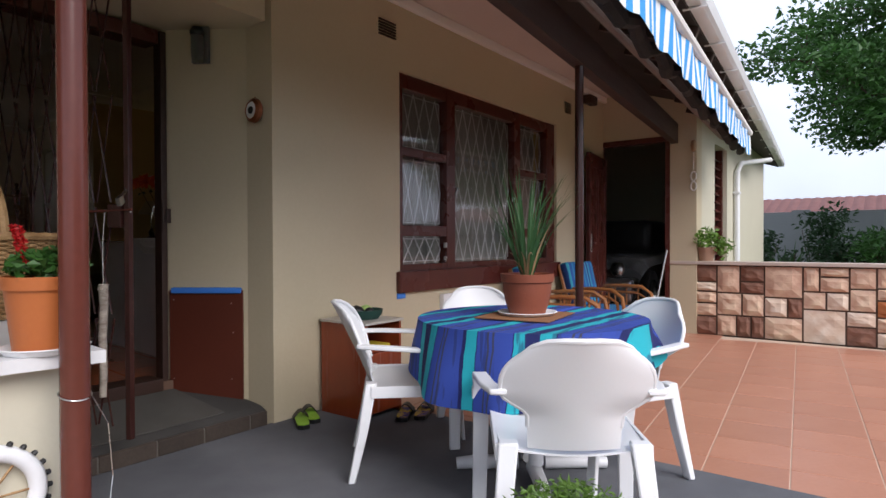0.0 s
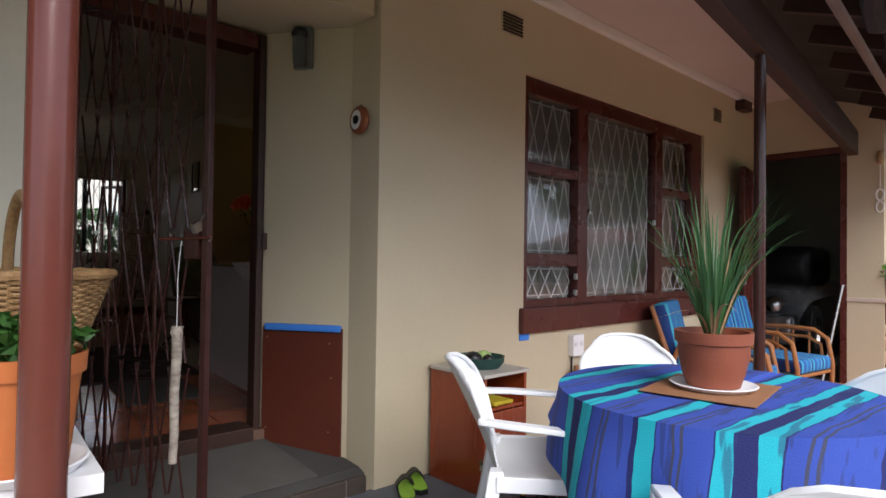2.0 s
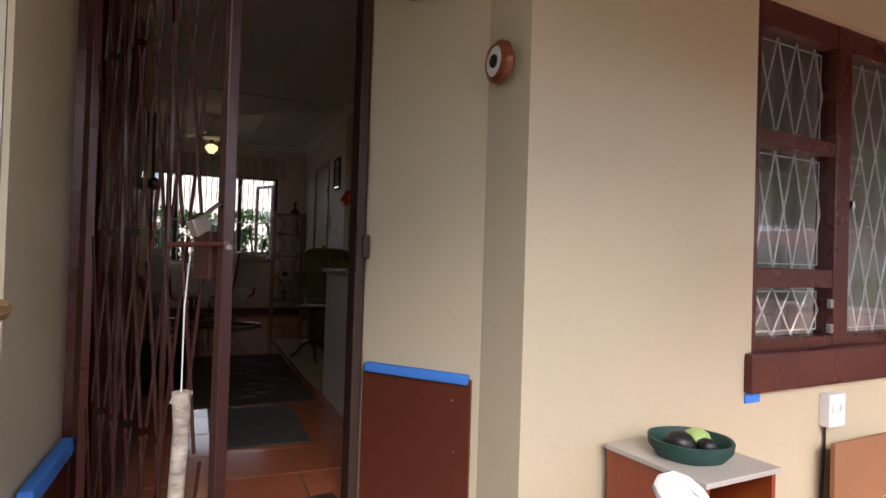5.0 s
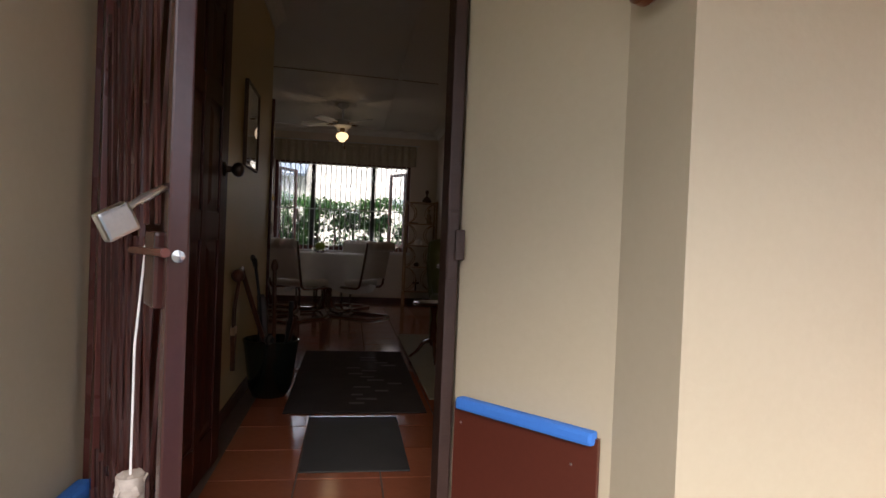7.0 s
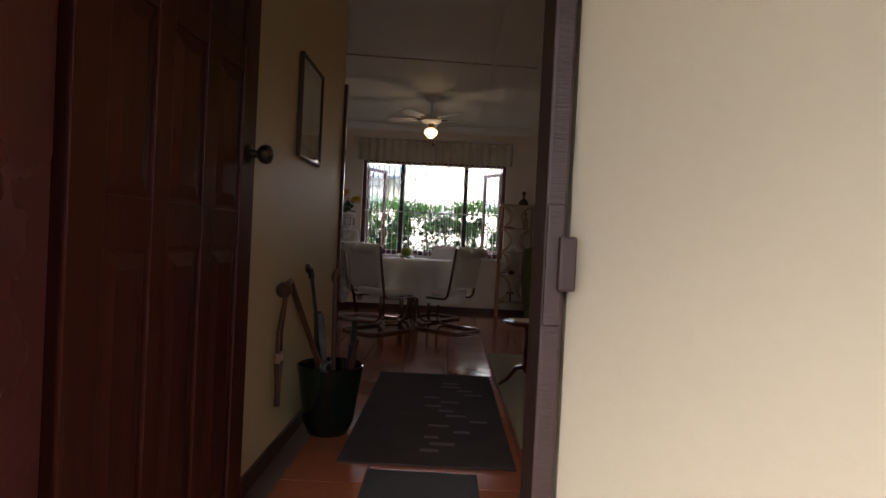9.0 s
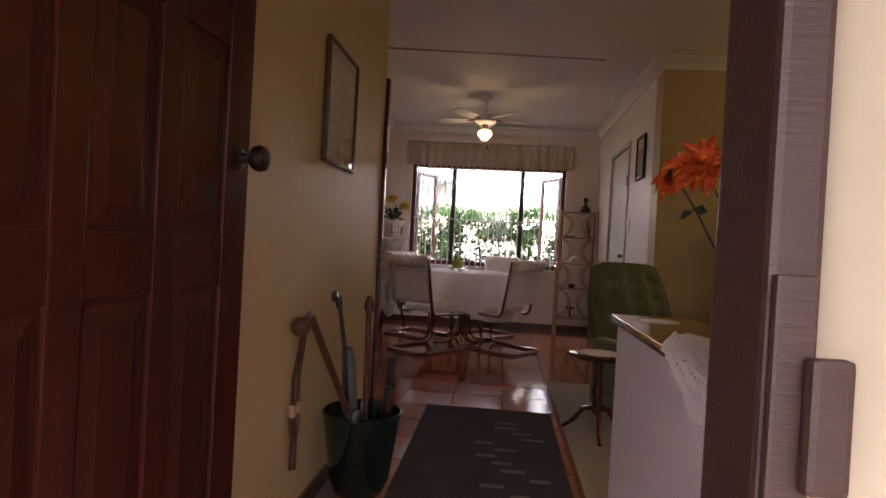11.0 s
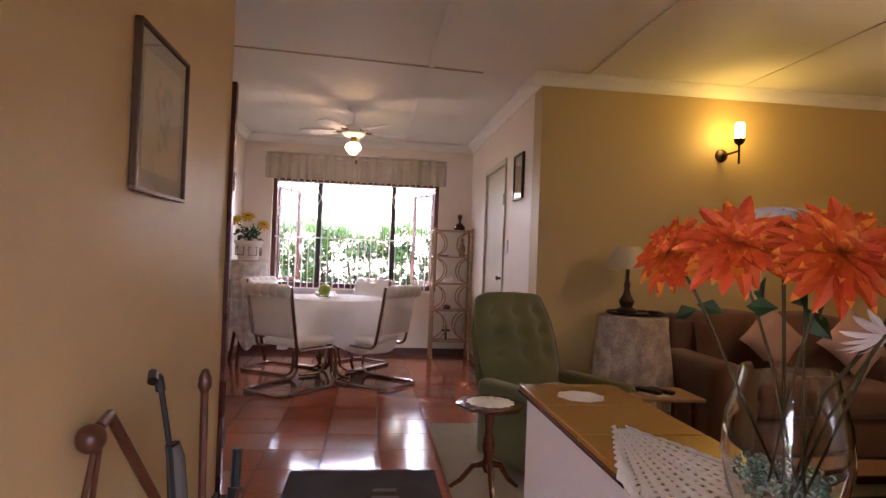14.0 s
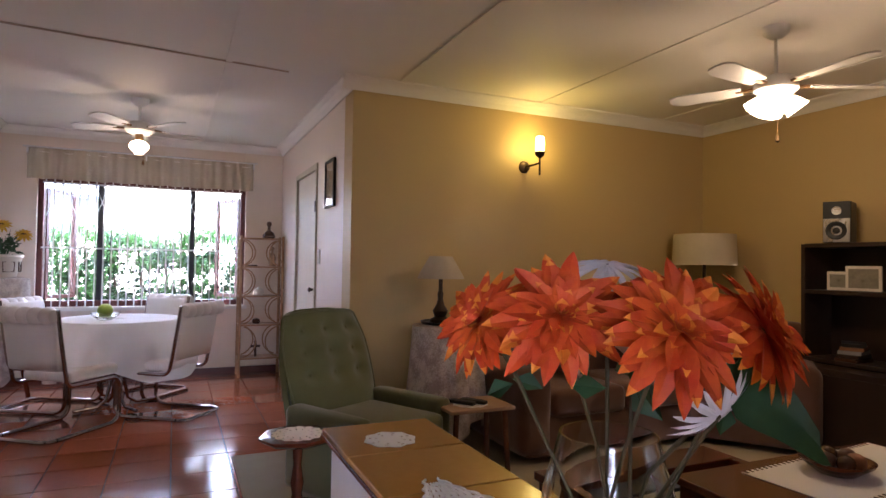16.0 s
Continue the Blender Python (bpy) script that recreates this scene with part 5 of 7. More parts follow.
    for k in range(2):
        part("window", box(B(), -0.03, 0.02, w * (0.25 + 0.45 * k), w * (0.25 + 0.45 * k) + 1.4, 1.0, 2.1), BLACK, t)


far_house("neighbour_house", 21, -5.2, 9.0, 7, 1.75, 2.75, "neighbouring house with a maroon tiled roof and white fascia")
far_house("neighbour_house", 22, -16.5, 10.5, 7, 1.85, 2.95, "further house with a maroon tiled roof")


def shrub(x, y, r, h, n, material, label, seed, strap=False):
    rnd = random.Random(seed)
    t = thing("shrub", label, "shrub", "garden shrubs", at=(x, y, -0.3))
    bm = B()
    for k in range(6):
        a = rnd.uniform(0, 6.28)
        tube(bm, [(0, 0, 0), (0.25 * r * math.cos(a), 0.25 * r * math.sin(a), h * 0.4), (0.6 * r * math.cos(a), 0.6 * r * math.sin(a), h * 0.8)], 0.02, 5, r2=0.006)
    part("stems", bm, BARK, t)
    bm = B()
    if strap:
        blades(bm, n, (0, 0, 0), h, 0.03, rnd, 0.6, 0.5)
    else:
        for k in range(14):
            c = (rnd.uniform(-0.7, 0.7) * r, rnd.uniform(-0.7, 0.7) * r, h * rnd.uniform(0.3, 0.95))
            leafy(bm, n // 14, c, r * 0.45, 0.13, rnd, 0.9, 2.6)
    part("leaves", bm, material, t)
    return t


shrub(13.6, -1.0, 0.6, 1.35, 1000, LEAFD, "dark green garden shrub by the boundary wall", 1)
shrub(13.2, -2.05, 0.8, 1.75, 1400, LEAFD, "tall dark green garden shrub by the boundary wall", 2)
shrub(12.6, -2.9, 0.7, 1.2, 1200, LEAFD, "dark green garden shrub by the boundary wall", 3)
shrub(11.8, -3.5, 0.7, 1.35, 1200, LEAF, "bright green garden shrub by the boundary wall", 4)
shrub(12.9, -1.6, 0.5, 1.2, 60, LEAF, "clump of strap-leaved garden lilies", 5, True)
shrub(11.0, -4.4, 0.8, 1.3, 1200, LEAF, "bright green garden shrub by the boundary wall", 6)
shrub(10.2, -6.2, 0.9, 1.4, 1200, LEAFD, "dark green garden shrub by the boundary wall", 8)


def tree(x, y, h, r, seed, label):
    rnd = random.Random(seed)
    t = thing("tree", label, "tree", at=(x, y, -0.3))
    wood, crown = B(), B()
    tube(wood, [(0, 0, 0), (0.1, 0.05, h * 0.2), (0, 0.1, h * 0.38)], 0.28, 10, r2=0.18)
    tips = []
    for k in range(15):
        a, el = 2 * math.pi * k / 15 + rnd.uniform(-0.2, 0.2), rnd.uniform(0.10, 1.1)
        l = r * rnd.uniform(0.75, 1.05)
        p = [Vector((0, 0.1, h * 0.36))]
        for i in range(1, 6):
            u = i / 5
            p.append(Vector((math.cos(a) * l * u * math.cos(el * 0.6), math.sin(a) * l * u * math.cos(el * 0.6), h * 0.36 + (h * 0.62) * math.sin(el) * u ** 0.8 + rnd.uniform(-0.15, 0.15))))
        tube(wood, p, 0.11, 7, r2=0.02)
        for i in range(2, 6):
            for _ in range(6):
                q = p[i] + Vector((rnd.gauss(0, 0.6), rnd.gauss(0, 0.6), rnd.gauss(0.15, 0.35)))
                tube(wood, [p[i], (p[i] + q) / 2 + Vector((0, 0, 0.1)), q], 0.025, 5, r2=0.006)
                tips.append(q)
    for q in tips:
        leafy(crown, 210, q, 0.80, 0.14, rnd, 0.45, 1.8)
    part("trunk", wood, BARK, t, "", True)
    part("crown", crown, LEAF, t, "spreading leafy crown")


tree(14.6, -5.7, 6.4, 4.7, 11, "large spreading garden tree with a flat leafy crown")

OUTDOORS = {o.name for o in scene.objects}

# ---- hall and dining room ----
W2 = thing("window_3", "red-brown timber window with open casements and white security bars", "window", kind="structure")
REDW = surf("red_brown_timber", (0.12, 0.03, 0.022), (0.09, 0.022, 0.016), 0.35, 4, 60, 0.05)
for x0, x1 in ((DX0, DX0 + 0.05), (DX1 - 0.05, DX1)):
    part("stile", box(B(), x0, x1, 7.46, 7.56, DZ0, DZ1, 0.004), REDW, W2)
for z0, z1 in ((DZ0, DZ0 + 0.06), (DZ1 - 0.05, DZ1)):
    part("rail", box(B(), DX0 + 0.05, DX1 - 0.05, 7.463, 7.56, z0, z1, 0.004), REDW, W2)
for x in (-0.87, 0.02):
    part("mullion", box(B(), x - 0.025, x + 0.025, 7.465, 7.56, DZ0 + 0.06, DZ1 - 0.05, 0.004), BLACK, W2)
part("window_sill", box(B(), DX0 - 0.03, DX1 + 0.03, 7.36, 7.46, DZ0 - 0.04, DZ0 - 0.002, 0.006), WHITEP, W2)
pane = part("pane", box(B(), -0.845, -0.005, 7.515, 7.519, DZ0 + 0.06, DZ1 - 0.05), GLASS, W2)
pane.visible_shadow = False
for hx, s in ((DX0 + 0.05, 1), (DX1 - 0.05, -1)):
    cs = part("casement", box(B(), 0, 0.46, -0.02, 0.02, 0, 0.04), REDW, W2)
    cs.matrix_basis = pose(hx, 7.56, DZ0 + 0.07, 0, 0, 62 if s > 0 else 118)
    part("frame_rail", box(B(), 0, 0.46, -0.02, 0.02, 1.10, 1.14), REDW, cs)
    for a in (0, 0.42):
        part("frame_stile", box(B(), a, a + 0.04, -0.02, 0.02, 0.04, 1.10), REDW, cs)
    g = part("pane", box(B(), 0.04, 0.42, -0.002, 0.002, 0.04, 1.10), GLASS, cs)
    g.visible_shadow = False
n = 26
for k in range(n):
    x = DX0 + 0.07 + (DX1 - DX0 - 0.14) * k / (n - 1)
    part("security_bar", box(B(), x - 0.006, x + 0.006, 7.425, 7.432, DZ0 - 0.10, DZ1 + 0.02), WHITEM, W2)
for z in (DZ0 - 0.06, 1.42, DZ1 - 0.06):
    part("security_rail", box(B(), DX0 + 0.04, DX1 - 0.04, 7.433, 7.442, z - 0.008, z + 0.008), WHITEM, W2)
for k in range(13):
    x0 = DX0 + 0.07 + (DX1 - DX0 - 0.14) * k / 13
    x1 = x0 + (DX1 - DX0 - 0.14) / 13
    for a, b in ((x0, x1), (x1, x0)):
        part("security_cross", tube(B(), [(a, 7.42, 1.72), (b, 7.42, 2.08)], 0.004, 4), WHITEM, W2)

VOILE = net("cream_voile", (0.66, 0.59, 0.47), 0.66)
pel = thing("curtain_valance", "cream voile curtain valance over the dining window", "curtain")
for k in range(4):
    x0 = -1.50 + 0.535 * k
    part("drop", grid(B(), 48, 6, lambda u, v: Vector((x0 + 0.535 * u, 7.345 + 0.016 * math.sin(u * 10 * math.pi) * (0.6 + 0.4 * (1 - v)) + 0.005 * math.sin((x0 + u) * 23), 2.10 + 0.27 * v + 0.004 * math.sin(u * 17 + k)))), VOILE, pel, "", True)
part("heading_tape", grid(B(), 160, 2, lambda u, v: Vector((-1.50 + 2.14 * u, 7.343 + 0.010 * math.sin(u * 40 * math.pi), 2.37 + 0.04 * v))), VOILE, pel, "gathered heading", True)
rd = thing("curtain_rail", "thin white curtain rail above the dining window", "curtain rail")
part("rod", tube(B(), [(-1.54, 7.335, 2.415), (0.68, 7.335, 2.415)], 0.009, 8), WHITEM, rd)
part("rod", tube(B(), [(-1.50, 7.37, 2.36), (0.64, 7.37, 2.36)], 0.006, 8), WHITEM, rd)
for x in (-1.5, -0.45, 0.64):
    part("bracket", box(B(), x - 0.008, x + 0.008, 7.33, 7.40, 2.35, 2.425), WHITEM, rd)

# hedge and the lit wall beyond the dining window
hd = thing("hedge", "clipped green hedge outside the dining window", "hedge")
rh = random.Random(3)
bm = B()
for k in range(420):
    front = rh.random() < 0.7
    x, z = -3.8 + 7.4 * rh.random(), rh.uniform(-0.25, 1.60) if front else 1.62
    leafy(bm, 70, (x, 9.42 + (rh.uniform(0, 0.1) if front else rh.uniform(0.0, 0.7)), z + 0.05 * math.sin(3.1 * x)), 0.16, 0.062, rh, 0.8, 2.2)
part("leaves", bm, LEAF, hd)
# dark backing: shade inside the hedge, put in as leaves of a darker green
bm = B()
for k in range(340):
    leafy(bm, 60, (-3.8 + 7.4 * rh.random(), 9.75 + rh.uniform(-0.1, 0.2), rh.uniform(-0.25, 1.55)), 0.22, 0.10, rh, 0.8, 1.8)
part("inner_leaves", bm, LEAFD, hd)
bm = B()
for k in range(22):
    x = -3.6 + 0.33 * k
    tube(bm, [(x, 9.75, -0.3), (x + 0.1, 9.7, 0.6), (x, 9.8, 1.5)], 0.02, 5)
part("stems", bm, BARK, hd)
nb = thing("neighbour_building", "pale plastered building beyond the hedge with a blue-grey roof", "building", at=(-7, 12.5, -0.3))
part("wall", box(B(), 0, 14, 0, 6, 0, 3.0), surf("pale_render", (0.72, 0.68, 0.60), (0.66, 0.62, 0.55), 0.8), nb)
bm = B()
v = [bm.verts.new(p) for p in ((-0.5, -0.6, 2.62), (5.7, -0.6, 2.62), (5.7, 4, 4.8), (-0.5, 4, 4.8))]
bm.faces.new(v)
part("roof", thicken(bm, 0.06), surf("blue_grey_roof", (0.16, 0.20, 0.24), (0.12, 0.15, 0.19), 0.6), nb)

# dining table and cloth
DT = (-0.57, 6.10)
dt = thing("dining_table", "round dining table on bent steel legs", "table", at=(*DT, Z))
part("tabletop", lathe(B(), [(0, 0.725), (0.48, 0.725), (0.485, 0.735), (0.48, 0.745), (0, 0.745)], 40), VINYL, dt, "", True)
for k in range(4):
    a = math.pi / 2 * k + 0.5
    c, s = math.cos(a), math.sin(a)
    part("leg", tube(B(), [(0.05 * c, 0.05 * s, 0.72), (0.06 * c, 0.06 * s, 0.2), (0.09 * c, 0.09 * s, 0.07), (0.16 * c, 0.16 * s, 0.022), (0.34 * c, 0.34 * s, 0.02)], 0.014, 8), CHROME, dt, "", True)


def white_cloth_pt(u, v):
    a = 2 * math.pi * u
    if v < 0.4:
        r = 0.490 * v / 0.4
        return Vector((r * math.cos(a), r * math.sin(a), 0.75))
    w = (v - 0.4) / 0.6
    d = (0.33 + 0.13 * abs(math.sin(2 * a + 0.4)) ** 1.5) * w
    lap = sum(math.exp(-((((a - c + math.pi) % (2 * math.pi)) - math.pi) / 0.36) ** 2) for c in (-1.99, -0.70, 1.22, 2.85))
    r = 0.490 + 0.20 * w * lap + 0.02 * math.sin(min(1, w * 3) * 1.5) + w * (0.035 * math.sin(9 * a) + 0.02 * math.sin(17 * a + 2))
    return Vector((r * math.cos(a), r * math.sin(a), 0.75 - 0.01 * min(1, w * 8) - d))


bm = thicken(grid(B(), 140, 18, white_cloth_pt), 0.002)
bmesh.ops.remove_doubles(bm, verts=bm.verts, dist=0.0006)
solid("tablecloth", bm, WHITECL, "plain white tablecloth hanging in folds over the dining table", "tablecloth", at=(*DT, Z), smooth=True)
fb = thing("fruit_bowl", "glass bowl with a green melon on the dining table", "bowl", at=(-0.66, 5.92, Z + 0.754))
part("bowl", lathe(B(), [(0, 0), (0.05, 0), (0.10, 0.035), (0.11, 0.06), (0.105, 0.06), (0.09, 0.035), (0, 0.012)], 24), VASEG, fb, "", True)
b2 = B()
bmesh.ops.create_uvsphere(b2, u_segments=20, v_segments=14, radius=0.062)
for v in b2.verts:
    v.co *= 1 - 0.07 * abs(math.cos(4 * math.atan2(v.co.y, v.co.x)))
part("melon", b2, surf("melon_skin", (0.33, 0.42, 0.06), (0.22, 0.32, 0.035), 0.4, 8), fb, "green ribbed melon", True).location.z = 0.075


def dining_chair():
    """Front of the seat at +y."""
    t = thing("dining_chair", "cantilever dining chair with a rolled white vinyl back", "chair", "chairs round the dining table")
    for s in (-1, 1):
        x = s * 0.235
        pts = [(x, -0.345, 0.90), (x, -0.315, 0.72), (x, -0.285, 0.55), (x, -0.265, 0.45)]
        pts += arc((x, -0.19, 0.43), 0.07, 180, 270, 5, "yz") + [(x, 0.14, 0.36)] + arc((x, 0.15, 0.28), 0.08, 90, 0, 5, "yz") + [(x, 0.23, 0.11)]
        pts += arc((x, 0.14, 0.105), 0.09, 0, -90, 6, "yz") + [(x, -0.32, 0.016)]
        part("side_tube", tube(B(), pts, 0.0145, 8), CHROME, t, "", True)
    floor = arc((-0.165, -0.33, 0.016), 0.07, 180, 270, 5) + arc((0.165, -0.33, 0.016), 0.07, 270, 360, 5)
    part("floor_tube", tube(B(), floor, 0.0145, 8), CHROME, t, "", True)
    part("seat", box(B(), -0.22, 0.22, -0.20, 0.24, 0.375, 0.455, 0.035, seg=3), VINYL, t, "", True)
    part("back_pad", box(B(), -0.228, 0.228, -0.030, 0.034, 0.02, 0.44, 0.03, seg=3, m=pose(0, -0.272, 0.45, 9.5, 0, 0)), VINYL, t, "", True)
    for k in range(5):
        part("back_roll", lathe(B(), [(0, -0.0475), (0.044, -0.0465), (0.056, -0.029), (0.059, 0), (0.056, 0.029), (0.044, 0.0465), (0, 0.0475)], 16), VINYL, t, "", True).matrix_basis = pose(-0.19 + 0.095 * k, -0.375, 0.862, 0, 90, 0)
    return t


dc = dining_chair()
for i, (x, y, a) in enumerate(((-0.84, 5.50, -38), (-0.23, 5.76, 53), (-0.42, 6.52, 140), (-1.02, 6.24, -118))):
    m = pose(x, y, Z, 0, 0, a)
    if i == 0:
        dc.matrix_basis = m
    else:
        copy_thing(dc, m)


def ceiling_fan(x, y, drop, blade, group, lamps, label, turn=0):
    t = thing("ceiling_fan", label, "ceiling fan", at=(x, y, CEIL), turn=turn)
    FANW = WHITEM
    part("canopy", lathe(B(), [(0, 0), (0.07, 0), (0.065, -0.03), (0.03, -0.06), (0.012, -0.065)], 20), FANW, t, "", True)
    part("rod", lathe(B(), [(0.011, -0.06), (0.011, -drop + 0.05)], 10), FANW, t)
    part("motor", lathe(B(), [(0.02, -drop + 0.06), (0.09, -drop + 0.045), (0.11, -drop + 0.02), (0.11, -drop - 0.02), (0.08, -drop - 0.045), (0.03, -drop - 0.05)], 28), FANW, t, "", True)
    for k in range(5):
        bl = B()
        outline = [(0.17, -0.045), (0.30, -0.06), (blade - 0.05, -0.068), (blade, -0.045), (blade + 0.012, 0), (blade, 0.045), (blade - 0.05, 0.068), (0.30, 0.06), (0.17, 0.045)]
        prism(bl, outline, -0.004, 0.004)
        part("blade", bl, FANW, t).matrix_basis = pose(0, 0, -drop, 0, 0, 72 * k + 20) @ pose(0, 0, 0, 10, 0, 0)
        part("blade_arm", box(B(), 0.09, 0.20, -0.014, 0.014, -0.006, 0.006), GOLDF, t).matrix_basis = pose(0, 0, -drop, 0, 0, 72 * k + 20)
    LG = glow("lit_opal_glass", (1.0, 0.72, 0.36), lamps[1])
    if lamps[0] == 1:
        part("lamp_neck", lathe(B(), [(0.03, -drop - 0.05), (0.03, -drop - 0.10)], 14), GOLDF, t)
        s = part("shade", lathe(B(), [(0.03, -0.10), (0.06, -0.115), (0.075, -0.14), (0.07, -0.165), (0.04, -0.195), (0.03, -0.21), (0, -0.212)], 24, (0, 0, -drop)), LG, t, "lit opal glass shade", True)
        s.visible_shadow = False
    else:
        for k in range(4):
            a = math.pi / 2 * k + 0.5
            s = part("shade", lathe(B(), [(0.016, 0.0), (0.036, -0.02), (0.05, -0.05), (0.062, -0.085), (0.06, -0.088), (0.045, -0.05), (0.0, -0.03)], 16, wave=lambda u, j: 1 + 0.08 * math.sin(8 * u) * (j >= 2)), LG, t, "lit frilled glass shade", True)
            s.matrix_basis = pose(0.055 * math.cos(a), 0.055 * math.sin(a), -drop - 0.06, 0, 0, math.degrees(a)) @ pose(0, 0, 0, 0, -38, 0)
            s.visible_shadow = False
    part("pull_chain", tube(B(), [(0.03, 0.0, -drop - 0.08), (0.032, 0, -drop - 0.26)], 0.002, 5), GOLDF, t)
    part("pull_bob", lathe(B(), [(0, -0.03), (0.012, -0.02), (0.008, 0.01), (0, 0.014)], 10, (0.032, 0, -drop - 0.27)), GOLDF, t, "", True)
    return t


ceiling_fan(-0.44, 5.75, 0.24, 0.50, "", (1, 0.9), "white ceiling fan with one lit opal lamp in the dining room")
ceiling_fan(2.78, 2.50, 0.32, 0.55, "", (4, 1.1), "white ceiling fan with lit frilled glass shades", 25)

# bamboo shelf rack in the corner
rk = thing("shelf_rack", "slim bamboo shelf rack with hoop sides holding ornaments", "shelf", at=(0.50, 7.07, Z))
for x in (0, 0.44):
    for y in (0, 0.24):
        part("post", tube(B(), [(x, y, 0), (x, y, 1.53)], 0.015, 8), BAMBOO, rk)
LV = [0.20, 0.56, 0.87, 1.19, 1.50]
for z in LV:
    part("shelf", box(B(), -0.012, 0.452, -0.012, 0.252, z - 0.008, z + 0.008, 0.003), BAMBOO, rk)
for z0, z1 in zip(LV, LV[1:]):
    c, r = (z0 + z1) / 2, (z1 - z0) / 2 - 0.01
    for a, (p, q) in ((0.0, (-75, 75)), (0.44, (105, 255))):
        part("hoop", tube(B(), arc((a, 0, c), r, p, q, 10, "xz"), 0.008, 6), BAMBOO, rk)
        part("hoop", tube(B(), arc((a, 0.24, c), r, p, q, 10, "xz"), 0.008, 6), BAMBOO, rk)
    for x in (0.0, 0.44):
        part("hoop", tube(B(), arc((x, 0.12, c), r * 0.7, 0, 345, 14, "yz"), 0.007, 6), BAMBOO, rk)


def figurine(x, y, z, prof, material, label, name="figurine", seg=14):
    return solid(name, lathe(B(), prof, seg), material, label, "ornament", "shelf ornaments", at=(x, y, z), smooth=True)


BRNG = surf("brown_glass_glaze", (0.10, 0.05, 0.03), (0.05, 0.025, 0.018), 0.2, 10)
figurine(0.80, 7.18, Z + 1.51, [(0.06, 0), (0.07, 0.03), (0.045, 0.07), (0.018, 0.09), (0.016, 0.13), (0.028, 0.15), (0.024, 0.18), (0, 0.19)], BRNG, "brown glazed decanter on the top shelf")
figurine(0.84, 7.18, Z + 1.20, [(0.035, 0), (0.038, 0.10), (0.03, 0.13), (0.014, 0.15), (0.014, 0.18), (0.025, 0.20), (0, 0.22)], surf("tan_stoneware", (0.30, 0.2, 0.12), None, 0.5), "tan stoneware bottle on the rack")
figurine(0.70, 7.16, Z + 0.88, [(0.04, 0), (0.055, 0.02), (0.055, 0.06), (0.03, 0.075), (0.012, 0.085), (0, 0.10)], VINYL, "small white lidded pot on the rack")
figurine(0.62, 7.16, Z + 1.20, [(0.06, 0), (0.065, 0.01), (0.05, 0.014), (0, 0.012)], BRNG, "small dark dish on the rack")
figurine(0.68, 7.16, Z + 0.57, [(0.03, 0), (0.045, 0.02), (0.035, 0.05), (0, 0.06)], BRNG, "small brown jar on the rack")
cr = thing("wooden_cross", "dark wooden cross standing on the lowest shelf", "ornament", at=(0.68, 7.17, Z + 0.209))
part("upright", box(B(), -0.012, 0.012, -0.01, 0.01, 0, 0.17, 0.002), DARKT, cr)
part("crossbar", box(B(), -0.05, 0.05, -0.011, 0.011, 0.10, 0.125, 0.002), DARKT, cr)

# plant stand by the dining window
LACE = surf("lace_cloth", (0.72, 0.68, 0.64), (0.46, 0.42, 0.40), 0.9, 14, 120, 0.3, amount=1.4)
PS = (-1.53, 6.70)
ps = thing("plant_stand", "tall round dark wooden plant stand", "table", at=(*PS, Z))
part("tabletop", lathe(B(), [(0, 1.04), (0.18, 1.04), (0.185, 1.055), (0.18, 1.07), (0, 1.07)], 28), TABLEW, ps, "", True)
for k in range(3):
    a = 2.1 * k + 0.4
    part("leg", tube(B(), [(0.17 * math.cos(a), 0.17 * math.sin(a), 1.04), (0.14 * math.cos(a), 0.14 * math.sin(a), 0.4), (0.22 * math.cos(a), 0.22 * math.sin(a), 0.0)], 0.018, 8), TABLEW, ps, "", True)


def hanging_cloth(name, at, r, drop, folds, material, label, seed, corner=0.2):
    def f(u, v):
        a = 2 * math.pi * u
        if v < 0.35:
            q = r * v / 0.35
            return Vector((q * math.cos(a), q * math.sin(a), 0))
        w = (v - 0.35) / 0.65
        d = (drop + corner * abs(math.sin(2 * a + seed)) ** 1.6) * w
        q = r + 0.012 + w * (0.05 + 0.028 * math.sin(folds * a + seed) + 0.012 * math.sin(2.3 * folds * a))
        return Vector((q * math.cos(a), q * math.sin(a), -0.006 * min(1, w * 9) - d))
    bm = thicken(grid(B(), 110, 14, f), 0.002)
    bmesh.ops.remove_doubles(bm, verts=bm.verts, dist=0.0006)
    return solid(name, bm, material, label, "tablecloth", at=at, smooth=True)


hanging_cloth("lace_cloth", (*PS, Z + 1.076), 0.187, 0.66, 9, LACE, "white lace cloth draped over the plant stand", 1, 0.25)
fp2 = thing("flower_planter", "white ceramic planter of yellow sunflowers", "potted plant", at=(*PS, Z + 1.079))
bm = lathe(B(), [(0, 0), (0.10, 0), (0.14, 0.17), (0.15, 0.175), (0.15, 0.20), (0.135, 0.20), (0.12, 0.16), (0, 0.16)], 28)
part("pot", bm, VINYL, fp2, "white ceramic planter", True)
for k in range(6):
    a = k * 1.05
    part("relief", tube(B(), [(0.125 * math.cos(a) + dx * -math.sin(a), 0.125 * math.sin(a) + dx * math.cos(a), 0.09 + dz) for dx, dz in ((-0.04, -0.04), (0.04, -0.04), (0.045, 0.045), (-0.045, 0.045))], 0.005, 5, True), BRNG, fp2)
part("stems", blades(B(), 16, (0, 0, 0.15), 0.34, 0.006, random.Random(2), 0.5, 0.3), LEAFD, fp2)
part("foliage", leafy(B(), 60, (0, 0, 0.28), 0.13, 0.07, random.Random(5), 0.8), LEAFD, fp2)
SUNY = surf("yellow_petal", (0.62, 0.40, 0.02), (0.5, 0.28, 0.01), 0.6, 12)


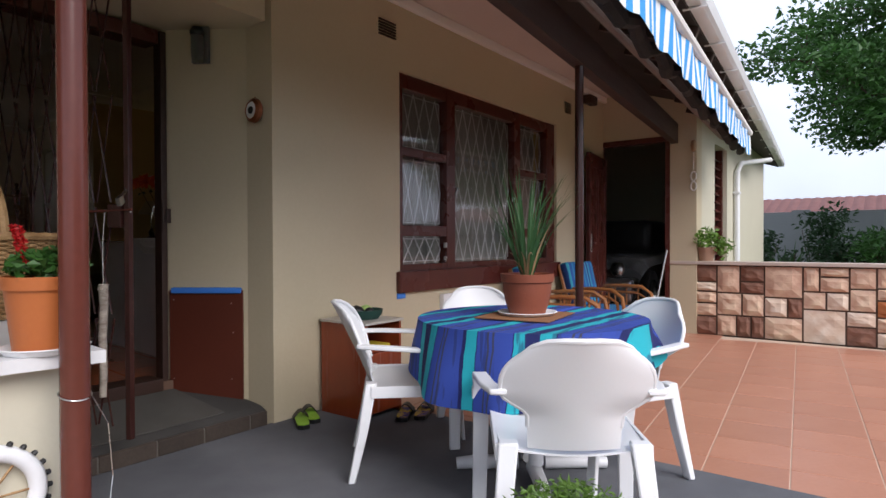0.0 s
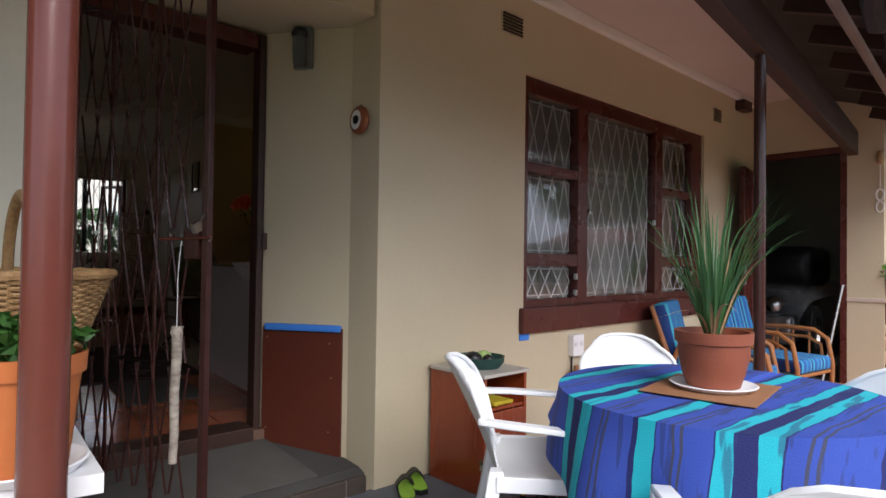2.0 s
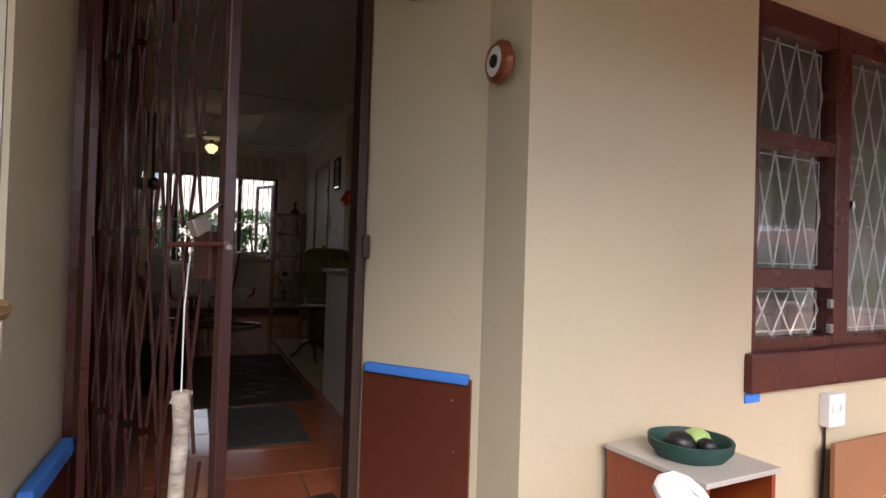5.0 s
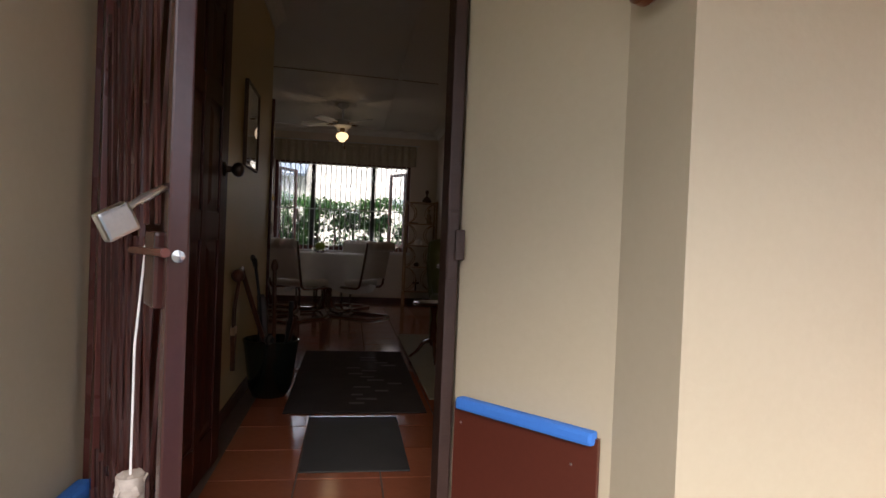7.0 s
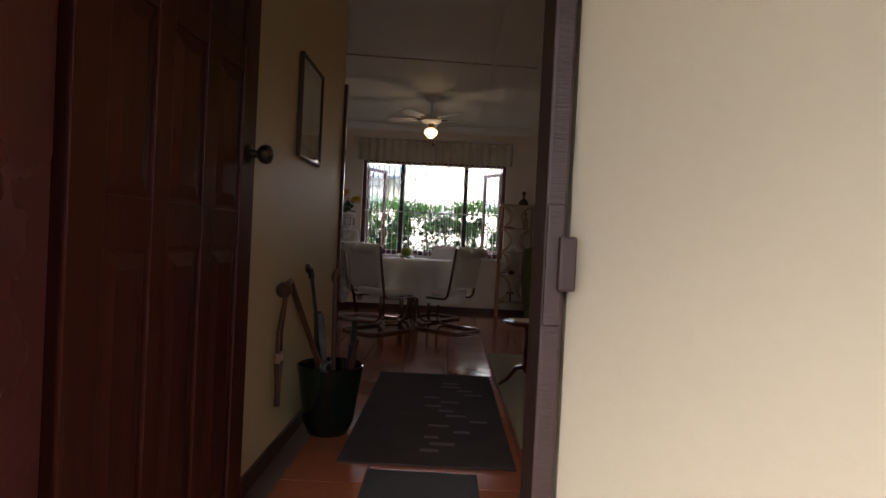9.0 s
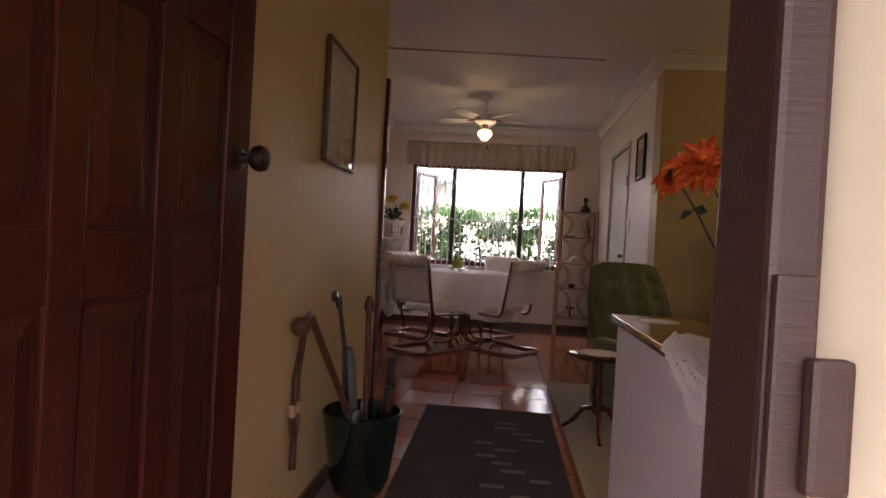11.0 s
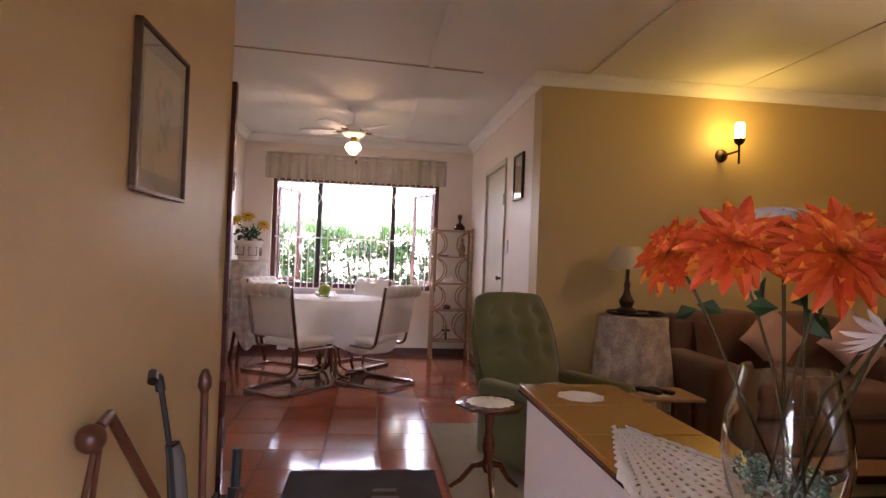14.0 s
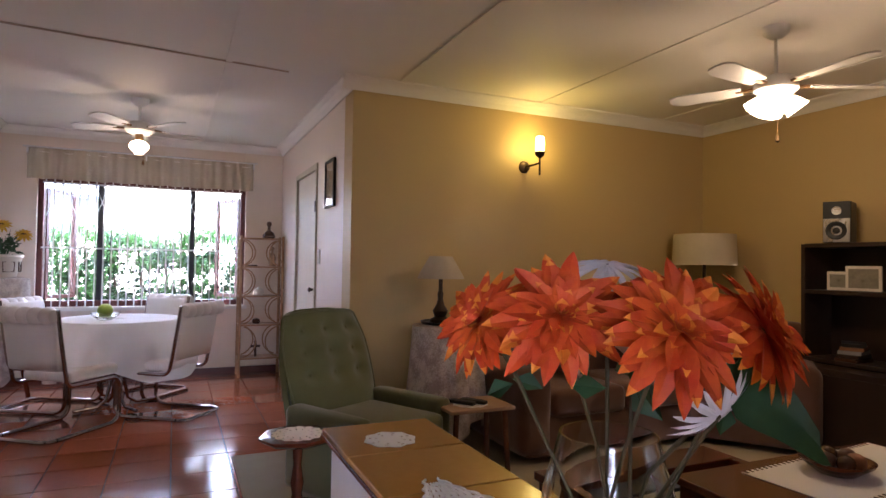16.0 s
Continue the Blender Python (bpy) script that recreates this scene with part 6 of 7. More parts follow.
def daisy(bm, c, r, petals, rnd, face=Vector((0, -0.4, 0.9)), width=0.16, layers=1, cup=0.25):
    face = face.normalized()
    u = face.orthogonal().normalized()
    w = face.cross(u)
    c = Vector(c)
    for l in range(layers):
        rr = r * (1 - 0.62 * l / max(1, layers - 1)) if layers > 1 else r
        n = max(6, petals - 2 * l)
        for k in range(n):
            a = 2 * math.pi * (k + 0.5 * (l % 2)) / n + rnd.uniform(-0.1, 0.1)
            d = u * math.cos(a) + w * math.sin(a)
            s = face.cross(d)
            lift = cup * (0.3 + 0.62 * l) - 0.08
            ln = rr * rnd.uniform(0.85, 1.1)
            pts = []
            for q, ww in ((0.08, 0.35), (0.35, 0.85), (0.62, 1.0), (0.85, 0.72), (1.0, 0.10)):
                mid = c + d * (ln * q) + face * (ln * (lift * q - 0.22 * q * q * (1.2 - 0.5 * l)))
                x = ln * width * ww
                pts.append([bm.verts.new(mid + s * x + face * x * 0.35), bm.verts.new(mid), bm.verts.new(mid - s * x + face * x * 0.35)])
            for A, C in zip(pts, pts[1:]):
                bm.faces.new((A[0], A[1], C[1], C[0]))
                bm.faces.new((A[1], A[2], C[2], C[1]))
    return bm


rnd = random.Random(12)
for x, y, z in ((-0.14, -0.05, 0.42), (0.15, -0.03, 0.38), (0.0, -0.10, 0.46)):
    fl = part("sunflower", daisy(B(), (x, y, z), 0.075, 14, rnd, Vector((x, -0.7, 0.5)), 0.14, 2), SUNY, fp2, "yellow silk sunflower")
    part("eye", lathe(B(), [(0, 0.012), (0.02, 0.008), (0.024, 0)], 12, (x, y - 0.008, z)), SOIL, fl)

# small pictures, switch, passage doorway and the panel that fills it
def picture(name, label, at, turn, w, h, frame_m, mount, seed, inner, rim=0.022, show=(0.27, 0.33)):
    t = thing(name, label, "picture", at=at, turn=turn)
    f = rim
    for x0, x1, z0, z1 in ((-w / 2, w / 2, -h / 2, -h / 2 + f), (-w / 2, w / 2, h / 2 - f, h / 2), (-w / 2, -w / 2 + f, -h / 2 + f, h / 2 - f), (w / 2 - f, w / 2, -h / 2 + f, h / 2 - f)):
        part("frame", box(B(), x0, x1, -0.022, 0, z0, z1, 0.004), frame_m, t)
    part("mount", box(B(), -w / 2 + f, w / 2 - f, -0.008, -0.002, -h / 2 + f, h / 2 - f), mount, t)
    part("print", box(B(), -w * show[0], w * show[0], -0.010, -0.0085, -h * show[1], h * show[1]), inner, t)
    rp = random.Random(seed)
    for c, n in ((surf("print_rose", (0.40, 0.20, 0.13), (0.46, 0.30, 0.20), 0.8, 40), 7), (surf("print_green", (0.27, 0.27, 0.17), (0.36, 0.33, 0.24), 0.8, 40), 16)):
        bm = B()
        for _ in range(n):
            x, z, s = rp.uniform(-0.15, 0.15) * w, rp.uniform(-0.2, 0.22) * h, rp.uniform(0.008, 0.022)
            pts = [bm.verts.new((x + s * (1 + 0.3 * math.sin(3 * a)) * math.cos(a), -0.0112, z + s * math.sin(a))) for a in (2 * math.pi * i / 9 for i in range(9))]
            bm.faces.new(pts)
        part("motif", bm, c, t)
    g = part("glazing", box(B(), -w / 2 + f, w / 2 - f, -0.0150, -0.0135, -h / 2 + f, h / 2 - f), GLASS, t)
    g.visible_shadow = False
    return t


PAPER = surf("print_paper", (0.50, 0.44, 0.34), (0.44, 0.37, 0.28), 0.7, 5)
picture("framed_picture", "flower print with a grey mount in a thin brown frame", (-0.909, 2.075, 1.64), 90, 0.44, 0.48, surf("thin_walnut_frame", (0.11, 0.06, 0.03), (0.07, 0.035, 0.018), 0.4, 10), surf("grey_mount", (0.30, 0.28, 0.25), (0.26, 0.24, 0.21), 0.7, 5), 3, PAPER, 0.013, (0.37, 0.36))
picture("framed_picture", "small dark framed picture on the dining room wall", (0.968, 5.0, 1.94), -90, 0.30, 0.38, BLACK, PICM, 5, PAPER)
picture("framed_picture", "dark red framed picture above the wall unit", (4.328, 2.55, 1.86), -90, 0.46, 0.34, CABW, PANELB, 8, PANELB)
sw = thing("light_switch", "white light switch by the passage doorway", "switch", at=(0.968, 5.38, 1.36), turn=-90)
part("plate", box(B(), -0.04, 0.04, -0.012, 0, -0.06, 0.06, 0.004), WHITEPL, sw)
part("rocker", box(B(), -0.012, 0.012, -0.018, -0.012, -0.02, 0.02, 0.002), WHITEPL, sw)
idf = thing("door_3", "pale painted frame of the passage doorway", "door frame", kind="structure")
for y in (IY0 - 0.05, IY1):
    part("architrave", box(B(), 0.955, 1.20, y, y + 0.05, Z, IZ1, 0.004), surf("ivory_frame", (0.60, 0.56, 0.42), None, 0.4), idf)
part("head", box(B(), 0.955, 1.20, IY0 - 0.05, IY1 + 0.05, IZ1, IZ1 + 0.05, 0.004), surf("ivory_head", (0.60, 0.56, 0.42), None, 0.4), idf)
part("hinge", box(B(), 0.95, 0.958, IY0 - 0.04, IY0 - 0.01, 1.75, 1.85), BRONZE, idf)
# made-up leaf: its pale colour stands for the lit passage behind the open doorway
pdl = thing("passage_door_leaf", "plain ivory panel with a knob, added in the passage opening for the lit passage", "door", at=(1.0, IY0, Z + 0.01), turn=90)
part("leaf", box(B(), 0, IY1 - IY0, -0.02, 0.02, 0, IZ1 - Z - 0.01, 0.003), surf("ivory_passage_light", (0.62, 0.57, 0.46), (0.57, 0.52, 0.42), 0.45, 3), pdl)
part("knob", lathe(B(), [(0.025, 0), (0.012, 0.01), (0.012, 0.03), (0.026, 0.045), (0, 0.06)], 14), BRONZE, pdl, "", True).matrix_basis = pose(0.07, 0.02, 1.0, -90, 0, 0)
dd = thing("dining_door_leaf", "dark brown dining room door folded back behind the wall", "door", at=(-0.892, 3.035, Z + 0.01), turn=180)
part("leaf", box(B(), 0, 0.80, -0.02, 0.02, 0, 1.96, 0.003), BROWN, dd)
for z in (0.25, 0.95, 1.45):
    part("hinge", box(B(), -0.004, 0.0, -0.03, 0.005, z, z + 0.09), BRONZE, dd)

# umbrella pot
up = thing("umbrella_pot", "dark green glazed pot used as an umbrella stand", "umbrella stand", at=(-0.745, 2.08, Z))
part("pot", lathe(B(), [(0, 0), (0.10, 0), (0.125, 0.06), (0.158, 0.30), (0.166, 0.335), (0.158, 0.34), (0.148, 0.31), (0.11, 0.06), (0, 0.03)], 36), DARKGREEN, up, "", True)
STW = surf("walking_stick_wood", (0.105, 0.036, 0.015), (0.06, 0.02, 0.010), 0.35, 10, 50, 0.1)


def stick(name, label, pts, r, material):
    t = thing(name, label, "stick", "sticks in the umbrella pot")
    part("shaft", tube(B(), pts, r, 8), material, t, "", True)
    return t


s1 = stick("knobkerrie", "carved wooden stick with a heavy head leaning on the wall", [(-0.70, 2.16, Z + 0.05), (-0.79, 1.93, 0.47), (-0.86, 1.72, 0.80), (-0.865, 1.70, 0.83), (-0.86, 1.63, 0.82)], 0.014, STW)
b2 = B()
bmesh.ops.create_uvsphere(b2, u_segments=14, v_segments=10, radius=0.034)
part("head", b2, STW, s1, "", True).location = (-0.866, 1.605, 0.80)
sl = thing("catapult", "forked wooden catapult hanging by rubber straps on the wall", "catapult")
for dy in (-0.028, 0.028):
    part("strap", tube(B(), [(-0.862, 1.64 + dy * 0.4, 0.80), (-0.885, 1.64 + dy, 0.62), (-0.885, 1.64 + dy, 0.50)], 0.007, 6), STW, sl)
    part("binding", tube(B(), [(-0.885, 1.64 + dy, 0.53), (-0.885, 1.64 + dy, 0.49)], 0.015, 8), BAMBOO, sl)
    part("fork", tube(B(), [(-0.885, 1.64 + dy, 0.50), (-0.885, 1.64 + dy * 0.4, 0.43), (-0.885, 1.64, 0.40), (-0.885, 1.64, 0.30)], 0.013, 7), STW, sl)
s2 = stick("umbrella", "black and white umbrella with a carved duck-head handle", [(-0.78, 2.07, Z + 0.05), (-0.80, 2.02, 0.55), (-0.835, 1.97, 0.84)], 0.009, BLACK)
CHECK = banded(surf("checked_umbrella", (1, 1, 1), None, 0.7), 30, 40, [(0, (0.015, 0.015, 0.016)), (0.5, (0.10, 0.095, 0.09))], 0.1)
part("folded_canopy", tube(B(), [(-0.78, 2.07, 0.12), (-0.79, 2.05, 0.40), (-0.80, 2.02, 0.62), (-0.807, 2.01, 0.66)], 0.036, 9, r2=0.022), CHECK, s2, "checked folded canopy", True)
part("handle", tube(B(), [(-0.835, 1.97, 0.83), (-0.84, 1.96, 0.87), (-0.845, 1.93, 0.885), (-0.835, 1.90, 0.87)], 0.015, 8), BLACK, s2, "", True)
s3 = stick("walking_stick", "reddish carved walking stick with a pointed knob", [(-0.72, 2.05, Z + 0.05), (-0.73, 2.06, 0.50), (-0.74, 2.08, 0.80)], 0.0125, STW)
part("knob", lathe(B(), [(0.012, 0), (0.022, 0.02), (0.02, 0.045), (0.010, 0.07), (0, 0.075)], 12, (-0.74, 2.08, 0.80)), STW, s3, "", True)
s4 = stick("umbrella", "short black folding umbrella in the pot", [(-0.66, 2.08, Z + 0.05), (-0.645, 2.09, 0.40), (-0.64, 2.10, 0.50)], 0.024, BLACK)
part("handle", tube(B(), [(-0.64, 2.10, 0.50), (-0.638, 2.10, 0.62)], 0.015, 8), BLACK, s4)
s5 = stick("walking_stick", "plain brown cane leaning in the pot", [(-0.70, 2.10, Z + 0.05), (-0.63, 2.02, 0.42), (-0.60, 1.98, 0.54)], 0.009, STW)
bm = B()
bmesh.ops.create_uvsphere(bm, u_segments=14, v_segments=10, radius=0.03)
solid("checked_ball", bm, CHECK, "checked fabric knob on a stick in the umbrella pot", "knob", at=(-0.74, 1.925, 0.415), smooth=True)

# mats
rn = thing("runner_mat", "dark brown runner mat with pale woven rectangles", "mat", at=(0, 0, Z + 0.001))
part("mat_body", box(B(), -0.625, 0.155, 1.67, 3.44, 0, 0.009, 0.003), DARKRUG, rn)
rp = random.Random(21)
RLT = surf("pale_mat_weave", (0.17, 0.14, 0.125), (0.11, 0.09, 0.08), 0.95, 9, 150, 0.3)
for k in range(15):
    x, y = rp.choice((-0.22, -0.10, 0.0)) + rp.uniform(-0.04, 0.04), 1.85 + 1.4 * k / 15
    part("woven_block", box(B(), x - rp.uniform(0.03, 0.07), x + rp.uniform(0.03, 0.07), y - 0.018, y + 0.018, 0.0085, 0.0105), RLT, rn)
solid("small_mat", box(B(), -0.475, -0.02, 0.85, 1.60, Z + 0.001, Z + 0.008, 0.004), MATG, "plain dark door mat inside the front door", "mat")
solid("living_room_rug", box(B(), 0.205, 3.85, 1.95, 4.36, Z + 0.001, Z + 0.012, 0.004), RUGB, "large beige living room rug", "rug")

# ---- living room ----
cn = thing("room_divider", "white panelled room divider with a mustard tiled top", "counter")
part("body", box(B(), 0.225, 0.475, 0.45, 1.84, Z, 0.868, 0.004), COUNTERW, cn)
part("edge_trim", box(B(), 0.203, 0.497, 0.35, 1.865, 0.862, 0.872, 0.002), TABLEW, cn)
for k in range(6):
    y1 = 1.86 - 0.252 * k
    part("top_tile", box(B(), 0.205, 0.495, y1 - 0.248, y1, 0.872, 0.886, 0.002, seg=1), COUNTERT, cn)
part("grout_bed", box(B(), 0.207, 0.493, 0.36, 1.855, 0.872, 0.883), surf("cream_grout", (0.60, 0.48, 0.28), None, 0.8), cn)


RX, RN, RM = 0.315, 40, 84


def runner_pt(i, j):
    """A point of the runner: it lies on the top and hangs over both long edges."""
    y = 0.47 + 0.93 * j / RM
    x = RX + (i / RN - 0.5) * 0.44 * min(1, 0.06 + (1.40 - y) / 0.56)
    for edge, side in ((0.201, -1), (0.499, 1)):
        d = (x - edge) * side
        if d > 0:
            return Vector((edge + side * (0.005 + 0.010 * math.sin(y * 26) ** 2 * min(1, d * 8)), y, 0.888 - d))
    return Vector((x, y, 0.890 + 0.0012 * math.sin(i * 0.9 + j * 0.4)))


ru = thing("crochet_runner", "white crochet runner with open mesh hanging over the divider", "doily")
bm = B()
vs = [[bm.verts.new(runner_pt(i, j)) for j in range(RM + 1)] for i in range(RN + 1)]
for i in range(2, RN - 2):
    for j in range(2, RM - 1):
        if not (i % 3 == 1 and (j + (i // 3) % 2) % 2 == 1):
            bm.faces.new((vs[i][j], vs[i + 1][j], vs[i + 1][j + 1], vs[i][j + 1]))
bmesh.ops.delete(bm, geom=[v for v in bm.verts if not v.link_faces], context="VERTS")
part("mesh_work", thicken(bm, 0.0025), WHITECL, ru)
for cols in ((0, 1), (RN - 2, RN - 1)):
    bm = B()
    for i in cols:
        for j in range(2, RM - 1):
            bm.faces.new([bm.verts.new(runner_pt(*q)) for q in ((i, j), (i + 1, j), (i + 1, j + 1), (i, j + 1))])
    bmesh.ops.remove_doubles(bm, verts=bm.verts, dist=0.0001)
    part("border", thicken(bm, 0.003), WHITECL, ru)
for i0 in (0, RN):
    part("picot_edge", tube(B(), [runner_pt(i0, j) + Vector((0.004 * math.sin(j * 2.1), 0, 0.002)) for j in range(RM + 1)], 0.0028, 5), WHITECL, ru)


def doily(at, r, label, lobes=12, seed=0):
    bm = B()
    rings = [0.0, 0.35, 0.5, 0.62, 0.75, 0.88, 1.0]
    n = lobes * 4
    rows = [[bm.verts.new((r * q * (1 + (0.06 * math.cos(lobes * a) if q > 0.8 else 0)) * math.cos(a), r * q * (1 + (0.06 * math.cos(lobes * a) if q > 0.8 else 0)) * math.sin(a), 0.001)) for a in (2 * math.pi * k / n for k in range(n))] for q in rings[1:]]
    c = bm.verts.new((0, 0, 0.001))
    for k in range(n):
        bm.faces.new((c, rows[0][k], rows[0][(k + 1) % n]))
    for i in range(len(rows) - 1):
        for k in range(n):
            if i in (1, 3) and k % 4 == 1:
                continue
            bm.faces.new((rows[i][k], rows[i + 1][k], rows[i + 1][(k + 1) % n], rows[i][(k + 1) % n]))
    thicken(bm, 0.0015)
    return solid("doily", bm, WHITECL, label, "doily", "lace doilies", at=at)


doily((0.335, 1.70, 0.887), 0.062, "small white lace doily on the divider top", 8)

# glass vase with silk dahlias
VC = (0.322, 0.885, 0.893)
vs_ = thing("glass_vase", "round clear glass vase half filled with aqua glass stones", "vase", at=VC)
part("glass", lathe(B(), [(0, 0.0), (0.042, 0.0), (0.052, 0.010), (0.072, 0.055), (0.081, 0.105), (0.077, 0.155), (0.064, 0.200), (0.058, 0.224), (0.0555, 0.224), (0.0615, 0.198), (0.074, 0.153), (0.078, 0.105), (0.069, 0.057), (0.049, 0.014), (0, 0.008)], 48), VASEG, vs_, "", True)
rv = random.Random(31)
for k in range(210):
    z = rv.uniform(0.018, 0.092)
    rr = (0.040 + 0.36 * (z - 0.018)) * math.sqrt(rv.random())
    a = rv.uniform(0, 6.283)
    bm = B()
    bmesh.ops.create_icosphere(bm, subdivisions=1, radius=rv.uniform(0.005, 0.008))
    part("glass_stone", bm, STONEG, vs_).location = (rr * math.cos(a), rr * math.sin(a), z)
ORF = surf("orange_dahlia_petal", (0.50, 0.034, 0.006), (0.68, 0.115, 0.010), 0.6, 30, 90, 0.06, amount=0.8)
TIPF = surf("yellow_dahlia_petal_tip", (0.82, 0.30, 0.03), (0.74, 0.17, 0.013), 0.6, 30, 90, 0.06, amount=0.8)
translucent(ORF, 0.22)
translucent(TIPF, 0.25)
WHF = surf("white_silk_petal", (0.66, 0.62, 0.64), (0.56, 0.52, 0.54), 0.6, 12)
STEM = surf("brown_green_stem", (0.07, 0.065, 0.025), (0.045, 0.035, 0.015), 0.6, 12)
rd_ = random.Random(8)


def dahlia(t, c, r, face, rnd):
    """Rings of pointed petals: flat outer rings, inner ones rising; some petals end in a yellow tip."""
    face = Vector(face).normalized()
    u = face.orthogonal().normalized()
    w = face.cross(u)
    c = Vector(c)
    rings = ((1.0, 17, -0.25), (0.98, 17, 0.0), (0.86, 15, 0.28), (0.70, 13, 0.58), (0.52, 10, 0.95), (0.36, 9, 1.7), (0.22, 7, 3.2), (0.15, 5, 9.0))
    for l, (q0, n, rise) in enumerate(rings):
        for k in range(n):
            a = 2 * math.pi * (k + 0.5 * (l % 2)) / n + rnd.uniform(-0.12, 0.12)
            d = (u * math.cos(a) + w * math.sin(a) + face * (rise + rnd.uniform(-0.14, 0.14))).normalized()
            s = face.cross(d).normalized()
            nrm = d.cross(s).normalized()
            ln = r * q0 * rnd.uniform(0.86, 1.14)
            wd = r * (0.145 if l < 3 else 0.12)
            curl = rnd.uniform(-0.28, 0.05) if l < 3 else -0.25
            pts = []
            for q, ww in ((0.05, 0.25), (0.3, 0.75), (0.52, 1.0), (0.72, 0.86), (0.88, 0.5), (1.0, 0.04)):
                mid = c + d * (ln * q) + nrm * (ln * curl * q * q)
                pts.append([mid + s * wd * ww + nrm * wd * ww * 0.40, mid, mid - s * wd * ww + nrm * wd * ww * 0.40])
            cut = rnd.choice((5, 5, 5, 4, 4, 3))
            petal = None
            for name, mtl, run in (("petal", ORF, pts[:cut + 1]), ("tip", TIPF, pts[cut:])):
                if len(run) < 2:
                    continue
                bm = B()
                rows = [[bm.verts.new(p) for p in row] for row in run]
                for A, C in zip(rows, rows[1:]):
                    bm.faces.new((A[0], A[1], C[1], C[0]))
                    bm.faces.new((A[1], A[2], C[2], C[1]))
                ob = part(name, bm, mtl, petal or t, "", True)
                petal = petal or ob


HEADS = [((0.137, 0.725, 1.276), 0.060, (-0.30, -0.80, 0.62)), ((0.103, 0.800, 1.264), 0.050, (-0.80, -0.25, 0.45)), ((0.192, 0.650, 1.270), 0.060, (-0.20, -0.85, 0.48)),
         ((0.298, 0.660, 1.264), 0.062, (0.42, -0.75, 0.42)), ((0.225, 0.735, 1.285), 0.050, (0.1, 0.25, 0.95))]
for (c, r, face) in HEADS:
    t = thing("silk_dahlia", "orange silk dahlia on a long brown stem in the glass vase", "flower", "silk dahlias in the vase")
    dahlia(t, c, r, face, rd_)
    back = Vector(c) - Vector(face).normalized() * 0.012
    part("calyx", lathe(B(), [(0, -0.008), (0.006, -0.006), (0.012, 0.002), (0.013, 0.008), (0, 0.006)], 10, tuple(back)), LEAFD, t, "", True)
    foot = Vector((VC[0] + rd_.uniform(-0.03, 0.03), VC[1] + rd_.uniform(-0.03, 0.03), VC[2] + 0.03))
    mid = foot.lerp(back, 0.6) + Vector((rd_.uniform(-0.01, 0.01), rd_.uniform(-0.01, 0.01), 0.015))
    part("stem", tube(B(), [foot, foot.lerp(mid, 0.5), mid, mid.lerp(back, 0.5) + Vector((0, 0, 0.006)), back], 0.0020, 6), STEM, t, "", True)
    part("leaf", leafy(B(), 2, tuple(mid.lerp(back, 0.5)), 0.012, 0.035, rd_, 0.6), LEAFD, t)
for c, face in (((0.280, 0.690, 1.188), (0.1, -0.6, -0.5)), ((0.215, 0.760, 1.318), (-0.1, -0.3, 1))):
    t = thing("silk_daisy", "white silk daisy among the orange dahlias", "flower", "white silk daisies in the vase")
    part("petals", daisy(B(), c, 0.046, 15, rd_, Vector(face), 0.10, 2, 0.2), WHF, t)
    foot = Vector((VC[0], VC[1], VC[2] + 0.03))
    part("stem", tube(B(), [foot, foot.lerp(Vector(c), 0.5) + Vector((0, 0, 0.02)), Vector(c)], 0.0022, 6), STEM, t, "", True)
t = thing("silk_leaf", "large dark green silk leaf curving out of the vase", "leaf")
LB, LT = Vector((0.288, 0.690, 1.205)), Vector((0.352, 0.648, 1.163))
LS = Vector((0.10, -0.25, -0.95)).normalized()
bm = grid(B(), 12, 6, lambda u, v: LB.lerp(LT, u) + LS * ((v - 0.5) * 0.078 * math.sin(math.pi * (0.08 + 0.88 * u)) ** 0.5 - 0.022 * math.sin(u * 3.1)) + Vector((-0.3, -1, 0.2)) * (0.010 * abs(v - 0.5)))
part("blade", thicken(bm, 0.0012), LEAFD, t, "", True)
part("stalk", tube(B(), [(VC[0], VC[1], VC[2] + 0.03), (0.305, 0.80, 1.10), (0.288, 0.69, 1.205)], 0.0025, 6), STEM, t)

# green button-back armchair
ac = thing("green_armchair", "sage green velour button-back recliner armchair", "armchair", at=(0.86, 3.45, Z + 0.012), turn=-152)


def back_pt(u, v):
    a = (u - 0.5) * 2
    half = 0.29 + 0.03 * math.sin(v * 3.0) - 0.06 * max(0, v - 0.75) * 2
    y = -0.26 - 0.20 * v
    z = 0.36 + 0.60 * v * (1 - 0.05 * a ** 4)
    puff = 0.0
    for bu in (0.22, 0.5, 0.78):
        for bv in (0.42, 0.62, 0.82):
            d2 = ((u - bu) / 0.10) ** 2 + ((v - bv) / 0.075) ** 2
            puff -= 0.045 * math.exp(-d2)
    y += 0.075 * (1 - a ** 4) * (0.4 + 0.6 * math.sin(math.pi * min(1, 0.15 + v * 0.8))) + puff
    return Vector((a * half, y, z))


part("backrest", grid(B(), 36, 36, back_pt), GREENV, ac, "buttoned backrest", True)
bm = B()
shell = grid(bm, 16, 12, lambda u, v: Vector(((u - 0.5) * 2 * (0.295 + 0.03 * math.sin(v * 3.0) - 0.06 * max(0, v - 0.75) * 2), -0.275 - 0.20 * v - 0.07 * (1 - ((u - 0.5) * 2) ** 4), 0.10 + 0.86 * v * (1 - 0.05 * ((u - 0.5) * 2) ** 4))))
part("back_shell", thicken(bm, 0.03), GREENV, ac, "", True)
